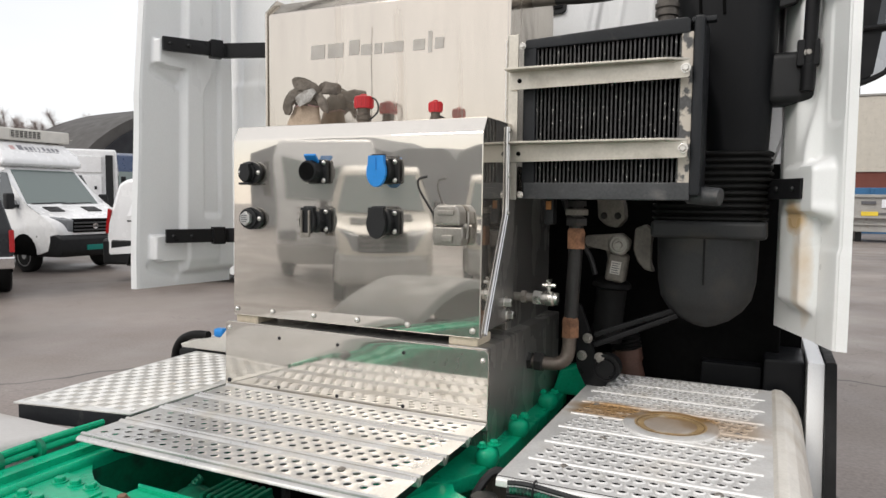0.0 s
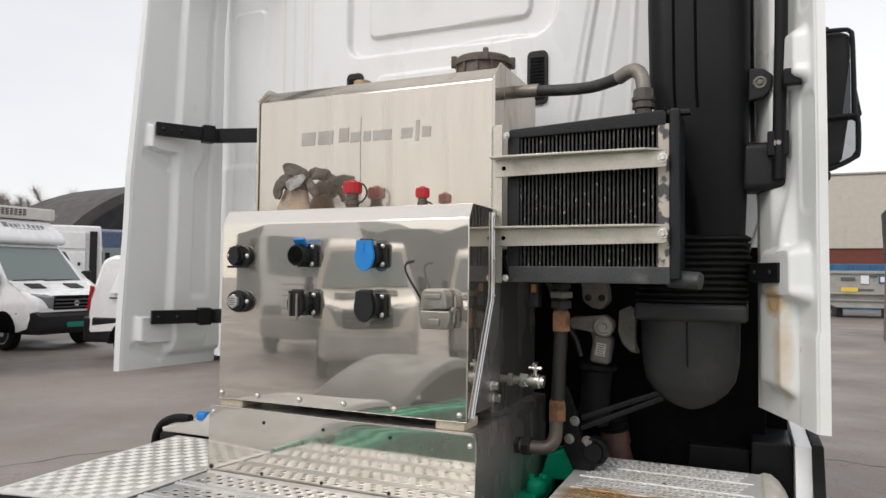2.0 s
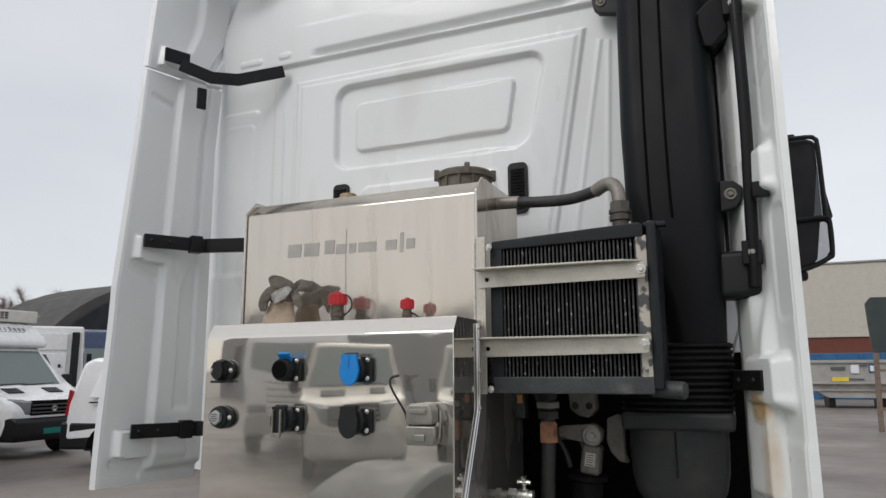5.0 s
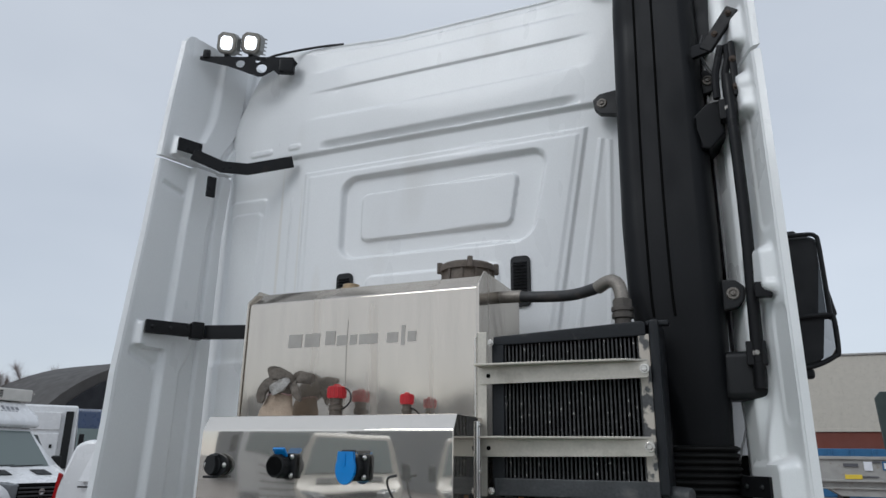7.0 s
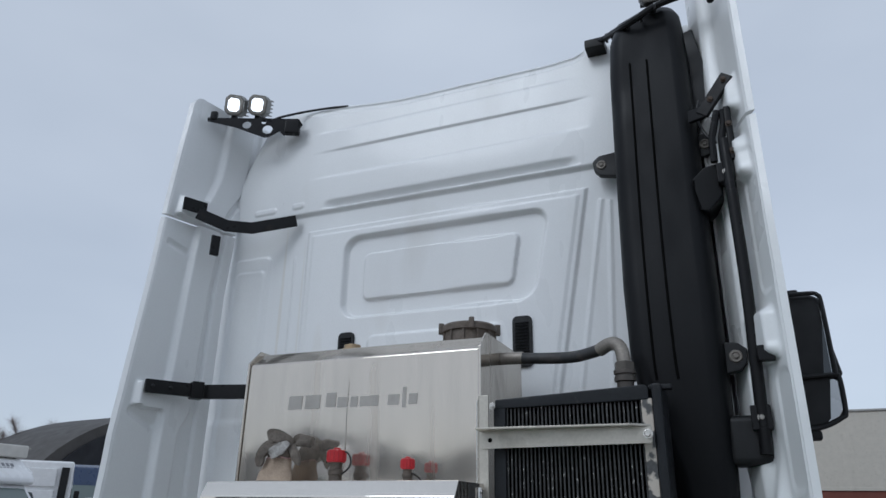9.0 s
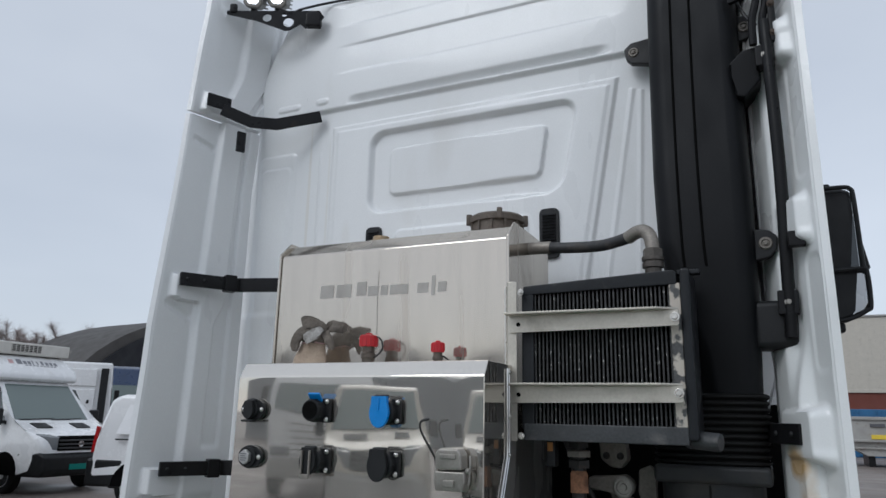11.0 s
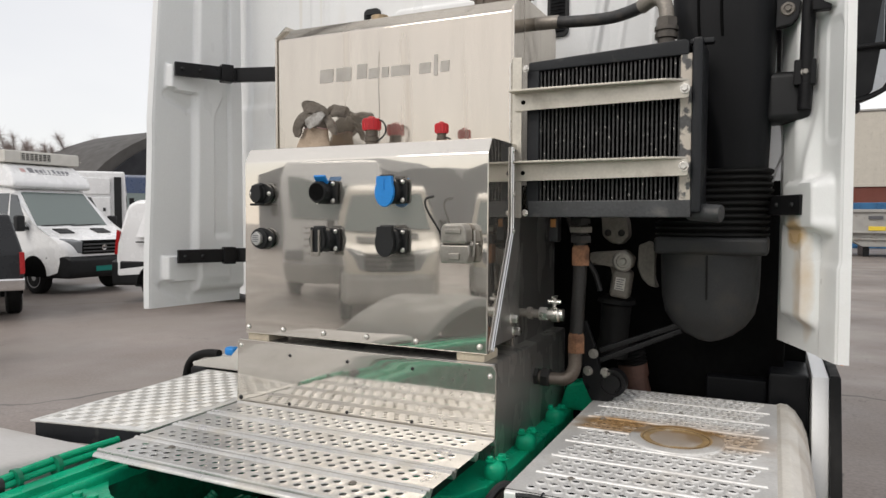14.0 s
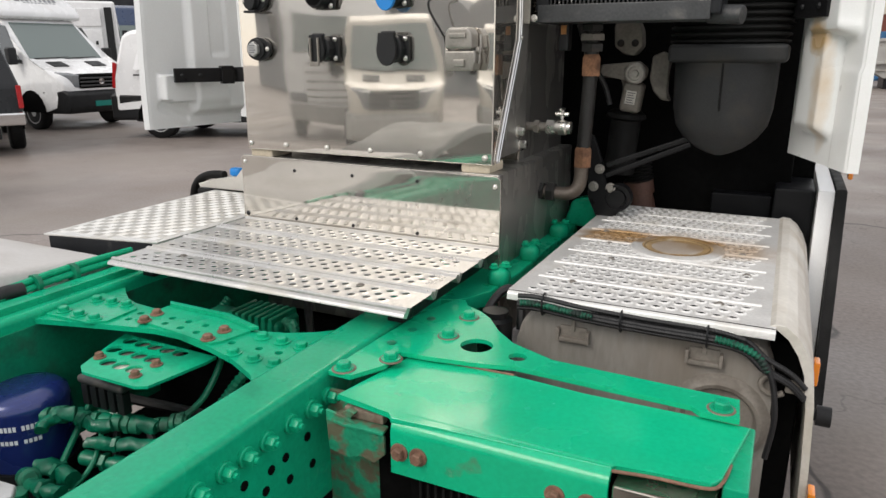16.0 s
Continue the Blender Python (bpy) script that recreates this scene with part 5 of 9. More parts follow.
def build_cooler():
    co = thing("oil_cooler", (0.64, 0.30, 1.66), "dark oil cooler with vertical fins held by two steel straps", "oil cooler")
    x0, x1, z0, z1 = 0.402, 0.878, 1.612, 2.066
    bm = bmesh.new()
    box(bm, x0 + 0.03, x1 - 0.05, 0.30, 0.36, z0 + 0.03, z1 - 0.03, 0.002)
    part("core_back", bm, M_DARK, co)
    n = 34
    for i in range(n):
        x = x0 + 0.035 + (x1 - 0.055 - x0 - 0.035) * i / (n - 1)
        bm = bmesh.new()
        box(bm, x - 0.0022, x + 0.0022, 0.262, 0.32, z0 + 0.035, z1 - 0.036, 0.0)
        part("cooling_tube", bm, M_CORE_TUBE, co)
        if i < n - 1:
            bm = bmesh.new()
            step = (x1 - 0.055 - x0 - 0.035) / (n - 1)
            k = 46
            vs = []
            for j in range(k):
                z = z0 + 0.035 + (z1 - 0.072 - z0) * j / (k - 1)
                xx = x + (0.003 if j % 2 else step - 0.003)
                vs.append((bm.verts.new((xx, 0.268, z)), bm.verts.new((xx, 0.31, z))))
            for a, b in zip(vs, vs[1:]):
                bm.faces.new((a[0], b[0], b[1], a[1]))
            part("fin_strip", bm, M_CORE, co)
    bm = bmesh.new()
    prism(bm, [(x0, z1 - 0.015), (x0, z1 - 0.042), (x1 - 0.03, z1 - 0.034), (x1 - 0.03, z1 + 0.0), (x1 - 0.04, z1 + 0.008)], "y", 0.25, 0.40, 0.004)
    part("top_header", bm, M_COOLER, co)
    bm = bmesh.new()
    box(bm, x0, x1 - 0.02, 0.25, 0.40, z0 - 0.012, z0 + 0.036, 0.004)
    part("bottom_header", bm, M_WORNHEADER, co)
    for xa, xb, mat in ((x0 - 0.005, x0 + 0.032, M_COOLER), (x1 - 0.052, x1 - 0.022, M_PEEL)):
        bm = bmesh.new()
        box(bm, xa, xb, 0.252, 0.39, z0 + 0.02, z1 - 0.03, 0.003)
        part("side_frame", bm, mat, co)
    bm = bmesh.new()
    box(bm, x1 - 0.022, x1 + 0.005, 0.245, 0.41, z0 + 0.0, z1 + 0.01, 0.008)
    part("side_tube", bm, M_COOLER, co)
    bm = bmesh.new()
    cyl(bm, (x1 - 0.03, 0.30, z0 + 0.004), (x1 + 0.055, 0.27, z0 - 0.002), 0.024, n=16)
    part("outlet_stub", bm, M_WORNHEADER, co)
    bm = bmesh.new()
    box(bm, x1 - 0.03, x1 + 0.03, 0.27, 0.30, z1 - 0.004, z1 + 0.010, 0.003, m=Matrix.Translation((0, 0, 0)))
    part("top_lug", bm, M_COOLER, co)
    # mounting flange welded to the oil tank
    bm = bmesh.new()
    prism(bm, [(0.356, 0.262), (0.356, 0.232), (0.362, 0.226), (0.390, 0.226), (0.390, 0.232), (0.364, 0.234), (0.364, 0.262)], "z", 1.598, 2.062, 0.001)
    flange = part("mounting_flange", bm, M_BRACKET, co, "grey steel flange with a weld bead")
    bm = bmesh.new()
    sweep(bm, [(0.354 + 0.0012 * math.sin(3 * i), 0.232, 1.605 + i * 0.0148) for i in range(31)], 0.004, 6, 2)
    part("weld_bead", bm, M_ZINC, flange)
    for zc in (1.935, 1.732):
        bm = bmesh.new()
        prism(bm, [(0.372, zc - 0.028), (0.846, zc - 0.022), (0.852, zc - 0.018), (0.852, zc + 0.022), (0.80, zc + 0.026), (0.372, zc + 0.024)], "y", 0.218, 0.224, 0.001)
        prism(bm, [(0.366, 0.176), (0.798, 0.190), (0.852, 0.224), (0.366, 0.224)], "z", zc + 0.022, zc + 0.028, 0.001)
        strap = part("strap", bm, M_BRACKET, co, "folded grey steel strap")
        bm = bmesh.new()
        hexbolt(bm, (0.842, 0.218, zc + 0.002), (0, -1, 0), 0.009, 0.012)
        part("strap_bolt", bm, M_ZINC, strap)
        bm = bmesh.new()
        lathe(bm, (0.398, 0.2185, zc - 0.004), (0.398, 0.2165, zc - 0.004), [(0, 0.0065), (1, 0.0065)], 12)
        part("strap_hole", bm, M_DARK, strap)
    for z in (1.612, 2.03):
        bm = bmesh.new()
        hexbolt(bm, (0.400, 0.232, z), (0, -1, 0), 0.007, 0.008)
        part("flange_bolt", bm, M_ZINC, flange)


M_CORE_TUBE = pbr("cooler_tube", (0.055, 0.055, 0.055), 0.45, 0.5, 0.3, 62, 200, 0.05, dirt=(0.62, 0.60, 0.56), dirt_at=(0.63, 0.66), stretch=(1, 1, 0.5))
M_PEEL = pbr("peeling_cooler_paint", (0.10, 0.10, 0.10), 0.55, 0.3, 0.3, 14, 120, 0.1, dirt=(0.62, 0.56, 0.48), dirt_at=(0.47, 0.52))
build_cooler()


M_ELBOWNUT = pbr("oily_union_nut", (0.09, 0.08, 0.07), 0.45, 0.5, 0.2, 14, 150, 0.05)


def build_hose():
    hs = thing("return_hose", (0.6, 0.5, 2.15), "thick black oil hose from the tank to the cooler", "hose")
    bm = bmesh.new()
    sweep(bm, [(0.40, 0.47, 2.222), (0.50, 0.46, 2.212), (0.60, 0.43, 2.203), (0.67, 0.395, 2.205), (0.72, 0.363, 2.212)], 0.0185, 14)
    part("hose", bm, M_HOSE, hs)
    bm = bmesh.new()
    cyl(bm, (0.345, 0.475, 2.224), (0.43, 0.469, 2.221), 0.021, n=16)
    part("ferrule", bm, M_ELBOW, hs)
    bm = bmesh.new()
    sweep(bm, [(0.700, 0.374, 2.206), (0.730, 0.356, 2.217), (0.754, 0.343, 2.215), (0.771, 0.334, 2.195), (0.777, 0.33, 2.16), (0.777, 0.33, 2.11)], 0.0205, 14)
    part("elbow", bm, M_ELBOW, hs)
    bm = bmesh.new()
    hexbolt(bm, (0.777, 0.33, 2.128), (0, 0, 1), 0.030, 0.028, False)
    lathe(bm, (0.777, 0.33, 2.055), (0.777, 0.33, 2.130), [(0, 0.024), (0.55, 0.024), (0.58, 0.031), (0.76, 0.031), (0.78, 0.027), (0.84, 0.027), (0.86, 0.032), (1, 0.032)], 18)
    part("union_nut", bm, M_ELBOWNUT, hs)


build_hose()


# ---- air intake ----
def build_intake():
    ai = thing("air_intake", (0.9, 0.58, 1.25), "tall black plastic air intake duct with bellows and dust bowl", "air intake")
    bm = bmesh.new()

    def section(xa, xb, ya, yb, z, r=0.05, k=5):
        pts = []
        for cx, cy, a0 in ((xb - r, yb - r, 0), (xa + r, yb - r, 90), (xa + r, ya + r, 180), (xb - r, ya + r, 270)):
            pts += [(cx + r * math.cos(radians(a0 + q * 90 / k)), cy + r * math.sin(radians(a0 + q * 90 / k)), z) for q in range(k + 1)]
        return pts

    rows = [(0.872, 1.04, 0.47, 0.67, 1.73), (0.858, 1.045, 0.46, 0.68, 1.85), (0.800, 1.053, 0.45, 0.70, 2.03), (0.772, 1.057, 0.45, 0.72, 2.20), (0.764, 1.058, 0.47, 0.74, 2.45),
            (0.764, 1.057, 0.50, 0.76, 2.75), (0.764, 1.057, 0.53, 0.80, 3.05), (0.765, 1.058, 0.56, 0.84, 3.32), (0.772, 1.052, 0.58, 0.87, 3.48), (0.792, 1.045, 0.60, 0.89, 3.57), (0.85, 1.03, 0.65, 0.90, 3.635), (0.89, 1.01, 0.72, 0.92, 3.652)]
    rings(bm, [section(a, b, c, d, z, 0.06) for a, b, c, d, z in rows])
    part("duct", bm, M_DUCT, ai, sharp=45)
    for x in (0.853, 0.915):
        bm = bmesh.new()
        sweep(bm, [(x, 0.4485, 2.12), (x - 0.004, 0.449, 2.2), (x - 0.008, 0.469, 2.45), (x - 0.008, 0.499, 2.75), (x - 0.005, 0.529, 3.05), (x - 0.003, 0.560, 3.34)], 0.0042, 6)
        part("groove", bm, M_DARK, ai)
    # bellows
    bm = bmesh.new()
    prof = []
    k = 11
    for i in range(k):
        t = i / k
        prof += [(t, 1.0), (t + 0.035, 1.07), (t + 0.06, 1.07), (t + 0.085, 0.98)]
    lathe_r = [(t, r) for t, r in prof]
    loops = []
    for t, r in lathe_r:
        z = 1.54 + 0.205 * t
        hw, hd = (0.152 - 0.05 * smooth(0.5, 0.95, t)) * r, (0.115 - 0.01 * t) * r
        cx = 0.887 + 0.062 * smooth(0.4, 1.0, t)
        loops.append([(cx + hw * math.copysign(abs(math.cos(a)) ** 0.6, math.cos(a)), 0.57 + hd * math.copysign(abs(math.sin(a)) ** 0.6, math.sin(a)), z) for a in (2 * math.pi * q / 32 for q in range(32))])
    rings(bm, loops)
    part("bellows", bm, M_RUBBER, ai, "black corrugated rubber bellows")
    bm = bmesh.new()
    box(bm, 0.735, 1.048, 0.43, 0.70, 1.492, 1.542, 0.012, 3)
    part("collar", bm, M_BOWL, ai)
    bm = bmesh.new()
    loops = []
    for z, hw, hd in ((1.50, 0.143, 0.125), (1.42, 0.141, 0.123), (1.36, 0.138, 0.12), (1.31, 0.128, 0.112), (1.275, 0.105, 0.095), (1.245, 0.07, 0.065), (1.228, 0.035, 0.04), (1.220, 0.012, 0.012)):
        loops.append([(0.885 + hw * math.copysign(abs(math.cos(a)) ** 0.7, math.cos(a)), 0.565 + hd * math.copysign(abs(math.sin(a)) ** 0.7, math.sin(a)), z) for a in (2 * math.pi * q / 32 for q in range(32))])
    rings(bm, loops)
    part("dust_bowl", bm, M_BOWL, ai, "dusty black rubber bowl", sharp=50)
    bm = bmesh.new()
    sweep(bm, [(0.885, 0.4395, 1.49), (0.885, 0.4405, 1.42), (0.885, 0.444, 1.36)], 0.003, 6)
    part("mould_seam", bm, M_RUBBER, ai)
    for p, way in (((0.69, 0.735, 3.018), (0, -1, 0)), ((1.082, 0.505, 2.185), (0, -1, 0)), ((1.075, 0.60, 2.96), (0, -1, 0))):
        bm = bmesh.new()
        s = -1 if p[0] < 0.8 else 1
        prism(bm, [(p[0] + s * 0.03, p[2] - 0.02), (p[0] + s * 0.035, p[2] + 0.02), (p[0] + s * 0.01, p[2] + 0.042), (p[0] - s * 0.07, p[2] + 0.05), (p[0] - s * 0.07, p[2] - 0.06), (p[0] + s * 0.01, p[2] - 0.042)], "y", p[1] - 0.012, p[1] + 0.02, 0.005)
        lug = part("mounting_lug", bm, M_BLACK, ai)
        bm = bmesh.new()
        lathe(bm, (p[0], p[1] - 0.012, p[2]), (p[0], p[1] - 0.018, p[2]), [(0, 0.02), (1, 0.017), (1, 0.012), (0, 0.012)], 18)
        hexbolt(bm, (p[0], p[1] - 0.012, p[2]), (0, -1, 0), 0.008, 0.009)
        part("lug_bolt", bm, M_GREYIRON, lug)


build_intake()


# ---- parked vehicles (each built at the origin, nose to +x, then set down) ----
def wheel(parent, x, y, r, w, side, rim_mat=M_RIM):
    bm = bmesh.new()
    lathe(bm, (x, y - w / 2, r), (x, y + w / 2, r), [(0, r * 0.66), (0.02, r * 0.9), (0.15, r), (0.85, r), (0.98, r * 0.9), (1, r * 0.66)], 28)
    tyre = part("wheel", bm, M_RUBBER, parent)
    bm = bmesh.new()
    yo = y + side * w * 0.5
    lathe(bm, (x, yo - side * 0.06, r), (x, yo + side * 0.005, r), [(0, r * 0.62), (0.9, r * 0.66), (1, r * 0.60), (0.5, r * 0.5), (0.55, r * 0.25), (0.95, r * 0.2), (1, r * 0.05)], 24)
    part("rim", bm, rim_mat, tyre)
    for i in range(12):
        a = i * math.pi / 6
        bm = bmesh.new()
        c = Vector((x + r * 0.46 * math.cos(a), yo - side * 0.022, r + r * 0.46 * math.sin(a)))
        lathe(bm, c, c + Vector((0, side * 0.006, 0)), [(0, r * 0.06), (1, r * 0.06)], 8)
        part("rim_slot", bm, M_DARK, tyre)
    return tyre


def body_shell(pts, half, top_in=0.12, waist=1.05, height=2.3, bev=0.07, nose_in=0.0):
    bm = bmesh.new()
    prism(bm, pts, "y", -half, half, bev, 3)
    nose = max(p[0] for p in pts)
    for v in bm.verts:
        k = smooth(waist, height, v.co.z) * top_in
        v.co.y *= 1 - k / half
        f = smooth(nose - 0.5, nose, v.co.x) * nose_in
        v.co.y *= 1 - f / half
    return bm


def panel(bm, corners, lift):
    """A thin pane over four corners, proud of the surface below."""
    a, b, c, d = (Vector(p) for p in corners)
    nrm = (b - a).cross(d - a).normalized() * lift
    rings(bm, [[p - nrm * 0.5 for p in (a, b, c, d)], [p + nrm for p in (a, b, c, d)]])


M_SKIPDARK = pbr("dark_grille_plastic", (0.05, 0.05, 0.052), 0.4, 0.0, 0.1)


# on the white vans this cream paints in the tint of the mirroring steel
M_CREAM = pbr("cream_toned_paint", (0.52, 0.48, 0.41), 0.35, 0.0, 0.05, 3, 120, 0.01, coat=0.3)


def build_delivery_van(reefer):
    """White delivery van with a long sloping bonnet; reefer adds a roof fairing and cooling unit."""
    if reefer:
        van = thing("refrigerated_van", (0, 0, 0), "white refrigerated delivery van with roof fairing and black bumper", "van")
    else:
        van = thing("delivery_van", (0, 0, 0), "white parked delivery van facing the yard, paint toned cream", "van", "vans parked behind the chassis")
    H = 2.38
    pts = [(0.96, 0.42), (1.0, 0.62), (0.98, 0.95), (0.86, 1.12), (0.60, 1.22), (0.05, 1.40), (-0.72, 2.22), (-1.0, 2.36), (-1.5, H), (-4.9, H), (-4.9, 0.5), (0.5, 0.38)]
    part("body", body_shell(pts, 0.98, 0.13, 1.2, 2.4, 0.09, 0.14), M_WHITE if reefer else M_CREAM, van)
    bm = bmesh.new()
    prism(bm, [(1.05, 0.34), (1.10, 0.44), (1.085, 0.74), (0.95, 0.82), (0.42, 0.82), (0.40, 0.34)], "y", -0.96, 0.96, 0.05, 3)
    for v in bm.verts:
        v.co.y *= 1 - 0.12 * smooth(0.5, 1.05, v.co.x)
    part("bumper", bm, M_BLACK if reefer else M_SKIP, van, "black plastic bumper" if reefer else "grey plastic bumper")
    bm = bmesh.new()
    box(bm, -4.9, 0.3, -0.96, 0.96, 0.33, 0.55, 0.03)
    part("sill", bm, M_BLACK, van)
    bm = bmesh.new()
    panel(bm, [(0.015, -0.84, 1.435), (0.015, 0.84, 1.435), (-0.66, 0.74, 2.16), (-0.66, -0.74, 2.16)], 0.018)
    part("windscreen", bm, M_GLASS, van)
    bm = bmesh.new()
    prism(bm, [(1.012, 0.84), (1.0, 1.09), (0.92, 1.14), (0.88, 0.84)], "y", -0.50, 0.50, 0.015)
    grille = part("grille", bm, M_DARK, van)
    for i in range(3):
        bm = bmesh.new()
        box(bm, 0.995, 1.03, -0.49, 0.49, 0.875 + i * 0.075, 0.91 + i * 0.075, 0.01)
        part("grille_slat", bm, M_SKIPDARK, grille)
    bm = bmesh.new()
    lathe(bm, (1.01, 0, 0.97), (1.038, 0, 0.97), [(0, 0.062), (1, 0.062), (1, 0.052), (0.3, 0.052)], 20)
    part("badge", bm, M_CHROME, grille)
    for s in (-1, 1):
        bm = bmesh.new()
        prism(bm, [(0.46, s * 0.915), (0.78, s * 0.845), (0.985, s * 0.62), (0.995, s * 0.46), (0.85, s * 0.48), (0.50, s * 0.74)], "z", 0.84, 1.12, 0.03)
        for v in bm.verts:
            v.co.z += 0.10 * smooth(0.95, 0.55, v.co.x)
        part("headlight", bm, M_LENS, van)
        bm = bmesh.new()
        panel(bm, [(-0.05, s * 0.965, 1.34), (-0.75, s * 0.965, 1.34), (-0.78, s * 0.88, 2.12), (-0.58, s * 0.885, 2.1)], -0.018 * s)
        panel(bm, [(-0.82, s * 0.965, 1.34), (-1.45, s * 0.965, 1.34), (-1.45, s * 0.875, 2.14), (-0.84, s * 0.875, 2.14)], -0.018 * s)
        part("side_window", bm, M_SIDEGLASS, van)
        bm = bmesh.new()
        box(bm, -0.22, -0.06, s * 1.12 - 0.09, s * 1.12 + 0.09, 1.32, 1.66, 0.04, 3)
        box(bm, -0.12, -0.06, min(s * 0.94, s * 1.05), max(s * 0.94, s * 1.05), 1.36, 1.42, 0.01)
        part("door_mirror", bm, M_BLACK, van)
        bm = bmesh.new()
        prism(bm, [(0.08 + 0.43 * math.cos(k * math.pi / 10), 0.36 + 0.45 * math.sin(k * math.pi / 10)) for k in range(11)], "y", s * 0.955, s * 0.985)
        part("wheel_arch", bm, M_DARK, van)
        bm = bmesh.new()
        box(bm, 0.18, 0.46, s * 0.45 - 0.17, s * 0.45 + 0.17, 1.315, 1.335, 0.004, m=Matrix.Translation((0.0, 0, 0)) @ Matrix.Translation((0.32, 0, 1.325)) @ pose(0, 0, 0, 0, 18, 0) @ Matrix.Translation((-0.32, 0, -1.325)))
        part("bonnet_vent", bm, M_BLACK, van)
        wheel(van, 0.08, s * 0.87, 0.345, 0.22, s)
        wheel(van, -3.75, s * 0.87, 0.345, 0.22, s)
    bm = bmesh.new()
    sweep(bm, [(0.04, -0.75, 1.44), (0.03, -0.35, 1.45), (0.0, 0.05, 1.465)], 0.012, 6)
    sweep(bm, [(0.04, -0.05, 1.44), (0.03, 0.35, 1.45), (0.0, 0.72, 1.465)], 0.012, 6)
    part("wiper", bm, M_BLACK, van)
    bm = bmesh.new()
    box(bm, 1.09, 1.108, -0.26, 0.26, 0.47, 0.58, 0.004)
    part("number_plate", bm, M_TEAL if reefer else M_SKIP, van, "plate without characters")
    if reefer:
        bm = bmesh.new()
        prism(bm, [(-0.62, 2.24), (-0.58, 2.36), (-0.72, 2.52), (-1.05, 2.80), (-1.45, 2.88), (-1.45, 2.30)], "y", -0.93, 0.93, 0.07, 3)
        for v in bm.verts:
            v.co.y *= 1 - 0.16 * smooth(2.4, 3.0, v.co.z)
        fairing = part("roof_fairing", bm, M_WHITE, van)
        ink = pose(-0.985, 0, 2.88, 0, 48, 0)
        letters = [(-0.60, -0.50, -0.05, 0.10, M_RED_FADE), (-0.42, -0.30, -0.09, 0.11, M_PRINT)]
        letters += [(-0.27 + k * 0.105, -0.27 + k * 0.105 + (0.075, 0.07, 0.03, 0.03, 0.06, 0.07, 0.07, 0.075)[k], -0.03 - 0.03 * (k in (2, 4)), 0.10, M_PRINT) for k in range(8)]
        letters += [(-0.25 + k * 0.085, -0.19 + k * 0.085, 0.13, 0.16, M_PRINT) for k in range(9)]
        for y0, y1, x0, x1, mat in letters:
            bm = bmesh.new()
            a, b = Vector((-0.66, 0, 2.455)), Vector((-1.06, 0, 2.80))
            ta, tb = 0.62 - x1 * 1.6, 0.62 - x0 * 1.6
            p, q = a.lerp(b, ta), a.lerp(b, tb)
            panel(bm, [(p.x, y0, p.z), (p.x, y1, p.z), (q.x, y1, q.z), (q.x, y0, q.z)], 0.012)
            part("lettering_bar", bm, mat, fairing)
        bm = bmesh.new()
        box(bm, -5.2, -1.47, -1.02, 1.02, 0.75, 2.90, 0.03)
        part("cargo_box", bm, M_WHITE, van)
        bm = bmesh.new()
        box(bm, -1.42, -0.98, -0.88, 0.90, 2.83, 3.10, 0.03)
        unit = part("cooling_unit", bm, M_CREAMWHITE, van)
        bm = bmesh.new()
        box(bm, -0.985, -0.972, -0.52, 0.18, 2.89, 3.06, 0.004)
        g = part("unit_grille", bm, M_DARK, unit)
        for i in range(5):
            bm = bmesh.new()
            box(bm, -0.975, -0.962, -0.52, 0.18, 2.895 + i * 0.038, 2.907 + i * 0.038, 0.002)
            part("grille_slat", bm, M_CREAMWHITE, unit)
        for i in range(8):
            bm = bmesh.new()
            box(bm, -0.975, -0.961, -0.53 + i * 0.1, -0.515 + i * 0.1, 2.89, 3.06, 0.002)
            part("grille_upright", bm, M_CREAMWHITE, unit)
    return van


M_PRINT = pbr("faded_grey_print", (0.22, 0.22, 0.24), 0.5, 0.0, 0.05)
M_RED_FADE = pbr("faded_red_print", (0.55, 0.35, 0.34), 0.5, 0.0, 0.05)
M_CREAMWHITE = pbr("aged_white_plastic", (0.62, 0.60, 0.55), 0.5, 0.0, 0.06)


def set_down(ob, x, y, heading, size=1.0):
    ob.matrix_world = pose(x, y, 0, 0, 0, heading) @ Matrix.Scale(size, 4)
    return ob


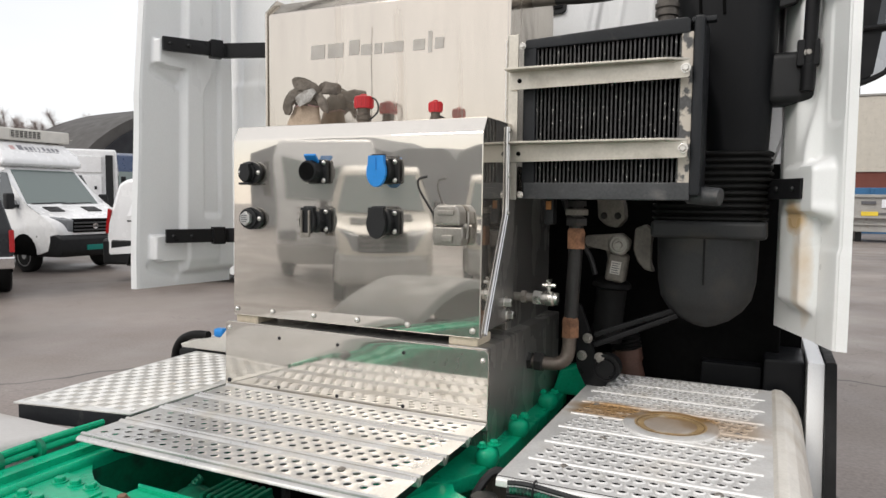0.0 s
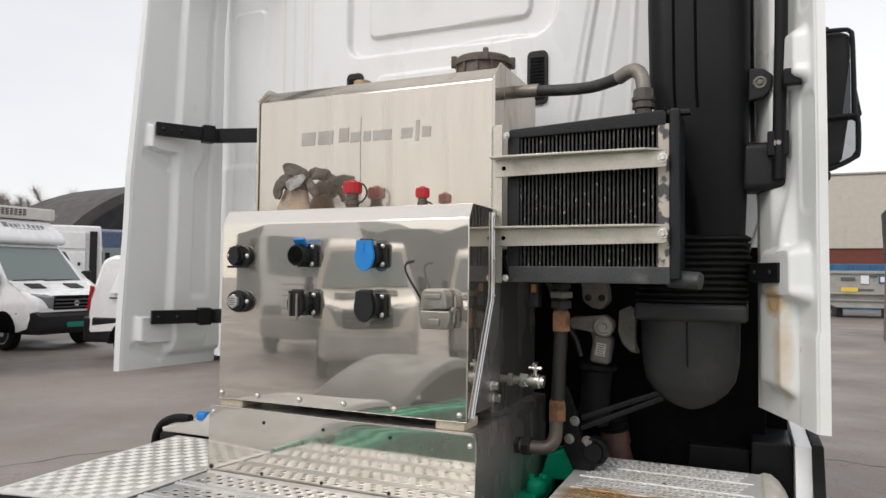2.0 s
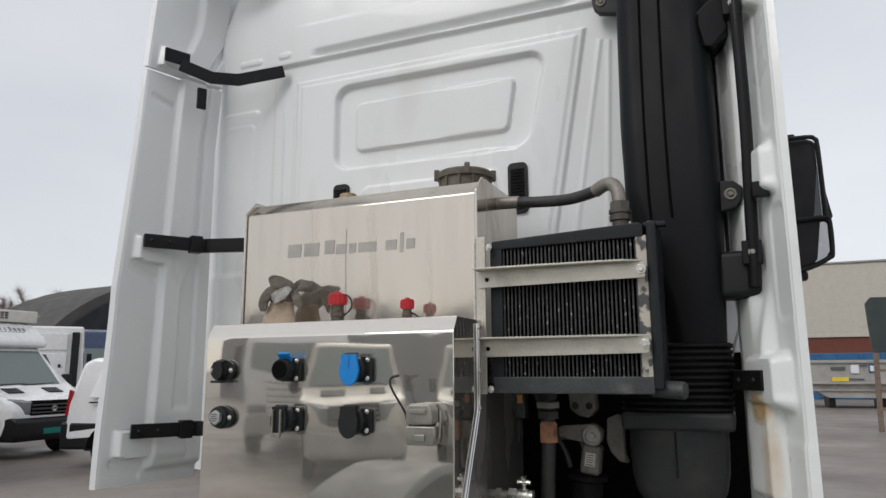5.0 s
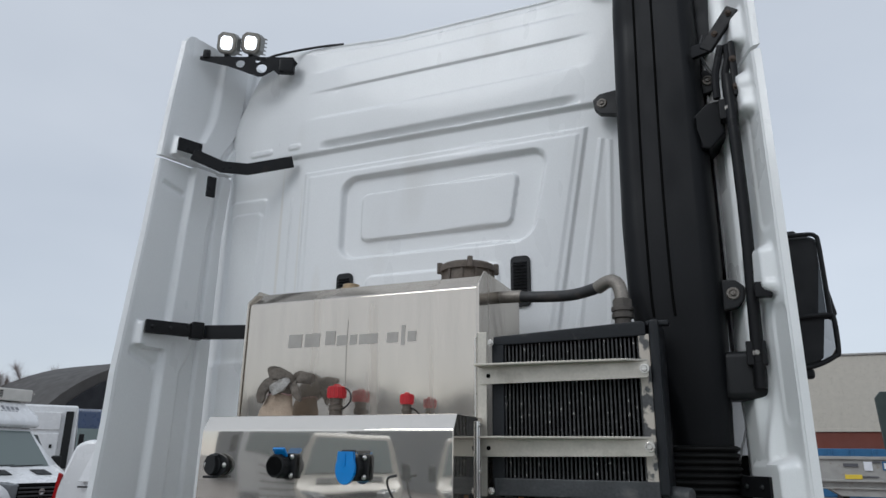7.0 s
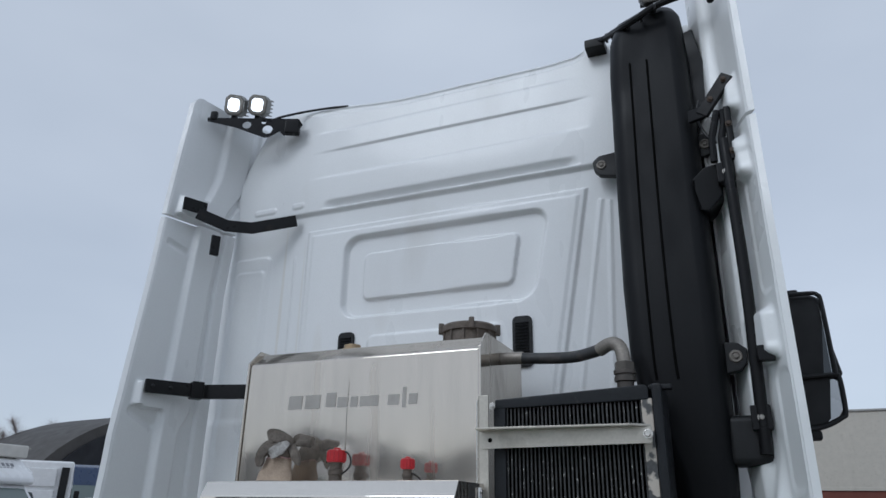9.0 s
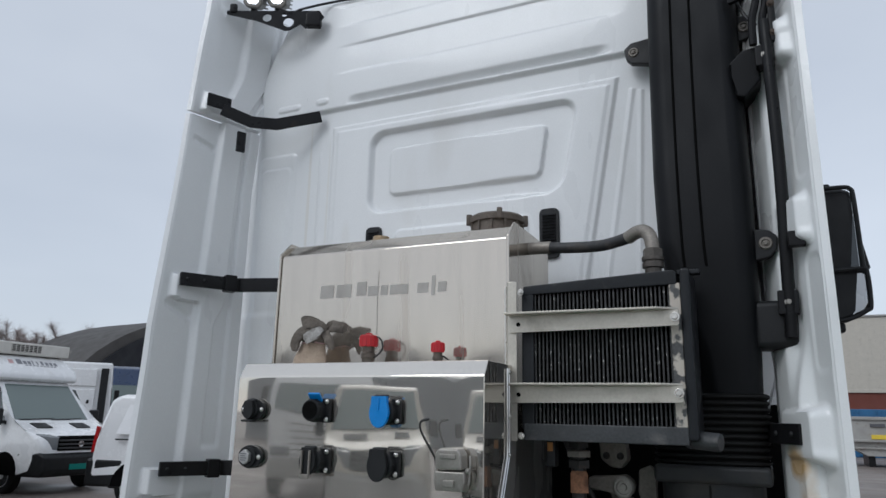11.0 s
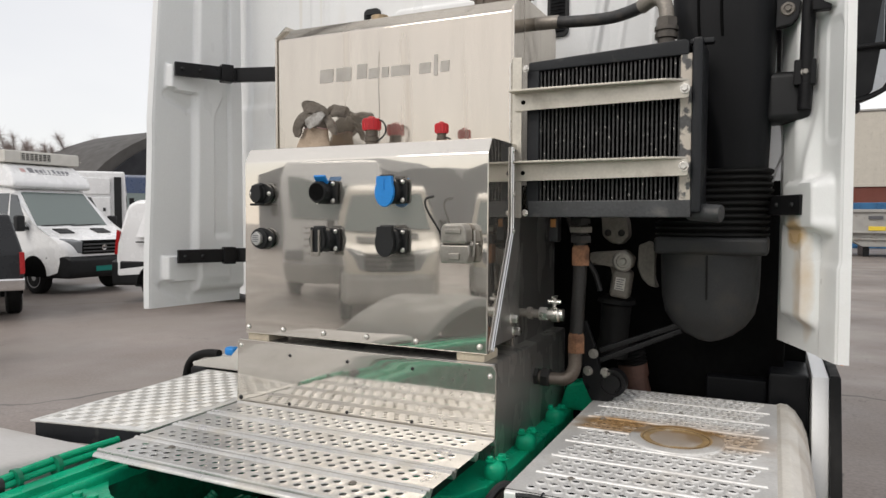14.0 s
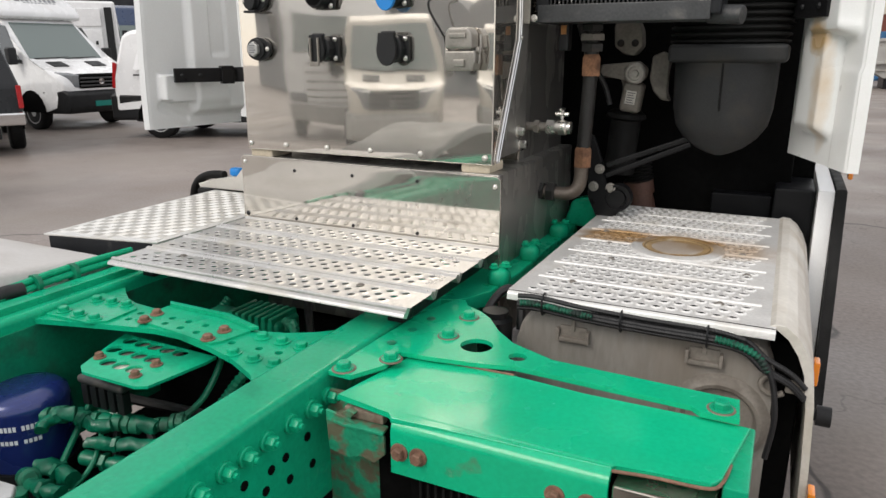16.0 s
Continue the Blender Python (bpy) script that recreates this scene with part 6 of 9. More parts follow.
def build_small_van():
    van = thing("panel_van", (0, 0, 0), "white windowless panel van with a black rear bumper", "van")
    pts = [(2.3, 0.45), (2.35, 0.8), (2.15, 1.0), (1.3, 1.2), (0.65, 1.78), (0.3, 1.90), (-2.0, 1.92), (-2.2, 1.82), (-2.36, 1.1), (-2.38, 0.45)]
    part("body", body_shell(pts, 0.96, 0.15, 1.0, 1.9, 0.09, 0.12), M_WHITE, van)
    bm = bmesh.new()
    box(bm, -2.46, -1.75, -0.95, 0.95, 0.32, 0.80, 0.06, 3)
    part("rear_bumper", bm, M_BLACK, van)
    bm = bmesh.new()
    box(bm, -2.0, 2.2, -0.955, 0.955, 0.30, 0.50, 0.03)
    part("sill", bm, M_BLACK, van)
    for s in (-1, 1):
        bm = bmesh.new()
        prism(bm, [(-2.385, 0.90), (-2.32, 0.9), (-2.27, 1.33), (-2.33, 1.36)], "y", s * 0.885, s * 0.95, 0.01)
        part("tail_light", bm, M_TAIL, van)
        bm = bmesh.new()
        box(bm, -1.95, 0.1, min(s * 0.945, s * 0.968), max(s * 0.945, s * 0.968), 1.12, 1.145, 0.003)
        part("door_rail", bm, M_DARK, van)
        bm = bmesh.new()
        panel(bm, [(-1.95, s * 0.955, 1.22), (-0.75, s * 0.955, 1.22), (-0.78, s * 0.855, 1.74), (-1.80, s * 0.855, 1.74)], 0.010 * s)
        part("blank_panel", bm, M_WHITE, van)
        bm = bmesh.new()
        prism(bm, [(-1.55 + 0.40 * math.cos(k * math.pi / 10), 0.34 + 0.42 * math.sin(k * math.pi / 10)) for k in range(11)], "y", s * 0.94, s * 0.962)
        part("wheel_arch", bm, M_DARK, van)
        for x in (-1.55, 1.6):
            wheel(van, x, s * 0.85, 0.33, 0.21, s)
    return van


def build_pickup():
    car = thing("pickup_truck", (0, 0, 0), "black pickup with a canopy and chrome rear bumper", "pickup")
    pts = [(2.5, 0.5), (2.55, 0.85), (2.3, 1.02), (1.2, 1.12), (0.5, 1.72), (0.0, 1.8), (-1.9, 1.76), (-2.35, 1.12), (-2.42, 0.55)]
    part("body", body_shell(pts, 0.92, 0.16, 1.05, 1.8, 0.06, 0.1), M_CARBLACK, car)
    bm = bmesh.new()
    prism(bm, [(-2.62, 0.50), (-2.64, 0.70), (-2.42, 0.72), (-2.40, 0.50)], "y", -0.92, 0.92, 0.03, 3)
    part("rear_bumper", bm, M_CHROME, car)
    bm = bmesh.new()
    box(bm, -2.52, -2.36, -0.55, 0.55, 0.28, 0.46, 0.02)
    part("tow_bar", bm, M_BLACK, car)
    for s in (-1, 1):
        bm = bmesh.new()
        prism(bm, [(-2.44, 0.76), (-2.34, 0.76), (-2.32, 1.12), (-2.40, 1.13)], "y", s * 0.855, s * 0.93, 0.01)
        part("tail_light", bm, M_TAIL, car)
        bm = bmesh.new()
        panel(bm, [(-1.95, s * 0.885, 1.2), (-0.2, s * 0.885, 1.2), (-0.2, s * 0.80, 1.62), (-1.78, s * 0.80, 1.62)], 0.01 * s)
        part("side_window", bm, M_SIDEGLASS, car)
        bm = bmesh.new()
        prism(bm, [(-1.45 + 0.46 * math.cos(k * math.pi / 10), 0.38 + 0.46 * math.sin(k * math.pi / 10)) for k in range(11)], "y", s * 0.90, s * 0.925)
        part("wheel_arch", bm, M_DARK, car)
        bm = bmesh.new()
        box(bm, -2.2, -2.0, min(s * 0.915, s * 0.928), max(s * 0.915, s * 0.928), 0.92, 0.945, 0.002)
        part("badge", bm, M_CHROME, car)
        for x in (-1.45, 1.65):
            wheel(car, x, s * 0.80, 0.38, 0.25, s)
    return car


def build_truck(name, label, mat, group=""):
    tr = thing(name, (0, 0, 0), label, "truck", group)
    pts = [(0.05, 0.5), (0.1, 1.0), (0.08, 1.7), (-0.12, 2.7), (-0.5, 3.45), (-1.0, 3.6), (-2.2, 3.6), (-2.25, 1.0), (-1.6, 0.6)]
    part("cab", body_shell(pts, 1.22, 0.08, 2.5, 3.6, 0.1), mat, tr)
    bm = bmesh.new()
    panel(bm, [(0.10, -1.05, 1.75), (0.10, 1.05, 1.75), (-0.10, 1.0, 2.62), (-0.10, -1.0, 2.62)], 0.03)
    part("windscreen", bm, M_GLASS, tr)
    bm = bmesh.new()
    box(bm, 0.08, 0.13, -0.85, 0.85, 0.82, 1.72, 0.04)
    g = part("grille", bm, mat, tr)
    for i in range(5):
        bm = bmesh.new()
        box(bm, 0.125, 0.142, -0.78, 0.78, 0.92 + i * 0.15, 0.94 + i * 0.15, 0.005)
        part("grille_slot", bm, M_DARK, g)
    bm = bmesh.new()
    lathe(bm, (0.13, 0, 1.45), (0.16, 0, 1.45), [(0, 0.15), (1, 0.15), (1, 0.125), (0.3, 0.125)], 24)
    part("badge", bm, M_CHROME, g)
    bm = bmesh.new()
    box(bm, -0.2, 0.16, -1.22, 1.22, 0.36, 0.74, 0.05)
    part("bumper", bm, M_SKIP, tr)
    for s in (-1, 1):
        bm = bmesh.new()
        box(bm, -0.05, 0.15, s * 0.98 - 0.2, s * 0.98 + 0.2, 0.80, 1.0, 0.03)
        part("headlight", bm, M_LENS, tr)
        bm = bmesh.new()
        panel(bm, [(-0.25, s * 1.225, 1.75), (-1.2, s * 1.225, 1.75), (-1.2, s * 1.19, 2.55), (-0.35, s * 1.19, 2.55)], -0.02 * s)
        part("side_window", bm, M_SIDEGLASS, tr)
        bm = bmesh.new()
        box(bm, 0.0, 0.12, s * 1.42 - 0.11, s * 1.42 + 0.11, 1.75, 2.5, 0.04)
        part("door_mirror", bm, M_BLACK, tr)
        wheel(tr, -0.75, s * 1.05, 0.5, 0.3, s)
        wheel(tr, -4.2, s * 1.05, 0.5, 0.34, s)
    bm = bmesh.new()
    box(bm, -2.30, -2.22, -0.55, 0.95, 1.35, 2.45, 0.03)
    box(bm, -2.30, -2.22, -0.55, 1.0, 2.58, 3.30, 0.03)
    part("rear_panel", bm, mat, tr)
    for y0 in (-0.35, 0.55):
        bm = bmesh.new()
        box(bm, -2.33, -2.29, y0, y0 + 0.10, 1.85, 2.0, 0.01)
        part("rear_catch", bm, M_BLACK, tr)
    bm = bmesh.new()
    box(bm, -2.42, -2.2, -1.0, -0.70, 1.05, 3.35, 0.03)
    part("intake_duct", bm, M_BLACK, tr)
    bm = bmesh.new()
    box(bm, -5.6, -1.5, -0.42, 0.42, 0.72, 0.98, 0.02)
    part("frame", bm, M_BLACK_STEEL, tr)
    return tr


set_down(build_delivery_van(True), -12.85, 8.55, -1.0, 0.98)
VAN2 = set_down(build_small_van(), -8.1, 9.0, 20)
set_down(build_pickup(), -11.85, 5.6, 150, 0.93)
plain_van = set_down(build_delivery_van(False), -6.45, -11.25, 59, 1.04)
copy_thing(plain_van, pose(-4.6, -14.3, 0, 0, 0, 70))
far_truck = set_down(build_truck("tractor_unit", "white tractor unit parked nose-on in the yard", M_WHITE), -9.75, -13.95, 54)
set_down(build_truck("tractor_unit", "white tractor unit parked far across the yard", M_WHITE), -27.5, 20.7, 140)
set_down(build_truck("tractor_unit", "navy blue tractor unit parked far across the yard", M_NAVY), -31.4, 27.0, -38, 1.12)


# ---- far buildings, skip and trees ----
def build_arch_hall():
    hall = thing("arched_hall", (-52, 58, 0), "dark barrel-roofed storage hall", "hall")
    bm = bmesh.new()
    m = pose(-59.9, 65.3, 0, 0, 0, 82)
    R = 20.4
    prof = [(R * math.cos(radians(a)), 12.6 * math.sin(radians(a))) for a in range(0, 181, 6)]
    loops = [[m @ Vector((x, y, z)) for x, z in prof] for y in (0, 15.6)]
    rings(bm, loops)
    part("barrel_roof", bm, M_HALL, hall)
    bm = bmesh.new()
    prof = [(0.93 * x, 0.93 * z) for x, z in prof]
    rings(bm, [[m @ Vector((x, y, z)) for x, z in prof] for y in (-0.3, -0.05)])
    part("gable", bm, M_HALL_END, hall)
    bm = bmesh.new()
    prism(bm, [(-18.9, 4.3), (-18.6, 4.3), (-16.1, 7.3), (-16.4, 7.5)], "y", 5.0, 7.5, 0.0, m=m)
    part("light_strip", bm, M_CREAM, hall)
    return hall


build_arch_hall()


def build_warehouse():
    wh = thing("warehouse", (10, 52, 0), "long cream-clad warehouse with a rust-red lower band", "building")
    bm = bmesh.new()
    box(bm, -6, 60, 48, 90, 3.58, 8.12, 0.05)
    part("cream_wall", bm, M_CREAM, wh)
    bm = bmesh.new()
    box(bm, -6, 60, 48.06, 89.9, 0.0, 3.56, 0.02)
    part("red_band", bm, M_REDBAND, wh)
    bm = bmesh.new()
    box(bm, -6.1, 60.1, 47.9, 90.1, 8.12, 8.24, 0.02)
    part("roof_edge", bm, M_SKIP, wh)
    bm = bmesh.new()
    box(bm, -6, 60, 47.96, 48.02, 3.52, 3.72, 0.01)
    part("flashing", bm, M_CREAM, wh)


build_warehouse()


M_TARP = pbr("dark_green_tarpaulin", (0.03, 0.045, 0.042), 0.6, 0.0, 0.15, 3, 40, 0.05)


def build_skips():
    sk = thing("steel_skip", (5.2, 33, 0), "grey steel waste skip with a yellow block and white stickers", "skip")
    bm = bmesh.new()
    prism(bm, [(3.2, 1.0), (9.0, 1.0), (9.2, 1.86), (3.0, 1.86)], "y", 31.5, 34.2, 0.03)
    part("shell", bm, M_SKIP, sk)
    bm = bmesh.new()
    prism(bm, [(4.35, 0.42), (8.6, 0.42), (9.0, 1.0), (3.4, 1.0)], "y", 31.62, 34.0, 0.03)
    part("hopper", bm, M_SKIP, sk)
    for z0, z1, y in ((1.84, 1.96, 31.40), (0.98, 1.07, 31.38), (0.70, 0.76, 31.52)):
        bm = bmesh.new()
        box(bm, 3.1, 9.1, y, y + 0.2, z0, z1, 0.015)
        part("rim", bm, M_SKIP, sk)
    for x in (4.5, 6.4, 8.3):
        bm = bmesh.new()
        box(bm, x - 0.12, x + 0.12, 31.8, 33.8, 0.0, 0.44, 0.02)
        part("skid", bm, M_BLACK_STEEL, sk)
    for x0, x1, z0, z1, mat in ((4.53, 5.13, 1.09, 1.26, M_YELLOW), (5.24, 5.53, 1.42, 1.76, M_WHITE_INK), (4.52, 5.04, 1.56, 1.69, M_INK), (5.56, 5.83, 1.71, 1.79, M_INK), (5.88, 6.10, 1.44, 1.78, M_SKIPBLUE), (5.93, 6.10, 1.50, 1.72, M_WHITE_INK), (5.15, 5.7, 1.16, 1.21, M_INK)):
        bm = bmesh.new()
        box(bm, x0, x1, 31.43 if mat is not M_SKIPBLUE else 31.45, 31.52, z0, z1, 0.01)
        part("sticker", bm, mat, sk)
    bc = thing("blue_container", (8, 42, 0), "blue open steel container beside the warehouse", "container")
    bm = bmesh.new()
    box(bm, 3.5, 14, 41, 43.5, 0.0, 2.42, 0.04)
    part("shell", bm, M_SKIPBLUE, bc)
    for i in range(11):
        bm = bmesh.new()
        box(bm, 3.9 + i, 4.05 + i, 40.9, 41.0, 0.1, 2.38, 0.01)
        part("rib", bm, M_SKIPBLUE, bc)
    bm = bmesh.new()
    tl = thing("lorry_tail", (4.6, 20, 0), "dark tarpaulin frame on rusty ladder uprights", "frame")
    prism(bm, [(4.35, 2.05), (5.4, 2.05), (5.4, 3.50), (4.42, 3.52), (4.29, 3.36)], "y", 19.9, 20.1, 0.02)
    part("tarpaulin", bm, M_TARP, tl)
    for x in (4.36, 4.95):
        bm = bmesh.new()
        prism(bm, [(x - 0.06, 0.0), (x + 0.06, 0.0), (x + 0.12, 2.08), (x + 0.0, 2.08)], "y", 19.92, 20.04, 0.01)
        part("upright", bm, M_CLIP, tl)
    for z in (0.55, 1.05, 1.55):
        bm = bmesh.new()
        box(bm, 4.36, 5.0, 19.95, 20.0, z, z + 0.07, 0.01)
        part("rung", bm, M_CLIP, tl)


build_skips()


def build_tree(x, y, h, seed):
    rnd = random.Random(seed)
    tr = thing("bare_tree", (x, y, 0), "bare winter tree with a haze of fine twigs", "tree", "bare trees beyond the yard")
    bm = bmesh.new()
    lathe(bm, (x, y, 0), (x, y, h * 0.45), [(0, 0.28), (0.1, 0.2), (1, 0.12)], 8)
    limbs = []
    for i in range(16):
        a, z = rnd.uniform(0, 6.28), h * rnd.uniform(0.2, 0.45)
        e = Vector((x + math.cos(a) * h * rnd.uniform(0.12, 0.3), y + math.sin(a) * h * rnd.uniform(0.12, 0.3), h * rnd.uniform(0.6, 0.95)))
        limbs.append((Vector((x, y, z)), e))
        cyl(bm, (x, y, z), e, 0.07, 0.02, 5)
    part("trunk", bm, M_TWIG, tr)
    bm = bmesh.new()
    for a, b in limbs:
        for k in range(800):
            p = a.lerp(b, rnd.uniform(0.3, 1.0))
            d = Vector((rnd.gauss(0, 1), rnd.gauss(0, 1), abs(rnd.gauss(0.6, 0.8)))).normalized() * rnd.uniform(0.5, 1.6)
            u = d.orthogonal().normalized() * 0.011
            bm.faces.new([bm.verts.new(q) for q in (p - u, p + u, p + d)])
    part("crown", bm, M_TWIG, tr)


# out of direct view: shapes for the dark masses mirrored in the steel
def build_sheds():
    sh = thing("gabled_shed", (-32, -52, 0), "blue-grey gabled shed across the yard", "shed")
    bm = bmesh.new()
    prism(bm, [(-39, 0.0), (-39, 5.6), (-31, 8.2), (-26.6, 5.6), (-26.6, 0.0)], "y", -60, -45, 0.05)
    part("shell", bm, M_SHED, sh)
    sh = thing("low_shed", (-23, -52, 0), "low blue-grey shed with hipped ends across the yard", "shed")
    bm = bmesh.new()
    prism(bm, [(-26.4, 0.0), (-26.4, 5.2), (-24.7, 6.0), (-21.2, 6.0), (-19.8, 5.0), (-19.8, 0.0)], "y", -58, -46, 0.05)
    part("shell", bm, M_SHED, sh)
    # added mass, unseen itself, for a dark reflection of unknown origin
    sh = thing("flat_shed", (-14, -52, 0), "flat-topped blue-grey mass added across the yard for reflections", "shed")
    bm = bmesh.new()
    prism(bm, [(-19.4, 0.0), (-19.4, 5.2), (-17.6, 6.2), (-12.5, 6.4), (-9.0, 5.4), (-9.0, 0.0)], "y", -56, -45, 0.05)
    part("shell", bm, M_SHED, sh)


# cladding lightened, with distance haze put into the colour
M_SHED = pbr("hazed_blue_grey_cladding", (0.20, 0.21, 0.22), 0.7, 0.0, 0.08, 0.4, 10, 0.02)
build_sheds()
for i, (x, y, h) in enumerate(((-88, 52, 11.5), (-84, 54, 12.5), (-80, 55, 11.0), (-93, 50, 11.0), (-76, 57, 12.0), (-99, 49, 10.0), (-90, 47, 12.0))):
    build_tree(x, y, h, i)


# ---- sockets on the control box ----
M_SILVERLID = pbr("silver_lid", (0.45, 0.45, 0.44), 0.4, 0.8, 0.08)
def flange_pts(cx, cz, w, h, r=0.008):
    pts = []
    for sx, sz, a0 in ((1, -1, -90), (1, 1, 0), (-1, 1, 90), (-1, -1, 180)):
        pts += [(cx + sx * (w - r) + r * math.cos(radians(a0 + k * 30)), cz + sz * (h - r) + r * math.sin(radians(a0 + k * 30))) for k in range(4)]
    return pts


def socket_base(name, label, x, z, r, depth, oval):
    so = thing(name, (x, 0.0, z), label, "socket", "sockets on the control box")
    bm = bmesh.new()
    if oval:
        prism(bm, [(x + 0.044 * math.cos(a) * (1.0 if abs(math.cos(a)) > 0.5 else 0.85), z + 0.034 * math.sin(a)) for a in (2 * math.pi * k / 20 for k in range(20))], "y", -0.012, 0.0, 0.002)
    else:
        prism(bm, flange_pts(x + 0.008, z, 0.036, 0.034), "y", -0.012, 0.0, 0.002)
    part("flange", bm, M_BLACK, so)
    bm = bmesh.new()
    lathe(bm, (x, -0.010, z), (x, -depth, z), [(0, r * 1.1), (0.3, r), (0.9, r), (1, r * 0.92)], 24)
    barrel = part("barrel", bm, M_BLACK, so)
    for k in range(10):
        a = 2 * math.pi * k / 10
        bm = bmesh.new()
        c = Vector((x + r * 0.99 * math.cos(a), -depth * 0.55, z + r * 0.99 * math.sin(a)))
        cyl(bm, c, c - Vector((0, depth * 0.3, 0)), 0.0022, n=6)
        part("grip_rib", bm, M_BLACK, barrel)
    screws = ((x - 0.033, z), (x + 0.034, z)) if oval else ((x + 0.034, z + 0.025), (x + 0.034, z - 0.025), (x - 0.02, z - 0.026))
    for sx, sz in screws:
        bm = bmesh.new()
        roundhead(bm, (sx, -0.012, sz), (0, -1, 0), 0.0075)
        part("screw", bm, M_ZINC, so)
    return so


def lid(so, x, z, r, y, mat, label=""):
    bm = bmesh.new()
    prism(bm, [(x + r * 0.82 * math.cos(a), z - 0.003 + r * 1.12 * math.sin(a)) if math.sin(a) < 0.75 else (x + r * 0.62 * math.copysign(1, math.cos(a)), z + r * 1.1) for a in (2 * math.pi * k / 24 for k in range(24))], "y", y - 0.012, y, 0.003)
    flap = part("lid", bm, mat, so, label)
    bm = bmesh.new()
    cyl(bm, (x - r * 0.45, y - 0.002, z + r * 1.1), (x + r * 0.6, y + 0.004, z + r * 1.1), 0.005, n=10)
    part("hinge", bm, M_BLACK, so)
    return flap


s = socket_base("trailer_socket", "small round black socket with a flip lid", -0.375, 1.671, 0.025, 0.02, True)
lid(s, -0.377, 1.671, 0.023, -0.02, M_BLACK)
bm = bmesh.new()
box(bm, -0.397, -0.357, -0.035, -0.012, 1.634, 1.641, 0.002)
part("latch", bm, M_BLACK, s)
s = socket_base("round_socket", "black socket with its blue lid standing open", -0.140, 1.672, 0.031, 0.045, False)
bm = bmesh.new()
lathe(bm, (-0.140, -0.0455, 1.672), (-0.140, -0.047, 1.672), [(0, 0.025), (1, 0.025)], 20)
part("socket_mouth", bm, M_DARK, s)
bm = bmesh.new()
prism(bm, [(-0.030, -0.034), (0.030, -0.034), (0.030, 0.008), (0.018, 0.02), (-0.018, 0.02), (-0.030, 0.008)], "z", -0.006, 0.006, 0.002, m=pose(-0.136, -0.022, 1.703, -48, 0, 0) @ Matrix.Scale(0.66, 4))
part("open_lid", bm, M_BLUE, s, "open blue lid")
s = socket_base("round_socket", "black socket closed by a round blue lid", 0.092, 1.672, 0.033, 0.034, False)
flap = lid(s, 0.086, 1.672, 0.037, -0.035, M_BLUE, "closed blue lid")
bm = bmesh.new()
box(bm, 0.084, 0.088, -0.0495, -0.046, 1.675, 1.708, 0.001)
part("lid_rib", bm, M_BLUE, flap)
s = socket_base("trailer_socket", "small black socket with a silver six-sided lid", -0.372, 1.533, 0.028, 0.02, True)
bm = bmesh.new()
prism(bm, [(-0.376 + 0.020 * math.cos(k * math.pi / 3 + 0.52), 1.533 + 0.022 * math.sin(k * math.pi / 3 + 0.52)) for k in range(6)], "y", -0.034, -0.019, 0.003)
flap = part("lid", bm, M_SILVERLID, s, "silver lid with small unreadable print")
for i in range(4):
    bm = bmesh.new()
    box(bm, -0.388, -0.365 - 0.004 * (i % 2), -0.0352, -0.0338, 1.541 - i * 0.006, 1.5435 - i * 0.006, 0.0)
    part("print_bar", bm, M_INK, flap)
s = socket_base("round_socket", "black socket with a hinged lid and wire bail", -0.132, 1.533, 0.033, 0.04, False)
flap = lid(s, -0.136, 1.533, 0.033, -0.040, M_BLACK)
bm = bmesh.new()
for dx in (-0.013, 0.013):
    box(bm, -0.137 + dx - 0.0025, -0.137 + dx + 0.0025, -0.060, -0.053, 1.492, 1.562, 0.001)
box(bm, -0.152, -0.122, -0.062, -0.052, 1.486, 1.498, 0.002)
part("bail", bm, M_GREYIRON, flap)
s = socket_base("round_socket", "black socket closed by a round black lid", 0.092, 1.533, 0.034, 0.034, False)
lid(s, 0.086, 1.532, 0.037, -0.035, M_BLACK)
M_CAST = pbr("grey_die_cast", (0.33, 0.31, 0.28), 0.42, 0.75, 0.12, 12, 160, 0.04, dirt=(0.15, 0.13, 0.11), dirt_at=(0.6, 0.85))


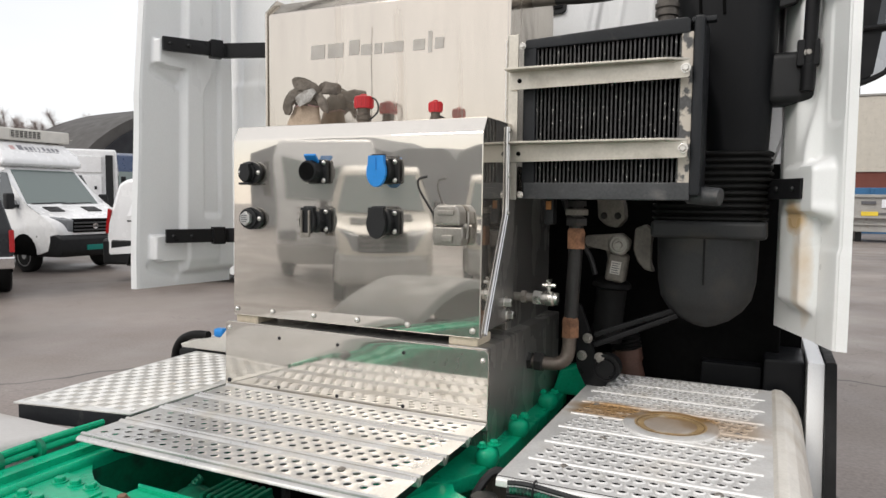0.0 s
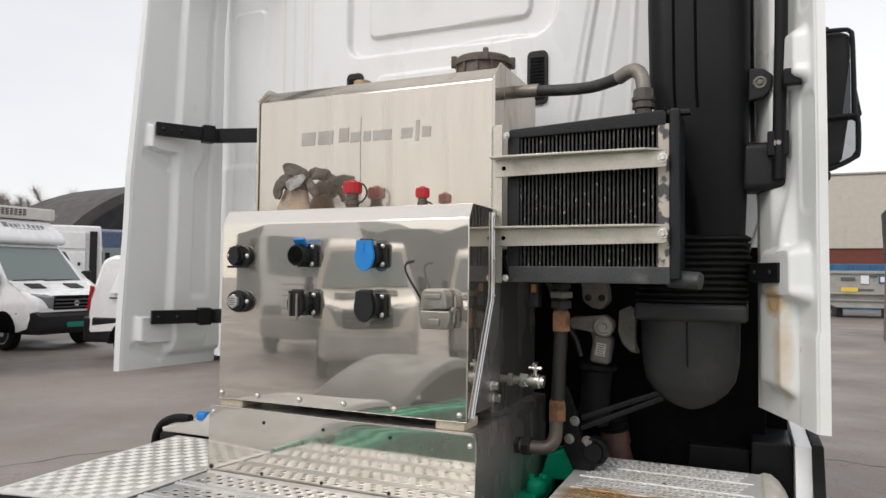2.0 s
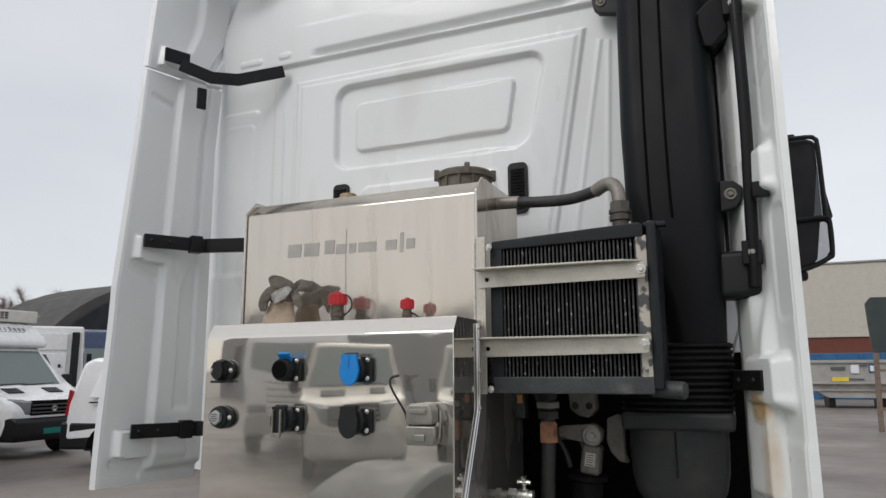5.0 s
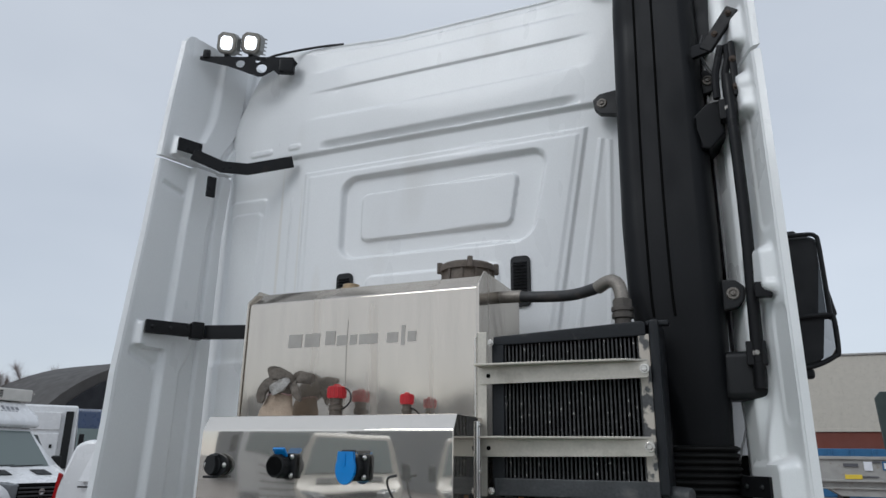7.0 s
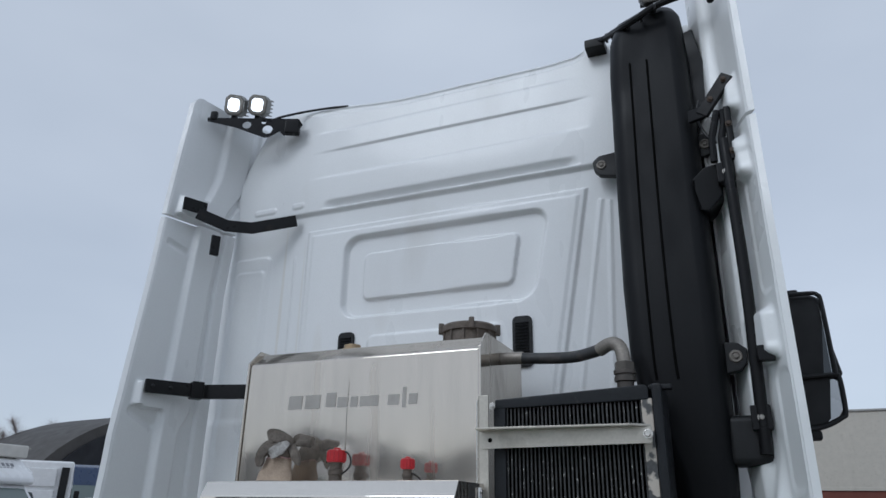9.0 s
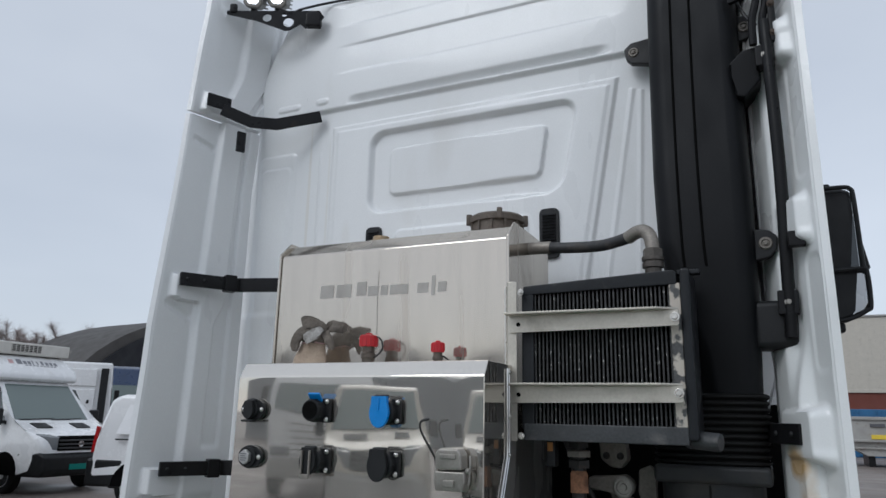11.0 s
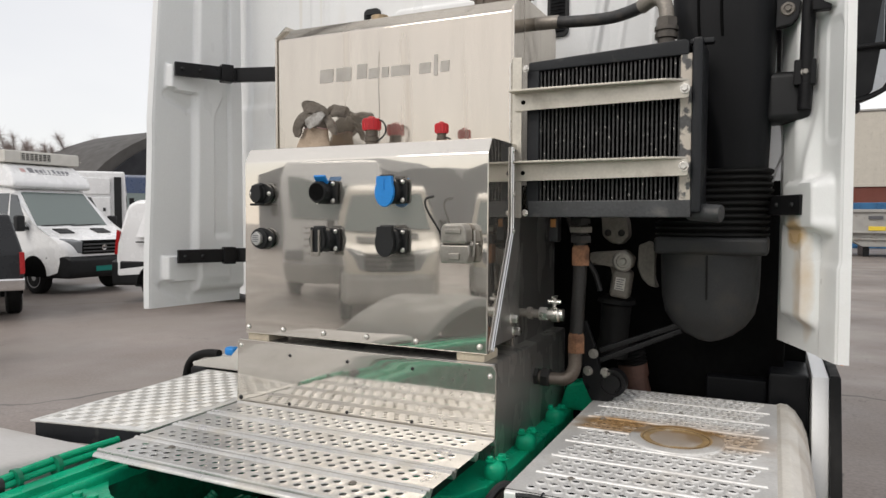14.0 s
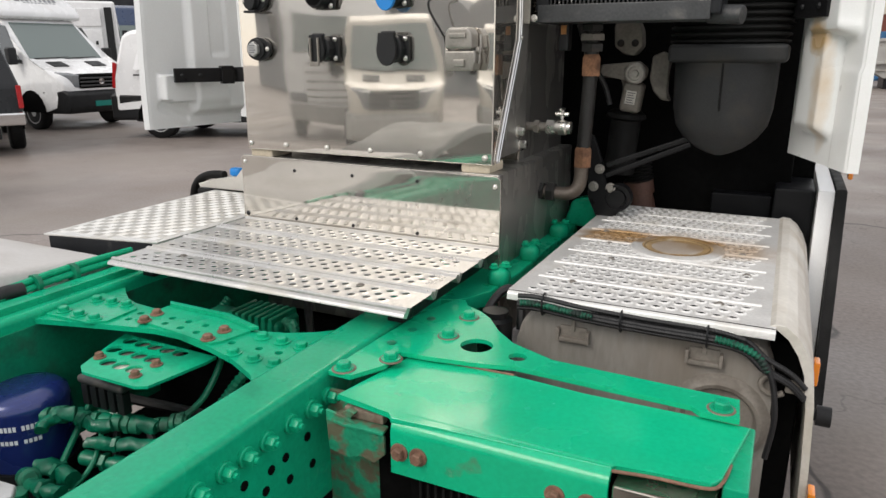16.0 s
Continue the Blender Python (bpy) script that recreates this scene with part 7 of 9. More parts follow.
def build_hood_connector():
    hc = thing("cable_connector", (0.30, 0.0, 1.56), "grey die-cast cable connector with a raised locking lever", "connector")
    bm = bmesh.new()
    prism(bm, [(0.250, 1.512), (0.345, 1.512), (0.352, 1.535), (0.350, 1.562), (0.248, 1.562), (0.245, 1.535)], "y", -0.055, 0.0, 0.006, 3)
    part("housing", bm, M_CAST, hc)
    bm = bmesh.new()
    prism(bm, [(0.252, 1.565), (0.345, 1.565), (0.343, 1.605), (0.330, 1.618), (0.266, 1.618), (0.254, 1.606)], "y", -0.065, -0.006, 0.007, 3)
    hood = part("hinged_cover", bm, M_CAST, hc)
    bm = bmesh.new()
    box(bm, 0.272, 0.326, -0.071, -0.064, 1.592, 1.604, 0.002)
    part("cover_rib", bm, M_CAST, hood)
    bm = bmesh.new()
    box(bm, 0.280, 0.318, -0.062, -0.054, 1.522, 1.540, 0.003)
    part("cast_boss", bm, M_CAST, hc)
    for x in (0.2475, 0.352):
        bm = bmesh.new()
        cyl(bm, (x - 0.006, -0.03, 1.562), (x + 0.006, -0.03, 1.562), 0.009, n=12)
        part("pivot", bm, M_CAST, hc)
    bm = bmesh.new()
    sweep(bm, [(0.243, -0.030, 1.545), (0.243, -0.036, 1.585), (0.236, -0.046, 1.605), (0.210, -0.06, 1.645), (0.200, -0.066, 1.668), (0.205, -0.068, 1.684), (0.232, -0.066, 1.690)], 0.0035, 8)
    part("lever", bm, M_PIPE, hc, "bent locking lever")
    bm = bmesh.new()
    sweep(bm, [(0.355, -0.02, 1.60), (0.358, -0.026, 1.57), (0.354, -0.03, 1.53)], 0.004, 8)
    part("catch", bm, M_CAST, hc)
    hc.matrix_world = pose(0.300, 0, 1.525) @ Matrix.Diagonal((0.82, 0.8, 1.0, 1.0))


build_hood_connector()


# ---- couplings and gloves on top of the box ----
M_OILYBRASS = pbr("oily_brown_steel", (0.13, 0.11, 0.09), 0.45, 0.6, 0.25, 26, 150, 0.05, dirt=(0.05, 0.04, 0.03), dirt_at=(0.5, 0.75), stretch=(1, 1, 3))


def build_coupling(x, y, w, h, ring):
    z0 = 1.874 if ring else 1.851
    cp = thing("hydraulic_coupling", (x, y, 1.813), "hydraulic coupling with a red dust cap on a leash", "coupling", "couplings on the control box")
    bm = bmesh.new()
    lathe(bm, (x, y, 1.812), (x, y, z0 + 0.004), [(0, w * 0.72), (0.35, w * 0.72), (0.4, w * 0.82), (0.6, w * 0.82), (0.65, w * 0.7), (1, w * 0.7)], 20)
    part("nipple", bm, M_OILYBRASS, cp)
    bm = bmesh.new()
    lathe(bm, (x, y, z0), (x, y, z0 + h), [(0, w * 0.96), (0.06, w), (0.8, w), (0.84, w * 0.9), (0.86, w * 0.4), (0.97, w * 0.4), (1, w * 0.25)], 22)
    cap = part("dust_cap", bm, M_RED, cp, "red plastic dust cap")
    for i in range(14):
        bm = bmesh.new()
        a = 2 * math.pi * i / 14
        c = Vector((x + w * math.cos(a), y + w * math.sin(a), 0))
        cyl(bm, c + Vector((0, 0, z0 + 0.004)), c + Vector((0, 0, z0 + h * 0.72)), 0.0022, n=6)
        part("grip_rib", bm, M_RED, cap)
    bm = bmesh.new()
    sweep(bm, [(x - w * 0.2, y, 1.838), (x + w, y - 0.006, 1.842), (x + w * 1.7, y, 1.862), (x + w * 1.75, y, 1.885), (x + w * 1.2, y, 1.904), (x, y, 1.906)] if ring else [(x - w * 0.5, y - 0.01, 1.835), (x + w * 0.9, y, 1.838), (x + w * 1.2, y + 0.03, 1.828), (x + w * 1.0, y + 0.06, 1.818)], 0.0028, 6)
    part("leash", bm, M_PIPE, cp)


build_coupling(-0.099, 0.195, 0.0285, 0.044, True)
build_coupling(0.151, 0.187, 0.0195, 0.036, False)


def build_glove(x, y, z, turn, label, seed):
    """A crumpled work glove: a gathered cuff, a slumped palm and flat folded fingers."""
    gl = thing("work_glove", (x, y, z), label, "glove", "gloves on the control box")
    m = pose(x, y, z, 0, 0, turn)

    def crumple(bm, amp, size=38):
        for v in bm.verts:
            v.co += noise.noise_vector(v.co * size + Vector((seed, 0, 0))) * amp + noise.noise_vector(v.co * size * 2.3) * amp * 0.4
        return bm

    def tube(rows, n):
        return [[m @ Vector((a * math.cos(q) + dx, b * math.sin(q) + dy, zz)) for q in (2 * math.pi * i / n for i in range(n))] for zz, a, b, dx, dy in rows]

    bm = bmesh.new()
    rings(bm, tube(((0.0, 0.060, 0.028, -0.008, 0.0), (0.03, 0.058, 0.028, -0.004, 0.0), (0.055, 0.050, 0.026, 0.0, 0.0), (0.078, 0.042, 0.023, 0.004, 0.0), (0.084, 0.036, 0.019, 0.005, 0.0)), 30))
    cuff = part("cuff", crumple(bm, 0.006, 30), M_CUFF, gl, "worn canvas cuff")
    bm = bmesh.new()
    sweep(bm, [m @ Vector((0.005 + 0.044 * math.cos(q), 0.024 * math.sin(q), 0.078 + 0.003 * math.sin(3 * q))) for q in (2 * math.pi * k / 16 for k in range(17))], 0.0022, 6, 3)
    part("piping", bm, M_RED_FADE, cuff, "faded red seam")
    bm = bmesh.new()
    rings(bm, tube(((0.074, 0.040, 0.022, 0.006, 0.0), (0.092, 0.045, 0.028, 0.008, -0.004), (0.112, 0.046, 0.028, 0.012, -0.006), (0.128, 0.038, 0.022, 0.016, -0.006), (0.138, 0.020, 0.010, 0.016, -0.006)), 30))
    part("palm", crumple(bm, 0.006, 30), M_LEATHER, gl)

    def flap(name, path, mat, y, label=""):
        """A flat folded finger: oval sections along a bent line, each (x, z, half width)."""
        bm = bmesh.new()
        pts = smooth_path([(px, y - 0.010 * math.sin(2.6 * k / (len(path) - 1)), pz) for k, (px, pz, w) in enumerate(path)], 7)
        loops = []
        for k, p in enumerate(pts):
            f = k / (len(pts) - 1) * (len(path) - 1)
            a = min(int(f), len(path) - 2)
            w = path[a][2] + (path[a + 1][2] - path[a][2]) * (f - a)
            tang = (Vector(pts[min(k + 1, len(pts) - 1)]) - Vector(pts[max(k - 1, 0)])).normalized()
            across = Vector((-tang.z, 0, tang.x)).normalized()
            end = min(1.0, 0.45 + 3.2 * min(k, len(pts) - 1 - k) / len(pts))
            loops.append([m @ (Vector(p) + across * w * end ** 0.5 * math.cos(q) + Vector((0, 0.010 * end * math.sin(q) - 0.004 * math.cos(2 * q), 0))) for q in (2 * math.pi * c / 18 for c in range(18))])
        rings(bm, loops)
        ob = part(name, crumple(bm, 0.0055, 40), mat, gl, label)
        seam = bmesh.new()
        sweep(seam, [lp[9] for lp in loops[2:-2]], 0.0011, 5, 2)
        part("stitched_seam", seam, M_HEM, ob)

    flap("finger", [(0.055, 0.118, 0.016), (0.020, 0.138, 0.019), (-0.012, 0.146, 0.020), (-0.034, 0.142, 0.017)], M_LEATHER, -0.016)
    flap("finger", [(0.002, 0.122, 0.016), (-0.026, 0.108, 0.018), (-0.043, 0.082, 0.017), (-0.047, 0.050, 0.012)], M_LEATHER, -0.022)
    flap("thumb", [(0.048, 0.122, 0.014), (0.028, 0.106, 0.019), (0.004, 0.088, 0.018), (-0.010, 0.080, 0.012)], M_LEATHER_PALE, -0.030, "paler worn thumb folded over the palm")
    flap("finger", [(0.050, 0.130, 0.015), (0.075, 0.132, 0.020), (0.105, 0.130, 0.020), (0.130, 0.124, 0.016)], M_LEATHER, -0.006)
    flap("finger", [(0.050, 0.118, 0.014), (0.062, 0.098, 0.015), (0.074, 0.078, 0.013), (0.088, 0.058, 0.009)], M_LEATHER, -0.012)
    return gl


build_glove(-0.318, 0.195, 1.813, 8, "crumpled dirty leather work glove set upright on its cuff", 3)
bm = bmesh.new()
prism(bm, [(-0.38, 0.10), (-0.255, 0.09), (-0.245, 0.12), (-0.37, 0.13)], "z", 1.812, 1.817, 0.001)
solo("cloth_scrap", bm, M_LEATHER, (-0.31, 0.11, 1.813), "small scrap of dirty cloth under the glove", "cloth")


# ---- checkered side step, fender and small things on the far side ----
def build_side_step():
    st = thing("tread_plate_step", (-0.69, -0.1, 0.96), "aluminium tread plate step on a dark frame", "step plate")
    outline = [(-0.875, -0.43), (-0.488, -0.36), (-0.474, 0.30), (-0.905, 0.30)]
    bm = bmesh.new()
    prism(bm, outline, "z", 1.006, 1.011, 0.001)
    part("plate", bm, M_CHECKER, st)
    bm = bmesh.new()
    d = 0.031
    for i in range(-2, 19):
        for j in range(-2, 30):
            for k in range(5):
                off = (k - 2) * 0.0058
                along = (i + j) % 2
                cx, cy = -0.90 + i * d + (0 if along else off), -0.43 + j * d + (off if along else 0)
                edge_y = -0.43 + (cx + 0.875) * 0.07 / 0.387
                if not (-0.862 - 0.04 * (cy + 0.43) < cx < -0.50 and edge_y + 0.022 < cy < 0.285):
                    continue
                u, v = (Vector((1, 0, 0)), Vector((0, 1, 0))) if along else (Vector((0, 1, 0)), Vector((1, 0, 0)))
                c = Vector((cx, cy, 1.0108))
                base = [bm.verts.new(c + u * a + v * b) for a, b in ((-0.0145, 0), (-0.011, -0.0018), (0.011, -0.0018), (0.0145, 0), (0.011, 0.0018), (-0.011, 0.0018))]
                top = [bm.verts.new(c + u * a + v * b + Vector((0, 0, 0.0017))) for a, b in ((-0.0105, 0), (0.0105, 0))]
                for f in ((0, 1, 6), (1, 2, 7, 6), (2, 3, 7), (3, 4, 7), (4, 5, 6, 7), (5, 0, 6)):
                    bm.faces.new([(base + top)[q] for q in f])
    lugs = part("tread_pattern", bm, M_CHECKER, st, "", 15)
    lugs["kind"] = "stuff"
    bm = bmesh.new()
    prism(bm, [(-0.862, -0.425), (-0.492, -0.357), (-0.484, 0.29), (-0.885, 0.29)], "z", 0.955, 1.004, 0.003)
    part("frame", bm, M_COOLER, st)
    bm = bmesh.new()
    box(bm, -0.60, -0.44, -0.36, 0.2, 0.88, 0.95, 0.004)
    part("bracket", bm, M_BLACK_STEEL, st)


build_side_step()


def build_fender(side):
    label = "dusty light-grey plastic rear mudguard" if side < 0 else "black plastic rear mudguard beside the chassis"
    fd = thing("mudguard", (side * 0.85, -1.4, 0.5), label, "mudguard", "rear mudguards")
    x0, x1 = (-1.13, -0.535) if side < 0 else (0.56, 1.16)
    cy = -2.2 if side < 0 else -2.65
    arch = [(-1.36, 0.72), (-1.39, 0.92), (-1.50, 1.05), (-1.75, 1.15), (-2.15, 1.20), (-2.55, 1.15), (-2.85, 1.0), (-3.0, 0.75), (-3.02, 0.5)]
    flat = [(-0.40, 0.55), (-0.405, 0.80), (-0.42, 0.93), (-0.455, 0.98), (-0.53, 1.002), (-0.80, 1.035), (-1.05, 1.06), (-1.22, 1.065), (-1.30, 1.05), (-1.33, 0.98), (-1.335, 0.7)]
    drop = 0.0 if side < 0 else -0.22
    back = 0.0 if side < 0 else -0.45
    across = [(x0, -0.05), (x0 + 0.004, -0.012), (x0 + 0.03, 0.0), (x1 - 0.03, 0.0), (x1 - 0.004, -0.012), (x1, -0.05), (x1 - 0.008, -0.05), (x1 - 0.03, -0.012), (x0 + 0.03, -0.012), (x0 + 0.008, -0.05)]
    for name, line in (("front_cover", flat), ("guard", arch)):
        if side > 0 and name == "front_cover":
            continue
        side_line = smooth_path([(0, y + back, z + drop) for y, z in line], 5)
        bm = bmesh.new()
        loops = []
        for i, p in enumerate(side_line):
            w = (side_line[min(i + 1, len(side_line) - 1)] - side_line[max(i - 1, 0)]).normalized()
            up = Vector((0, w.z, -w.y))
            loops.append([Vector((x, p.y, p.z)) + up * h for x, h in across])
        rings(bm, loops)
        part(name, bm, M_FENDER if name == "front_cover" else M_GUARD, fd, "", 60)
    bm = bmesh.new()
    w = 0.47
    lathe(bm, (x0 + 0.04, cy, 0.47), (x1 - 0.04, cy, 0.47), [(0, 0.3), (0.02, 0.44), (0.1, w), (0.9, w), (0.98, 0.44), (1, 0.3)], 32)
    part("tyre", bm, M_RUBBER, fd)


M_FENDER = pbr("dusty_grey_plastic", (0.50, 0.485, 0.47), 0.6, 0.0, 0.06, 2, 90, 0.02, dirt=(0.38, 0.35, 0.31), dirt_at=(0.5, 0.9))
M_GUARD = pbr("dull_black_plastic", (0.16, 0.16, 0.155), 0.6, 0.0, 0.1, 3, 90, 0.02, dirt=(0.24, 0.22, 0.19), dirt_at=(0.5, 0.9))
build_fender(-1)
build_fender(1)


def build_far_side_bits():
    bt = thing("battery_cover", (-0.95, 0.45, 0.9), "light-grey plastic cover with a blue tab beyond the step", "cover")
    bm = bmesh.new()
    prism(bm, [(-1.05, 1.015), (-0.95, 1.04), (-0.84, 1.05), (-0.79, 1.115), (-0.70, 1.125), (-0.70, 1.0), (-1.04, 1.0)], "y", 0.36, 0.56, 0.006)
    part("lid", bm, M_CREAMWHITE, bt)
    bm = bmesh.new()
    box(bm, -0.90, -0.85, 0.38, 0.42, 1.05, 1.085, 0.012, 3)
    part("tab", bm, M_BLUE, bt)
    bm = bmesh.new()
    box(bm, -1.08, -0.45, 0.38, 0.60, 0.6, 0.99, 0.01)
    part("case", bm, M_BLACK, bt)
    ar = thing("front_mudguard_edge", (-1.15, 0.4, 0.7), "curved black rubber mudguard edge", "mudguard")
    bm = bmesh.new()
    sweep(bm, [(-1.15, 0.42, 0.75), (-1.13, 0.41, 0.93), (-1.09, 0.40, 1.01), (-1.02, 0.40, 1.045), (-0.94, 0.40, 1.05)], 0.017, 10)
    part("edge", bm, M_RUBBER, ar)
    cb = thing("rail_cables", (-0.53, -0.9, 0.97), "green oversprayed cables along the far rail", "cables")
    for k, (dx, dz, end) in enumerate(((0, 0, -2.6), (-0.018, 0.002, -2.6), (-0.008, 0.016, -2.6))):
        bm = bmesh.new()
        sweep(bm, [(-0.515 + dx, -0.42, 0.985 + dz), (-0.520 + dx, -0.54, 0.986 + dz), (-0.522 + dx, -0.66, 0.984 + dz), (-0.518 + dx, -0.80, 0.978 + dz), (-0.525 + dx, -1.2, 0.965 + dz), (-0.53 + dx, end, 0.95 + dz)], 0.0085, 8)
        part("cable", bm, M_GREEN if k != 1 else M_GREEN_SHADE_DIRT, cb)
    bm = bmesh.new()
    sweep(bm, [(-0.522, -0.735, 0.984), (-0.528, -0.80, 0.985), (-0.54, -1.0, 0.975), (-0.54, -2.6, 0.955)], 0.019, 10)
    part("sleeve", bm, M_CABLE, cb)
    for y in (-0.60, -0.70):
        bm = bmesh.new()
        lathe(bm, (-0.524, y - 0.006, 0.988), (-0.524, y + 0.006, 0.988), [(0, 0.024), (1, 0.024)], 10)
        part("tie", bm, M_GREEN_SHADE_DIRT, cb)


build_far_side_bits()


# ---- pipes, valve and suspension beside the control box ----
M_ELBOWBROWN = pbr("oily_brown_elbow", (0.13, 0.108, 0.09), 0.42, 0.5, 0.2, 12, 150, 0.05)


def build_suction_pipe():
    pp = thing("suction_pipe", (0.5, 0.38, 1.15), "oily steel suction pipe with rusty brass unions", "pipe")
    bm = bmesh.new()
    sweep(bm, [(0.528, 0.38, 1.61), (0.528, 0.38, 1.54), (0.528, 0.38, 1.44), (0.524, 0.38, 1.35), (0.518, 0.38, 1.23)], 0.021, 14)
    part("pipe", bm, M_PIPE, pp)
    for z0, z1, mat, r in ((1.447, 1.515, M_RUST, 0.029), (1.178, 1.246, M_RUST, 0.028), (1.52, 1.548, M_PIPE, 0.034), (1.552, 1.574, M_GREYIRON, 0.038), (1.578, 1.60, M_PIPE, 0.032)):
        bm = bmesh.new()
        x = 0.529 if z0 > 1.4 else 0.518
        hexbolt(bm, (x, 0.38, z0), (0, 0, 1), r, z1 - z0, False)
        part("union", bm, mat, pp)
    bm = bmesh.new()
    sweep(bm, [(0.515, 0.38, 1.20), (0.515, 0.378, 1.147), (0.506, 0.372, 1.117), (0.483, 0.365, 1.102), (0.44, 0.355, 1.102), (0.40, 0.35, 1.105)], 0.021, 14)
    part("elbow", bm, M_ELBOWBROWN, pp)
    for x0, x1, r in ((0.418, 0.446, 0.031), (0.396, 0.412, 0.028)):
        bm = bmesh.new()
        hexbolt(bm, (x0, 0.352, 1.105), (1, 0, 0), r, x1 - x0, False)
        part("union", bm, M_PIPE, pp)
    vl = thing("ball_valve", (0.45, 0.3, 1.37), "bright brass-and-chrome ball valve on the box side", "valve")
    bm = bmesh.new()
    hexbolt(bm, (0.425, 0.30, 1.309), (1, 0, 0), 0.022, 0.03, False)
    lathe(bm, (0.45, 0.30, 1.309), (0.50, 0.30, 1.309), [(0, 0.018), (0.2, 0.022), (0.7, 0.022), (0.8, 0.018), (1, 0.018)], 16)
    part("valve_body", bm, M_ZINC, vl)
    bm = bmesh.new()
    cyl(bm, (0.36, 0.30, 1.309), (0.428, 0.30, 1.309), 0.013, n=12)
    hexbolt(bm, (0.388, 0.30, 1.309), (1, 0, 0), 0.02, 0.018, False)
    part("nipple", bm, M_ELBOW, vl)
    bm = bmesh.new()
    cyl(bm, (0.472, 0.30, 1.327), (0.472, 0.30, 1.359), 0.006, n=10)
    cyl(bm, (0.452, 0.30, 1.347), (0.492, 0.30, 1.347), 0.0065, n=8)
    cyl(bm, (0.472, 0.282, 1.361), (0.472, 0.318, 1.361), 0.005, n=8)
    part("tap_handle", bm, M_ZINC, vl)
    for x, y, z in ((0.370, 0.20, 1.303), (0.370, 0.222, 1.264)):
        bm = bmesh.new()
        hexbolt(bm, (x, y, z), (1, 0, 0), 0.013, 0.022)
        solo("plug_bolt", bm, M_ZINC, (x, y, z), "bright zinc plug bolt on the box side", "bolt", "plug bolts")


build_suction_pipe()


def build_suspension():
    sp = thing("cab_suspension", (0.62, 0.68, 1.1), "grimy cast cab suspension linkage behind the box", "suspension")
    y = 0.66
    bm = bmesh.new()
    prism(bm, [(0.53, 1.70), (0.535, 1.63), (0.565, 1.605), (0.60, 1.60), (0.625, 1.63), (0.62, 1.68), (0.60, 1.72)], "y", y - 0.02, y + 0.04, 0.008, 2)
    part("top_bracket", bm, M_GREYIRON, sp)
    for x in (0.555, 0.60):
        bm = bmesh.new()
        roundhead(bm, (x, y - 0.02, 1.64), (0, -1, 0), 0.012)
        part("bracket_bolt", bm, M_PIPE, sp)
    bm = bmesh.new()
    prism(bm, [(0.50, 1.532), (0.58, 1.535), (0.60, 1.515), (0.64, 1.525), (0.648, 1.56), (0.62, 1.585), (0.58, 1.58), (0.50, 1.574)], "y", y - 0.05, y + 0.0, 0.008, 2)
    part("lever_arm", bm, M_GREYIRON, sp)
    bm = bmesh.new()
    lathe(bm, (0.613, y - 0.05, 1.547), (0.613, y - 0.062, 1.547), [(0, 0.034), (0.6, 0.034), (1, 0.028), (1, 0.022), (0.4, 0.02), (0.4, 0.012), (1, 0.010)], 24)
    part("pivot", bm, M_ZINCDULL, sp)
    bm = bmesh.new()
    prism(bm, [(0.655, 1.60), (0.69, 1.615), (0.715, 1.59), (0.70, 1.55), (0.70, 1.50), (0.72, 1.46), (0.69, 1.465), (0.665, 1.49), (0.65, 1.53)], "y", y - 0.01, y + 0.03, 0.006, 2)
    part("hook", bm, M_GREYIRON, sp)
    bm = bmesh.new()
    prism(bm, [(0.56, 1.53), (0.575, 1.50), (0.565, 1.47), (0.585, 1.475), (0.60, 1.52)], "y", y - 0.02, y + 0.01, 0.004)
    part("claw", bm, M_GREYIRON, sp)
    m = pose(0.605, y - 0.03, 1.47, 0, 8, 0)
    bm = bmesh.new()
    box(bm, -0.032, 0.032, -0.03, 0.03, -0.045, 0.05, 0.012, 3, m=m)
    cylm = part("damper_head", bm, M_GREYIRON, sp)
    bm = bmesh.new()
    box(bm, -0.016, 0.016, -0.0325, -0.0305, -0.018, 0.024, 0.0, m=m)
    sticker = part("sticker", bm, M_CREAMWHITE, cylm)
    for k in range(5):
        bm = bmesh.new()
        box(bm, -0.012, 0.012 - 0.004 * (k % 2), -0.0332, -0.0323, 0.016 - k * 0.0075, 0.0185 - k * 0.0075, 0.0, m=m)
        part("print_bar", bm, M_INK, cylm)
    bm = bmesh.new()
    lathe(bm, (0.585, y, 1.43), (0.57, y, 1.22), [(0, 0.045), (0.06, 0.062), (0.12, 0.065), (0.16, 0.05), (0.7, 0.048), (0.85, 0.055), (1, 0.05)], 22)
    part("damper_boot", bm, M_RUBBER, sp)
    bm = bmesh.new()
    prism(bm, [(0.505, 1.36), (0.52, 1.36), (0.55, 1.28), (0.565, 1.19), (0.60, 1.17), (0.62, 1.135), (0.60, 1.10), (0.54, 1.10), (0.51, 1.16)], "y", 0.495, 0.515, 0.004)
    part("bearer_plate", bm, M_BLACK_STEEL, sp)
    for x, z in ((0.545, 1.255), (0.528, 1.198), (0.583, 1.197)):
        bm = bmesh.new()
        hexbolt(bm, (x, 0.495, z), (0, -1, 0), 0.011, 0.012)
        part("plate_bolt", bm, M_ZINCDULL, sp)
    bm = bmesh.new()
    lathe(bm, (0.605, 0.49, 1.165), (0.605, 0.53, 1.165), [(0.0, 0.016), (0.0, 0.026), (0.25, 0.028), (0.25, 0.034), (0.0, 0.036), (0.0, 0.044), (1, 0.044)], 24)
    part("bush_ring", bm, M_BLACK_STEEL, sp)
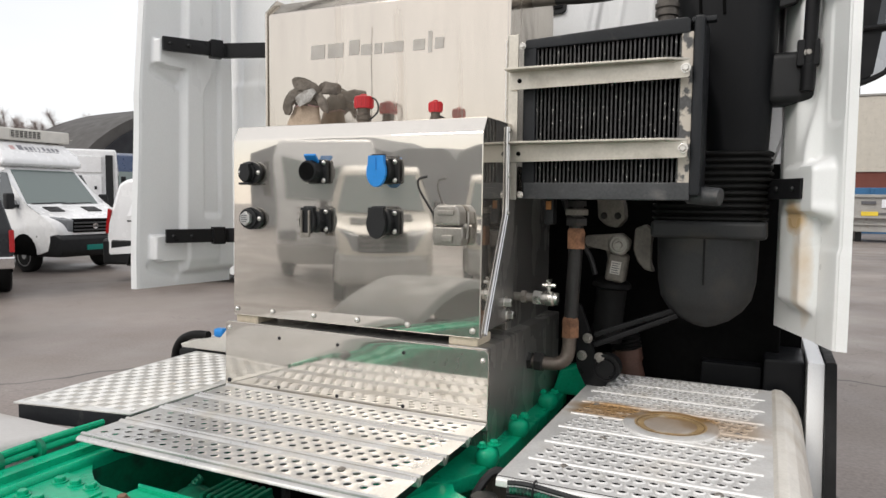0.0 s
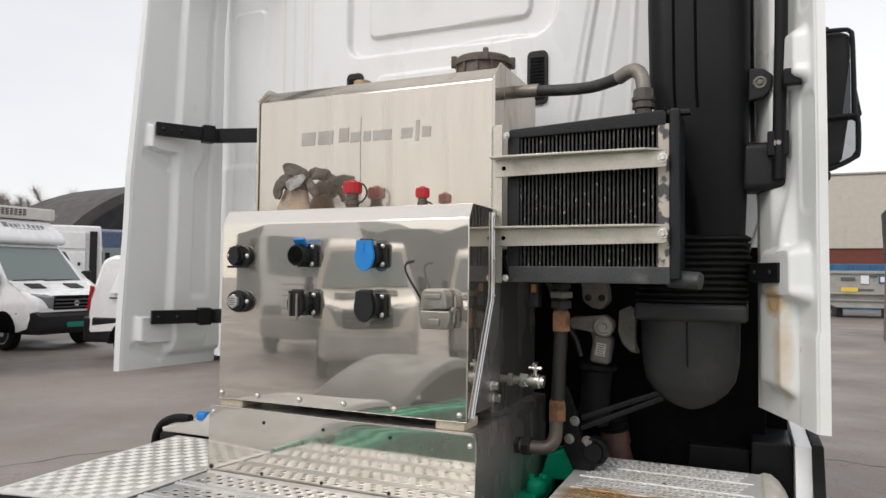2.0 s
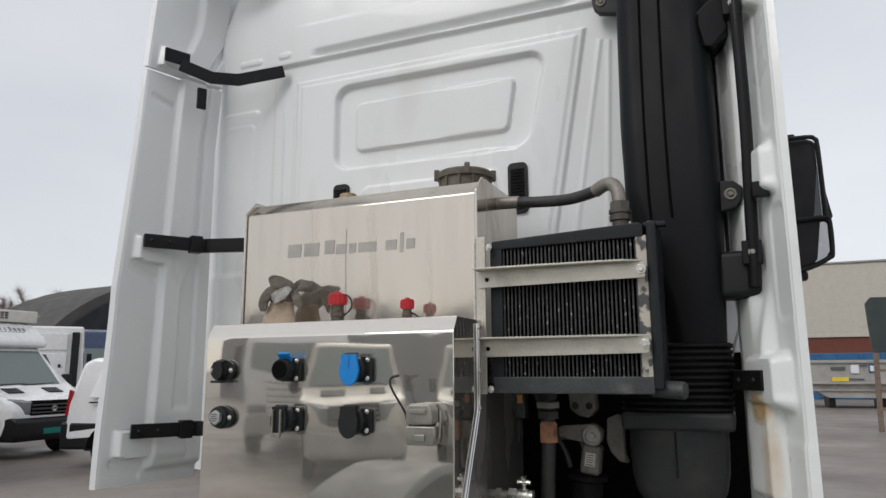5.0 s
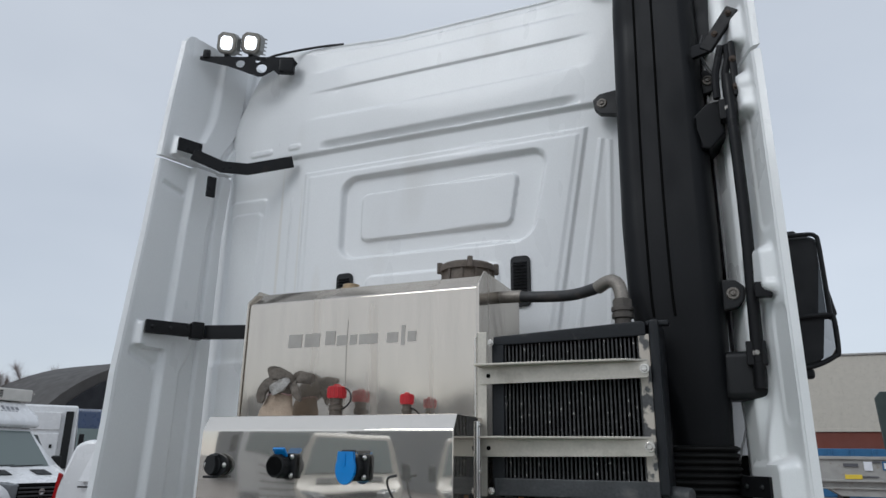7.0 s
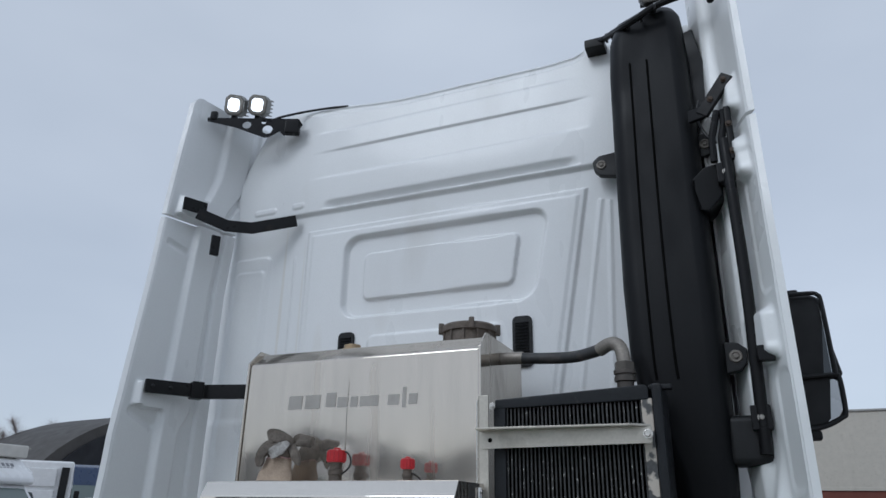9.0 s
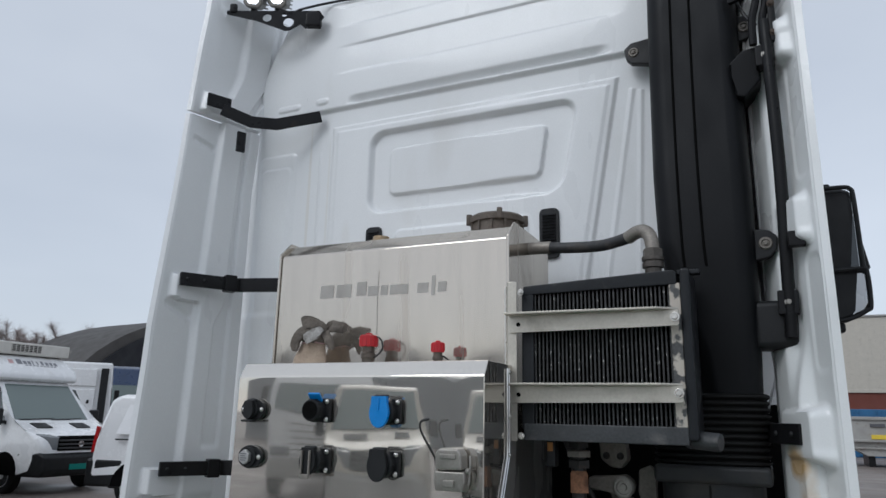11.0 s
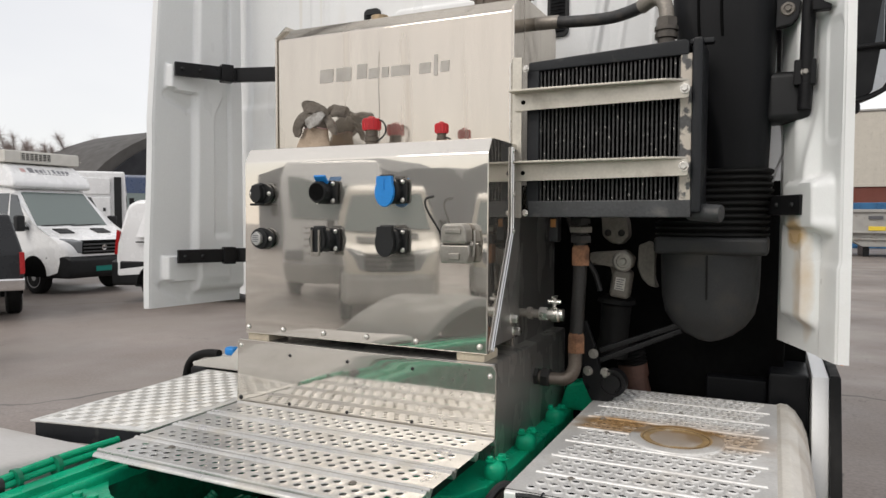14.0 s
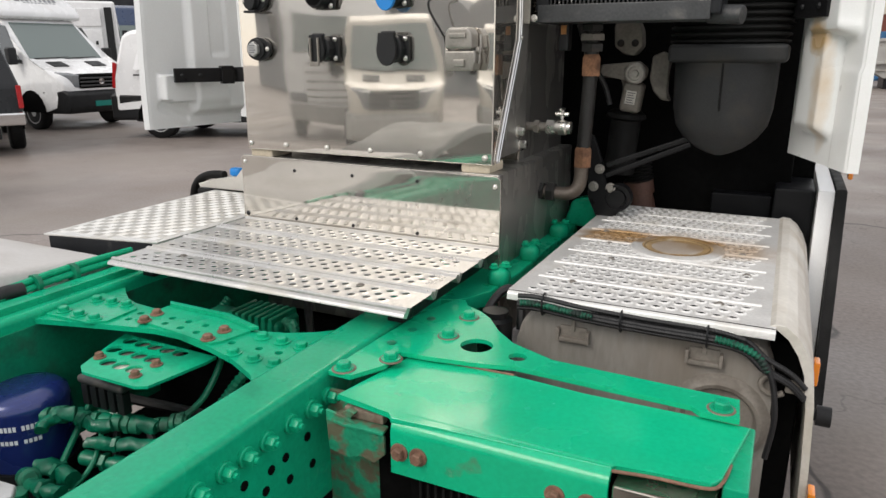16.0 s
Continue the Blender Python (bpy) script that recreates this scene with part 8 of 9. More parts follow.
    for dz in (0.0, 0.032):
        bm = bmesh.new()
        a, b = Vector((0.565, 0.50, 1.235 + dz)), Vector((0.81, 0.52, 1.345 + dz * 0.6))
        w = (b - a).normalized()
        box(bm, 0, (b - a).length, -0.008, 0.008, -0.008, 0.008, 0.003, m=Matrix.Translation(a) @ w.to_track_quat("X", "Z").to_matrix().to_4x4())
        part("strut", bm, M_BLACK_STEEL, sp)
    asp = thing("air_spring", (0.63, 0.76, 0.98), "rust-brown air spring with a ribbed rubber bellow", "air spring")
    bm = bmesh.new()
    lathe(bm, (0.62, 0.76, 1.19), (0.65, 0.76, 0.98), [(0, 0.05), (0.2, 0.052), (0.25, 0.046), (0.95, 0.06), (1, 0.062)], 22)
    part("piston", bm, M_SPRING, asp)
    bm = bmesh.new()
    prof = []
    for i in range(5):
        prof += [(i / 5, 0.042), (i / 5 + 0.1, 0.052)]
    lathe(bm, (0.612, 0.755, 1.25), (0.622, 0.76, 1.185), prof + [(1, 0.045)], 22)
    part("bellow", bm, M_RUBBER, asp)
    sp.location.z -= 0.092
    asp.location.z -= 0.10
    bm = bmesh.new()
    sweep(bm, [(0.47, 0.45, 1.60), (0.49, 0.52, 1.50), (0.53, 0.56, 1.42), (0.55, 0.56, 1.36)], 0.009, 8)
    solo("brake_hose", bm, M_CABLE, (0.5, 0.5, 1.4), "thin black hose behind the pipe", "hose")
    bm = bmesh.new()
    box(bm, 0.445, 0.475, 0.32, 0.36, 1.525, 1.605, 0.006)
    sn = solo("level_sensor", bm, M_BLACK, (0.46, 0.34, 1.6), "small black sensor with an amber window", "sensor")
    bm = bmesh.new()
    box(bm, 0.452, 0.468, 0.317, 0.323, 1.57, 1.595, 0.001)
    part("window", bm, M_AMBERDULL, sn)


M_ZINCDULL = pbr("dull_zinc", (0.38, 0.36, 0.33), 0.45, 0.8, 0.15, 14, 160, 0.05)
M_SPRING = pbr("rust_brown_housing", (0.085, 0.04, 0.028), 0.6, 0.1, 0.2, 10, 120, 0.05)
M_AMBERDULL = pbr("dull_amber", (0.35, 0.14, 0.03), 0.4)
build_suspension()


def build_green_fittings():
    for x, y, z, turn in ((0.44, -0.09, 0.97, 12), (0.44, 0.15, 0.972, 14), (0.44, 0.44, 0.97, -10)):
        gf = thing("valve_block", (x, y, z), "green painted valve block bolted beside the rail", "valve block", "green valve blocks")
        m = pose(x, y, z, 0, 0, turn) @ Matrix.Scale(0.58, 4)
        bm = bmesh.new()
        box(bm, -0.055, 0.045, -0.055, 0.055, -0.07, 0.03, 0.024, 4, m=m)
        part("block", bm, M_GREEN, gf)
        for k, (dx, dy) in enumerate(((-0.025, -0.02), (0.02, 0.02))):
            bm = bmesh.new()
            c = m @ Vector((dx, dy, 0.03))
            hexbolt(bm, c, (0, 0, 1), 0.012 if k else 0.009, 0.011)
            part("plug", bm, M_GREEN, gf)
    bm = bmesh.new()
    prism(bm, [(0.40, 0.94), (0.43, 1.03), (0.50, 1.05), (0.56, 1.04), (0.53, 0.99), (0.50, 0.94)], "y", 0.60, 0.68, 0.012, 3)
    solo("green_gusset", bm, M_GREEN, (0.5, 0.68, 0.96), "green gusset plate on the chassis rail", "gusset")
    bm = bmesh.new()
    sweep(bm, [(0.47, -0.28, 0.80), (0.46, -0.25, 0.90), (0.49, -0.20, 0.965), (0.53, -0.19, 0.955), (0.545, -0.22, 0.88)], 0.011, 8)
    solo("rail_hose", bm, M_CABLE, (0.5, -0.2, 0.9), "short black hose looping beside the rail", "hose")
    bm = bmesh.new()
    lathe(bm, (0.50, -0.27, 0.80), (0.50, -0.27, 0.94), [(0, 0.04), (0.85, 0.04), (0.9, 0.03), (1, 0.03)], 18)
    solo("air_dryer", bm, M_BLACK, (0.5, -0.27, 0.8), "black canister between rail and tank", "canister")


build_green_fittings()


# ---- inside the chassis: filter, valves, hoses ----
def build_filter():
    fl = thing("spin_on_filter", (-0.36, -0.86, 0.60), "deep blue spin-on filter canister with white print", "filter")
    c = Vector((-0.365, -0.87, 0))
    bm = bmesh.new()
    lathe(bm, c + Vector((0, 0, 0.665)), c + Vector((0, 0, 0.835)), [(0, 0.088), (0.03, 0.092), (0.78, 0.092), (0.88, 0.088), (0.95, 0.074), (1, 0.04)], 36)
    can = part("canister", bm, M_BLUE_DEEP, fl)
    for z, h, a0, a1 in ((0.768, 0.011, -64, -18), (0.738, 0.009, -66, -16)):
        n = 9
        for i in range(n):
            if i % 5 == 4:
                continue
            a, b = radians(a0 + (a1 - a0) * i / n), radians(a0 + (a1 - a0) * (i + 0.7) / n)
            bm = bmesh.new()
            rings(bm, [[c + Vector((r * math.cos(q), r * math.sin(q), zz)) for q, zz in ((a, z), (b, z), (b, z + h), (a, z + h))] for r in (0.0918, 0.0926)])
            part("print_bar", bm, M_WHITE_INK, can)
    bm = bmesh.new()
    lathe(bm, c + Vector((0, 0, 0.58)), c + Vector((0, 0, 0.668)), [(0, 0.085), (0.8, 0.085), (0.82, 0.099), (1, 0.099)], 30)
    part("base_ring", bm, M_BLACK, fl)


build_filter()


M_GREEN_WRAP = pbr("oversprayed_tape", (0.0, 0.13, 0.07), 0.35, 0.0, 0.25, 12, 120, 0.08, dirt=(0.0, 0.08, 0.045), dirt_at=(0.48, 0.7))


def build_chassis_bits():
    rnd = random.Random(5)
    vb = thing("valve_cluster", (-0.15, -0.78, 0.75), "cluster of oversprayed green valves and black connectors", "valve")
    bm = bmesh.new()
    box(bm, -0.245, -0.105, -0.826, -0.755, 0.842, 0.862, 0.009, 3)
    part("plug_strip", bm, M_HOSE, vb, "dusty grey strip cover")
    for i in range(5):
        bm = bmesh.new()
        box(bm, -0.238 + i * 0.027, -0.218 + i * 0.027, -0.822, -0.80, 0.792, 0.842, 0.004)
        part("plug", bm, M_BLACK, vb)
    for p, q, r in (((-0.285, -0.885, 0.785), (-0.225, -0.86, 0.79), 0.017), ((-0.23, -0.85, 0.775), (-0.15, -0.81, 0.765), 0.016), ((-0.16, -0.815, 0.765), (-0.09, -0.79, 0.76), 0.019), ((-0.10, -0.79, 0.76), (-0.03, -0.765, 0.765), 0.014), ((-0.035, -0.768, 0.77), (0.0, -0.755, 0.775), 0.019), ((-0.20, -0.87, 0.70), (-0.08, -0.84, 0.69), 0.017), ((-0.27, -0.95, 0.68), (-0.22, -0.97, 0.70), 0.020), ((-0.12, -0.93, 0.66), (0.0, -0.88, 0.66), 0.022), ((0.02, -0.86, 0.67), (0.12, -0.80, 0.67), 0.018)):
        bm = bmesh.new()
        v = Vector(q) - Vector(p)
        lathe(bm, p, q, [(0, r * 0.7), (0.05, r), (0.3, r), (0.32, r * 0.72), (0.6, r * 0.72), (0.62, r * 1.1), (0.85, r * 1.1), (0.9, r * 0.8), (1, r * 0.7)], 14)
        hexbolt(bm, Vector(p).lerp(Vector(q), 0.4), v, r * 1.15, 0.014, False)
        part("valve_body", bm, M_GREEN_SHADE_DIRT, vb)
    for k, pts in enumerate((((-0.28, -0.88, 0.79), (-0.31, -0.86, 0.78), (-0.33, -0.80, 0.74), (-0.32, -0.74, 0.70)), ((-0.02, -0.76, 0.775), (0.02, -0.73, 0.82), (0.03, -0.69, 0.87), (0.02, -0.66, 0.90)), ((-0.08, -0.79, 0.75), (-0.02, -0.83, 0.72), (0.05, -0.88, 0.69), (0.15, -0.95, 0.65)), ((-0.2, -0.80, 0.79), (-0.17, -0.84, 0.74), (-0.15, -0.90, 0.69), (-0.18, -1.0, 0.64)), ((-0.24, -0.80, 0.79), (-0.24, -0.85, 0.73), (-0.22, -0.92, 0.67), (-0.14, -1.02, 0.63)), ((-0.39, -0.70, 0.80), (-0.30, -0.72, 0.75), (-0.2, -0.78, 0.71), (-0.10, -0.88, 0.66)))):
        bm = bmesh.new()
        sweep(bm, pts, 0.0055 + 0.0015 * (k % 3), 8, 6)
        part("lead", bm, (M_GREEN_SHADE_DIRT, M_GREEN_SHADE_DIRT, M_CABLE)[k % 3], vb)
    for pts, r in (([(-0.205, -0.868, 0.80), (-0.225, -0.885, 0.803), (-0.240, -0.905, 0.793), (-0.235, -0.922, 0.782)], 0.021),
                   ([(-0.245, -0.835, 0.775), (-0.215, -0.842, 0.772), (-0.18, -0.838, 0.762), (-0.145, -0.825, 0.765)], 0.024),
                   ([(-0.20, -0.805, 0.775), (-0.16, -0.80, 0.772), (-0.11, -0.795, 0.765), (-0.06, -0.785, 0.76)], 0.022),
                   ([(-0.17, -0.87, 0.745), (-0.12, -0.85, 0.74), (-0.06, -0.825, 0.74), (0.0, -0.80, 0.742)], 0.020),
                   ([(-0.25, -0.93, 0.70), (-0.20, -0.925, 0.70), (-0.15, -0.93, 0.695)], 0.026),
                   ([(-0.22, -0.97, 0.69), (-0.17, -0.98, 0.70), (-0.12, -0.975, 0.70)], 0.024)):
        bm = bmesh.new()
        sweep(bm, pts, r * 0.66, 16, 7)
        for v in bm.verts:
            v.co += noise.noise_vector(v.co * 42) * 0.007
        hexbolt(bm, pts[1], Vector(pts[2]) - Vector(pts[1]), r * 0.84, 0.012, False)
        part("wrapped_joint", bm, M_GREEN_WRAP, vb, "taped joint oversprayed green")
    bm = bmesh.new()
    prism(bm, [(-0.20, -1.15), (-0.075, -1.15), (-0.05, -1.10), (-0.075, -1.078), (-0.16, -1.085)], "z", 0.785, 0.80, 0.005, 3)
    lever = part("silver_lever", bm, M_RIM, vb, "bare silver lever plate")
    bm = bmesh.new()
    hexbolt(bm, (-0.105, -1.108, 0.80), (0, 0, 1), 0.011, 0.012)
    part("lever_bolt", bm, M_ZINCDULL, lever)
    for i in range(10):
        bm = bmesh.new()
        x, y = rnd.uniform(-0.28, 0.1), rnd.uniform(-1.0, -0.75)
        cyl(bm, (x, y, 0.62), (x + rnd.uniform(-0.02, 0.02), y, rnd.uniform(0.68, 0.74)), rnd.uniform(0.015, 0.03), n=12)
        part("stub", bm, M_GREEN_SHADE_DIRT if i % 3 else M_BLACK, vb)
    # added black floor and block: shade of the closed-in chassis by colour
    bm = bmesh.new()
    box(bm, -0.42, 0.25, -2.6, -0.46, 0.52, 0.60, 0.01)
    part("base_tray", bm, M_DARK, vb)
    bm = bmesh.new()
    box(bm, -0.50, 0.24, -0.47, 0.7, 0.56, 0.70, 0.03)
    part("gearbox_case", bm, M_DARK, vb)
    # added liners over the inner rail faces, grime and shade in one colour
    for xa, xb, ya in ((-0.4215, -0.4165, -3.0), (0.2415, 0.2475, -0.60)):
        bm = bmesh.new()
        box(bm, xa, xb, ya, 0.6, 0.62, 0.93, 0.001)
        part("grimy_liner", bm, M_GREEN_SHADE_DIRT, vb)
    gb = thing("gearbox_valve", (-0.07, -0.42, 0.8), "green oversprayed valve unit under the walkway", "valve")
    bm = bmesh.new()
    box(bm, -0.155, 0.0, -0.455, -0.36, 0.79, 0.885, 0.014, 3)
    part("unit", bm, M_GREEN_SHADE_DIRT, gb)
    for i in range(7):
        bm = bmesh.new()
        box(bm, -0.150 + i * 0.021, -0.137 + i * 0.021, -0.462, -0.36, 0.80, 0.897, 0.005)
        part("rib", bm, M_GREEN_SHADE_DIRT, gb)
    bm = bmesh.new()
    lathe(bm, (-0.195, -0.435, 0.80), (-0.195, -0.435, 0.893), [(0, 0.042), (0.62, 0.042), (0.68, 0.048), (0.78, 0.048), (0.88, 0.036), (0.97, 0.018), (1, 0.006)], 22)
    part("end_cap", bm, M_GREEN_SHADE_DIRT, gb)
    for q in range(4):
        bm = bmesh.new()
        hexbolt(bm, (-0.195 + 0.040 * math.cos(q * 1.57 + 0.6), -0.435 + 0.040 * math.sin(q * 1.57 + 0.6), 0.872), (0, 0, 1), 0.006, 0.008)
        part("cap_bolt", bm, M_GREEN, gb)
    bm = bmesh.new()
    sweep(bm, [(0.0, -0.42, 0.86), (0.03, -0.43, 0.885), (0.045, -0.44, 0.86), (0.05, -0.45, 0.78)], 0.009, 8, 8, ripple=(0.008, 0.0012))
    part("loom_tube", bm, M_GREEN_SHADE_DIRT, gb)
    for k, pts in enumerate((((0.0, -0.42, 0.88), (0.04, -0.44, 0.87), (0.05, -0.47, 0.80), (0.04, -0.5, 0.72)), ((-0.33, -0.50, 0.86), (-0.30, -0.46, 0.80), (-0.26, -0.44, 0.83), (-0.24, -0.36, 0.88)), ((0.10, -0.60, 0.90), (0.06, -0.66, 0.84), (0.03, -0.72, 0.78), (-0.03, -0.78, 0.75)), ((-0.34, -0.7, 0.74), (-0.2, -0.66, 0.72), (0.0, -0.6, 0.70), (0.2, -0.5, 0.72)), ((-0.1, -0.2, 0.85), (0.02, -0.35, 0.80), (0.12, -0.45, 0.78), (0.2, -0.7, 0.74)))):
        bm = bmesh.new()
        sweep(bm, pts, 0.012, 8, 8, ripple=(0.01, 0.001) if k < 3 else None)
        solo("chassis_hose", bm, (M_GREEN_SHADE_DIRT, M_GREEN_SHADE_DIRT, M_GREEN_SHADE_DIRT, M_CABLE, M_CABLE)[k], pts[0], "oversprayed hose inside the chassis", "hose", "hoses inside the chassis")


build_chassis_bits()


# ---- right rear corner: panel, pole, mirror, skirt, lamps ----
M_RUSTYBOLT = pbr("rusty_bolt", (0.075, 0.055, 0.042), 0.6, 0.5, 0.3, 30, 160, 0.06)


def build_corner():
    cp = thing("corner_panel", (1.1, 0.65, 2.0), "grey ribbed corner panel beside the intake", "panel")
    bm = bmesh.new()
    prism(bm, [(1.055, 0.66), (1.068, 0.60), (1.078, 0.615), (1.10, 0.56), (1.108, 0.575), (1.135, 0.54), (1.14, 0.68)], "z", 2.03, 3.05, 0.002)
    part("panel", bm, M_GREYALU, cp)
    sp = thing("snorkel_rod", (1.13, 0.47, 1.9), "black vertical support rod with clamps", "rod")
    bm = bmesh.new()
    sweep(bm, [(1.128, 0.47, 1.90), (1.132, 0.465, 2.1), (1.138, 0.455, 2.4), (1.136, 0.46, 2.75), (1.135, 0.47, 2.9)], 0.018, 12)
    part("rod", bm, M_BLACK_STEEL, sp)
    for z in (2.0, 2.78):
        bm = bmesh.new()
        box(bm, 1.10, 1.155, 0.455, 0.505, z - 0.035, z + 0.035, 0.004)
        cl = part("clamp", bm, M_BLACK_STEEL, sp)
        bm = bmesh.new()
        hexbolt(bm, (1.128, 0.455, z), (0, -1, 0), 0.008, 0.008)
        part("clamp_bolt", bm, M_ZINCDULL, cl)
    bm = bmesh.new()
    box(bm, 1.03, 1.155, 0.48, 0.61, 1.872, 2.012, 0.02, 3)
    part("foot_block", bm, M_BLACK, sp)
    bm = bmesh.new()
    box(bm, 1.14, 1.185, 0.40, 0.43, 2.15, 2.195, 0.004)
    part("tab", bm, M_BLACK_STEEL, sp)
    bm = bmesh.new()
    prism(bm, [(1.020, 2.785), (1.062, 2.825), (1.112, 2.832), (1.112, 2.715), (1.062, 2.662), (1.034, 2.672), (1.036, 2.74)], "y", 0.49, 0.60, 0.008, 2)
    part("cable_box", bm, M_DUCT, sp)
    wl = thing("thin_lead", (1.07, 0.62, 1.8), "thin white lead hanging beside the intake bellows", "cable")
    bm = bmesh.new()
    sweep(bm, [(1.072, 0.60, 1.90), (1.076, 0.61, 1.85), (1.079, 0.62, 1.80), (1.060, 0.62, 1.74), (1.048, 0.62, 1.69)], 0.0035, 8)
    part("lead", bm, M_WHITE, wl)
    br = thing("deflector_bracket", (1.12, 0.48, 2.9), "black folded bracket holding a side deflector", "bracket")
    bm = bmesh.new()
    for a, b in (((1.036, 0.52, 3.036), (1.090, 0.495, 3.034)), ((1.078, 0.495, 3.022), (1.176, 0.465, 3.142))):
        w = Vector(b) - Vector(a)
        box(bm, 0, w.length, -0.009, 0.009, -0.023, 0.023, 0.004, m=Matrix.Translation(a) @ w.to_track_quat("X", "Z").to_matrix().to_4x4())
    part("arm", bm, M_BLACK_STEEL, br)
    for x, y, z in ((1.112, 0.474, 3.066), (1.160, 0.458, 3.124)):
        bm = bmesh.new()
        hexbolt(bm, (x, y, z), (0.2, -1, 0), 0.008, 0.008)
        part("arm_bolt", bm, M_RUSTYBOLT, br)
    for k in range(2):
        bm = bmesh.new()
        dx = 0.03 * k
        sweep(bm, [(1.098 + dx, 0.48, 2.83), (1.100 + dx, 0.475, 2.91), (1.112 + dx, 0.47, 2.96), (1.125 + dx * 0.6, 0.465, 3.01)], 0.012, 8)
        part("fork", bm, M_BLACK_STEEL, br)
    bm = bmesh.new()
    box(bm, 1.146, 1.168, 0.455, 0.48, 2.82, 3.02, 0.006)
    part("back_plate", bm, M_BLACK_STEEL, br)
    for z in (2.85, 2.95):
        bm = bmesh.new()
        hexbolt(bm, (1.157, 0.455, z), (0, -1, 0), 0.008, 0.008)
        part("plate_bolt", bm, M_RUSTYBOLT, br)
    bm = bmesh.new()
    sweep(bm, [(1.075, 0.56, 3.12), (1.06, 0.55, 3.05), (1.08, 0.53, 2.97), (1.11, 0.52, 2.92)], 0.006, 8)
    part("lead", bm, M_CABLE, br)
    bm = bmesh.new()
    prism(bm, [(1.050, 3.14), (1.048, 3.47), (1.085, 3.48), (1.110, 3.30), (1.108, 3.13), (1.085, 3.09)], "y", 0.62, 0.74, 0.008)
    part("gap_seal", bm, M_BLACK, br)
    mr = thing("door_mirror", (1.43, 1.95, 2.1), "black framed truck door mirror with two glasses", "mirror")
    bm = bmesh.new()
    prism(bm, [(1.26, 2.775), (1.44, 2.772), (1.482, 2.755), (1.494, 2.72), (1.50, 2.365), (1.512, 2.345), (1.512, 2.20), (1.49, 2.165), (1.40, 2.125), (1.26, 2.115)], "y", 1.95, 2.07, 0.025, 3)
    part("shell", bm, M_BLACK, mr)
    for rim in ([(1.26, 2.765), (1.44, 2.765), (1.478, 2.752), (1.487, 2.72), (1.491, 2.55), (1.494, 2.365)], [(1.26, 2.355), (1.40, 2.362), (1.485, 2.365), (1.506, 2.345), (1.506, 2.20), (1.487, 2.17), (1.40, 2.13), (1.26, 2.12)]):
        bm = bmesh.new()
        sweep(bm, [(x, 1.925, z) for x, z in rim], 0.011, 8, 6)
        part("rim", bm, M_BLACK, mr)
    for name, pts, zc, yaw, nod in (("main_glass", [(1.265, 2.755), (1.44, 2.755), (1.474, 2.742), (1.480, 2.72), (1.486, 2.372), (1.265, 2.365)], 2.56, -25, -3), ("wide_glass", [(1.265, 2.345), (1.40, 2.352), (1.480, 2.355), (1.497, 2.34), (1.497, 2.205), (1.48, 2.178), (1.40, 2.14), (1.265, 2.13)], 2.24, -14, -2)):
        bm = bmesh.new()
        prism(bm, pts, "y", -0.004, 0.004, 0.002, m=Matrix.Translation((1.49, 1.945, zc)) @ pose(0, 0, 0, nod, 0, yaw) @ Matrix.Translation((-1.49, 0, -zc)))
        part(name, bm, M_MIRRORGLASS, mr)
    for z in (2.78, 2.10):
        bm = bmesh.new()
        box(bm, 1.12, 1.40, 1.96, 2.03, z - 0.022, z + 0.022, 0.012, 3)
        part("arm", bm, M_BLACK, mr)
    sk = thing("side_skirt", (1.21, 0.9, 0.5), "white side skirt panel with a black rubber edge", "skirt")
    bm = bmesh.new()
    prism(bm, [(0.52, 0.50), (0.70, 1.11), (1.5, 1.11), (1.5, 0.5)], "x", 1.175, 1.222, 0.004)
    part("panel", bm, M_CAB, sk)
    bm = bmesh.new()
    prism(bm, [(0.40, 0.50), (0.44, 0.55), (0.69, 1.118), (1.5, 1.12), (1.5, 0.5)], "x", 1.2225, 1.253, 0.006)
    part("rubber_edge", bm, M_RUBBER, sk)
    bx = thing("tool_box", (1.0, 0.95, 0.6), "black plastic box under the cab corner", "box")
    bm = bmesh.new()
    box(bm, 0.86, 1.05, 0.80, 1.0, 0.6, 1.06, 0.008)
    part("body", bm, M_DUCT, bx)
    bm = bmesh.new()
    box(bm, 1.052, 1.172, 0.75, 1.0, 0.6, 1.10, 0.012)
    part("step_well", bm, M_DUCT, bx)
    # black board closes the corner, its darkness is shade put into colour
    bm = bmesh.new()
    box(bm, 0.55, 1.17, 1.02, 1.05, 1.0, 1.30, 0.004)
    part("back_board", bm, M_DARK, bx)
    for x in (0.9, 0.96, 1.02):
        bm = bmesh.new()
        hexbolt(bm, (x, 1.02, 1.15), (0, -1, 0), 0.008, 0.01)
        part("board_bolt", bm, M_BLACK, bx)
    for x, y, z, label in ((1.192, -0.31, 0.66, "amber marker lamp on the tank apron"), (1.192, 0.02, 0.80, "amber marker lamp low on the tank apron"), (1.262, 0.80, 1.165, "amber marker lamp by the cab corner")):
        bm = bmesh.new()
        box(bm, x - 0.008, x + 0.006, y - 0.02, y + 0.02, z - 0.03, z + 0.03, 0.004)
        solo("marker_lamp", bm, M_AMBER, (x, y, z), label, "lamp", "amber marker lamps")
    bm = bmesh.new()
    lathe(bm, (1.170, 0.0, 0.70), (1.235, 0.0, 0.70), [(0, 0.014), (0.5, 0.014), (0.52, 0.024), (1, 0.024)], 16)
    solo("tank_tap", bm, M_BLACK, (1.2, 0, 0.7), "black knob at the side of the tank", "knob")


build_corner()


M_LAMPSHELL = pbr("cast_lamp_shell", (0.24, 0.235, 0.22), 0.42, 0.7, 0.15, 18, 160, 0.05)


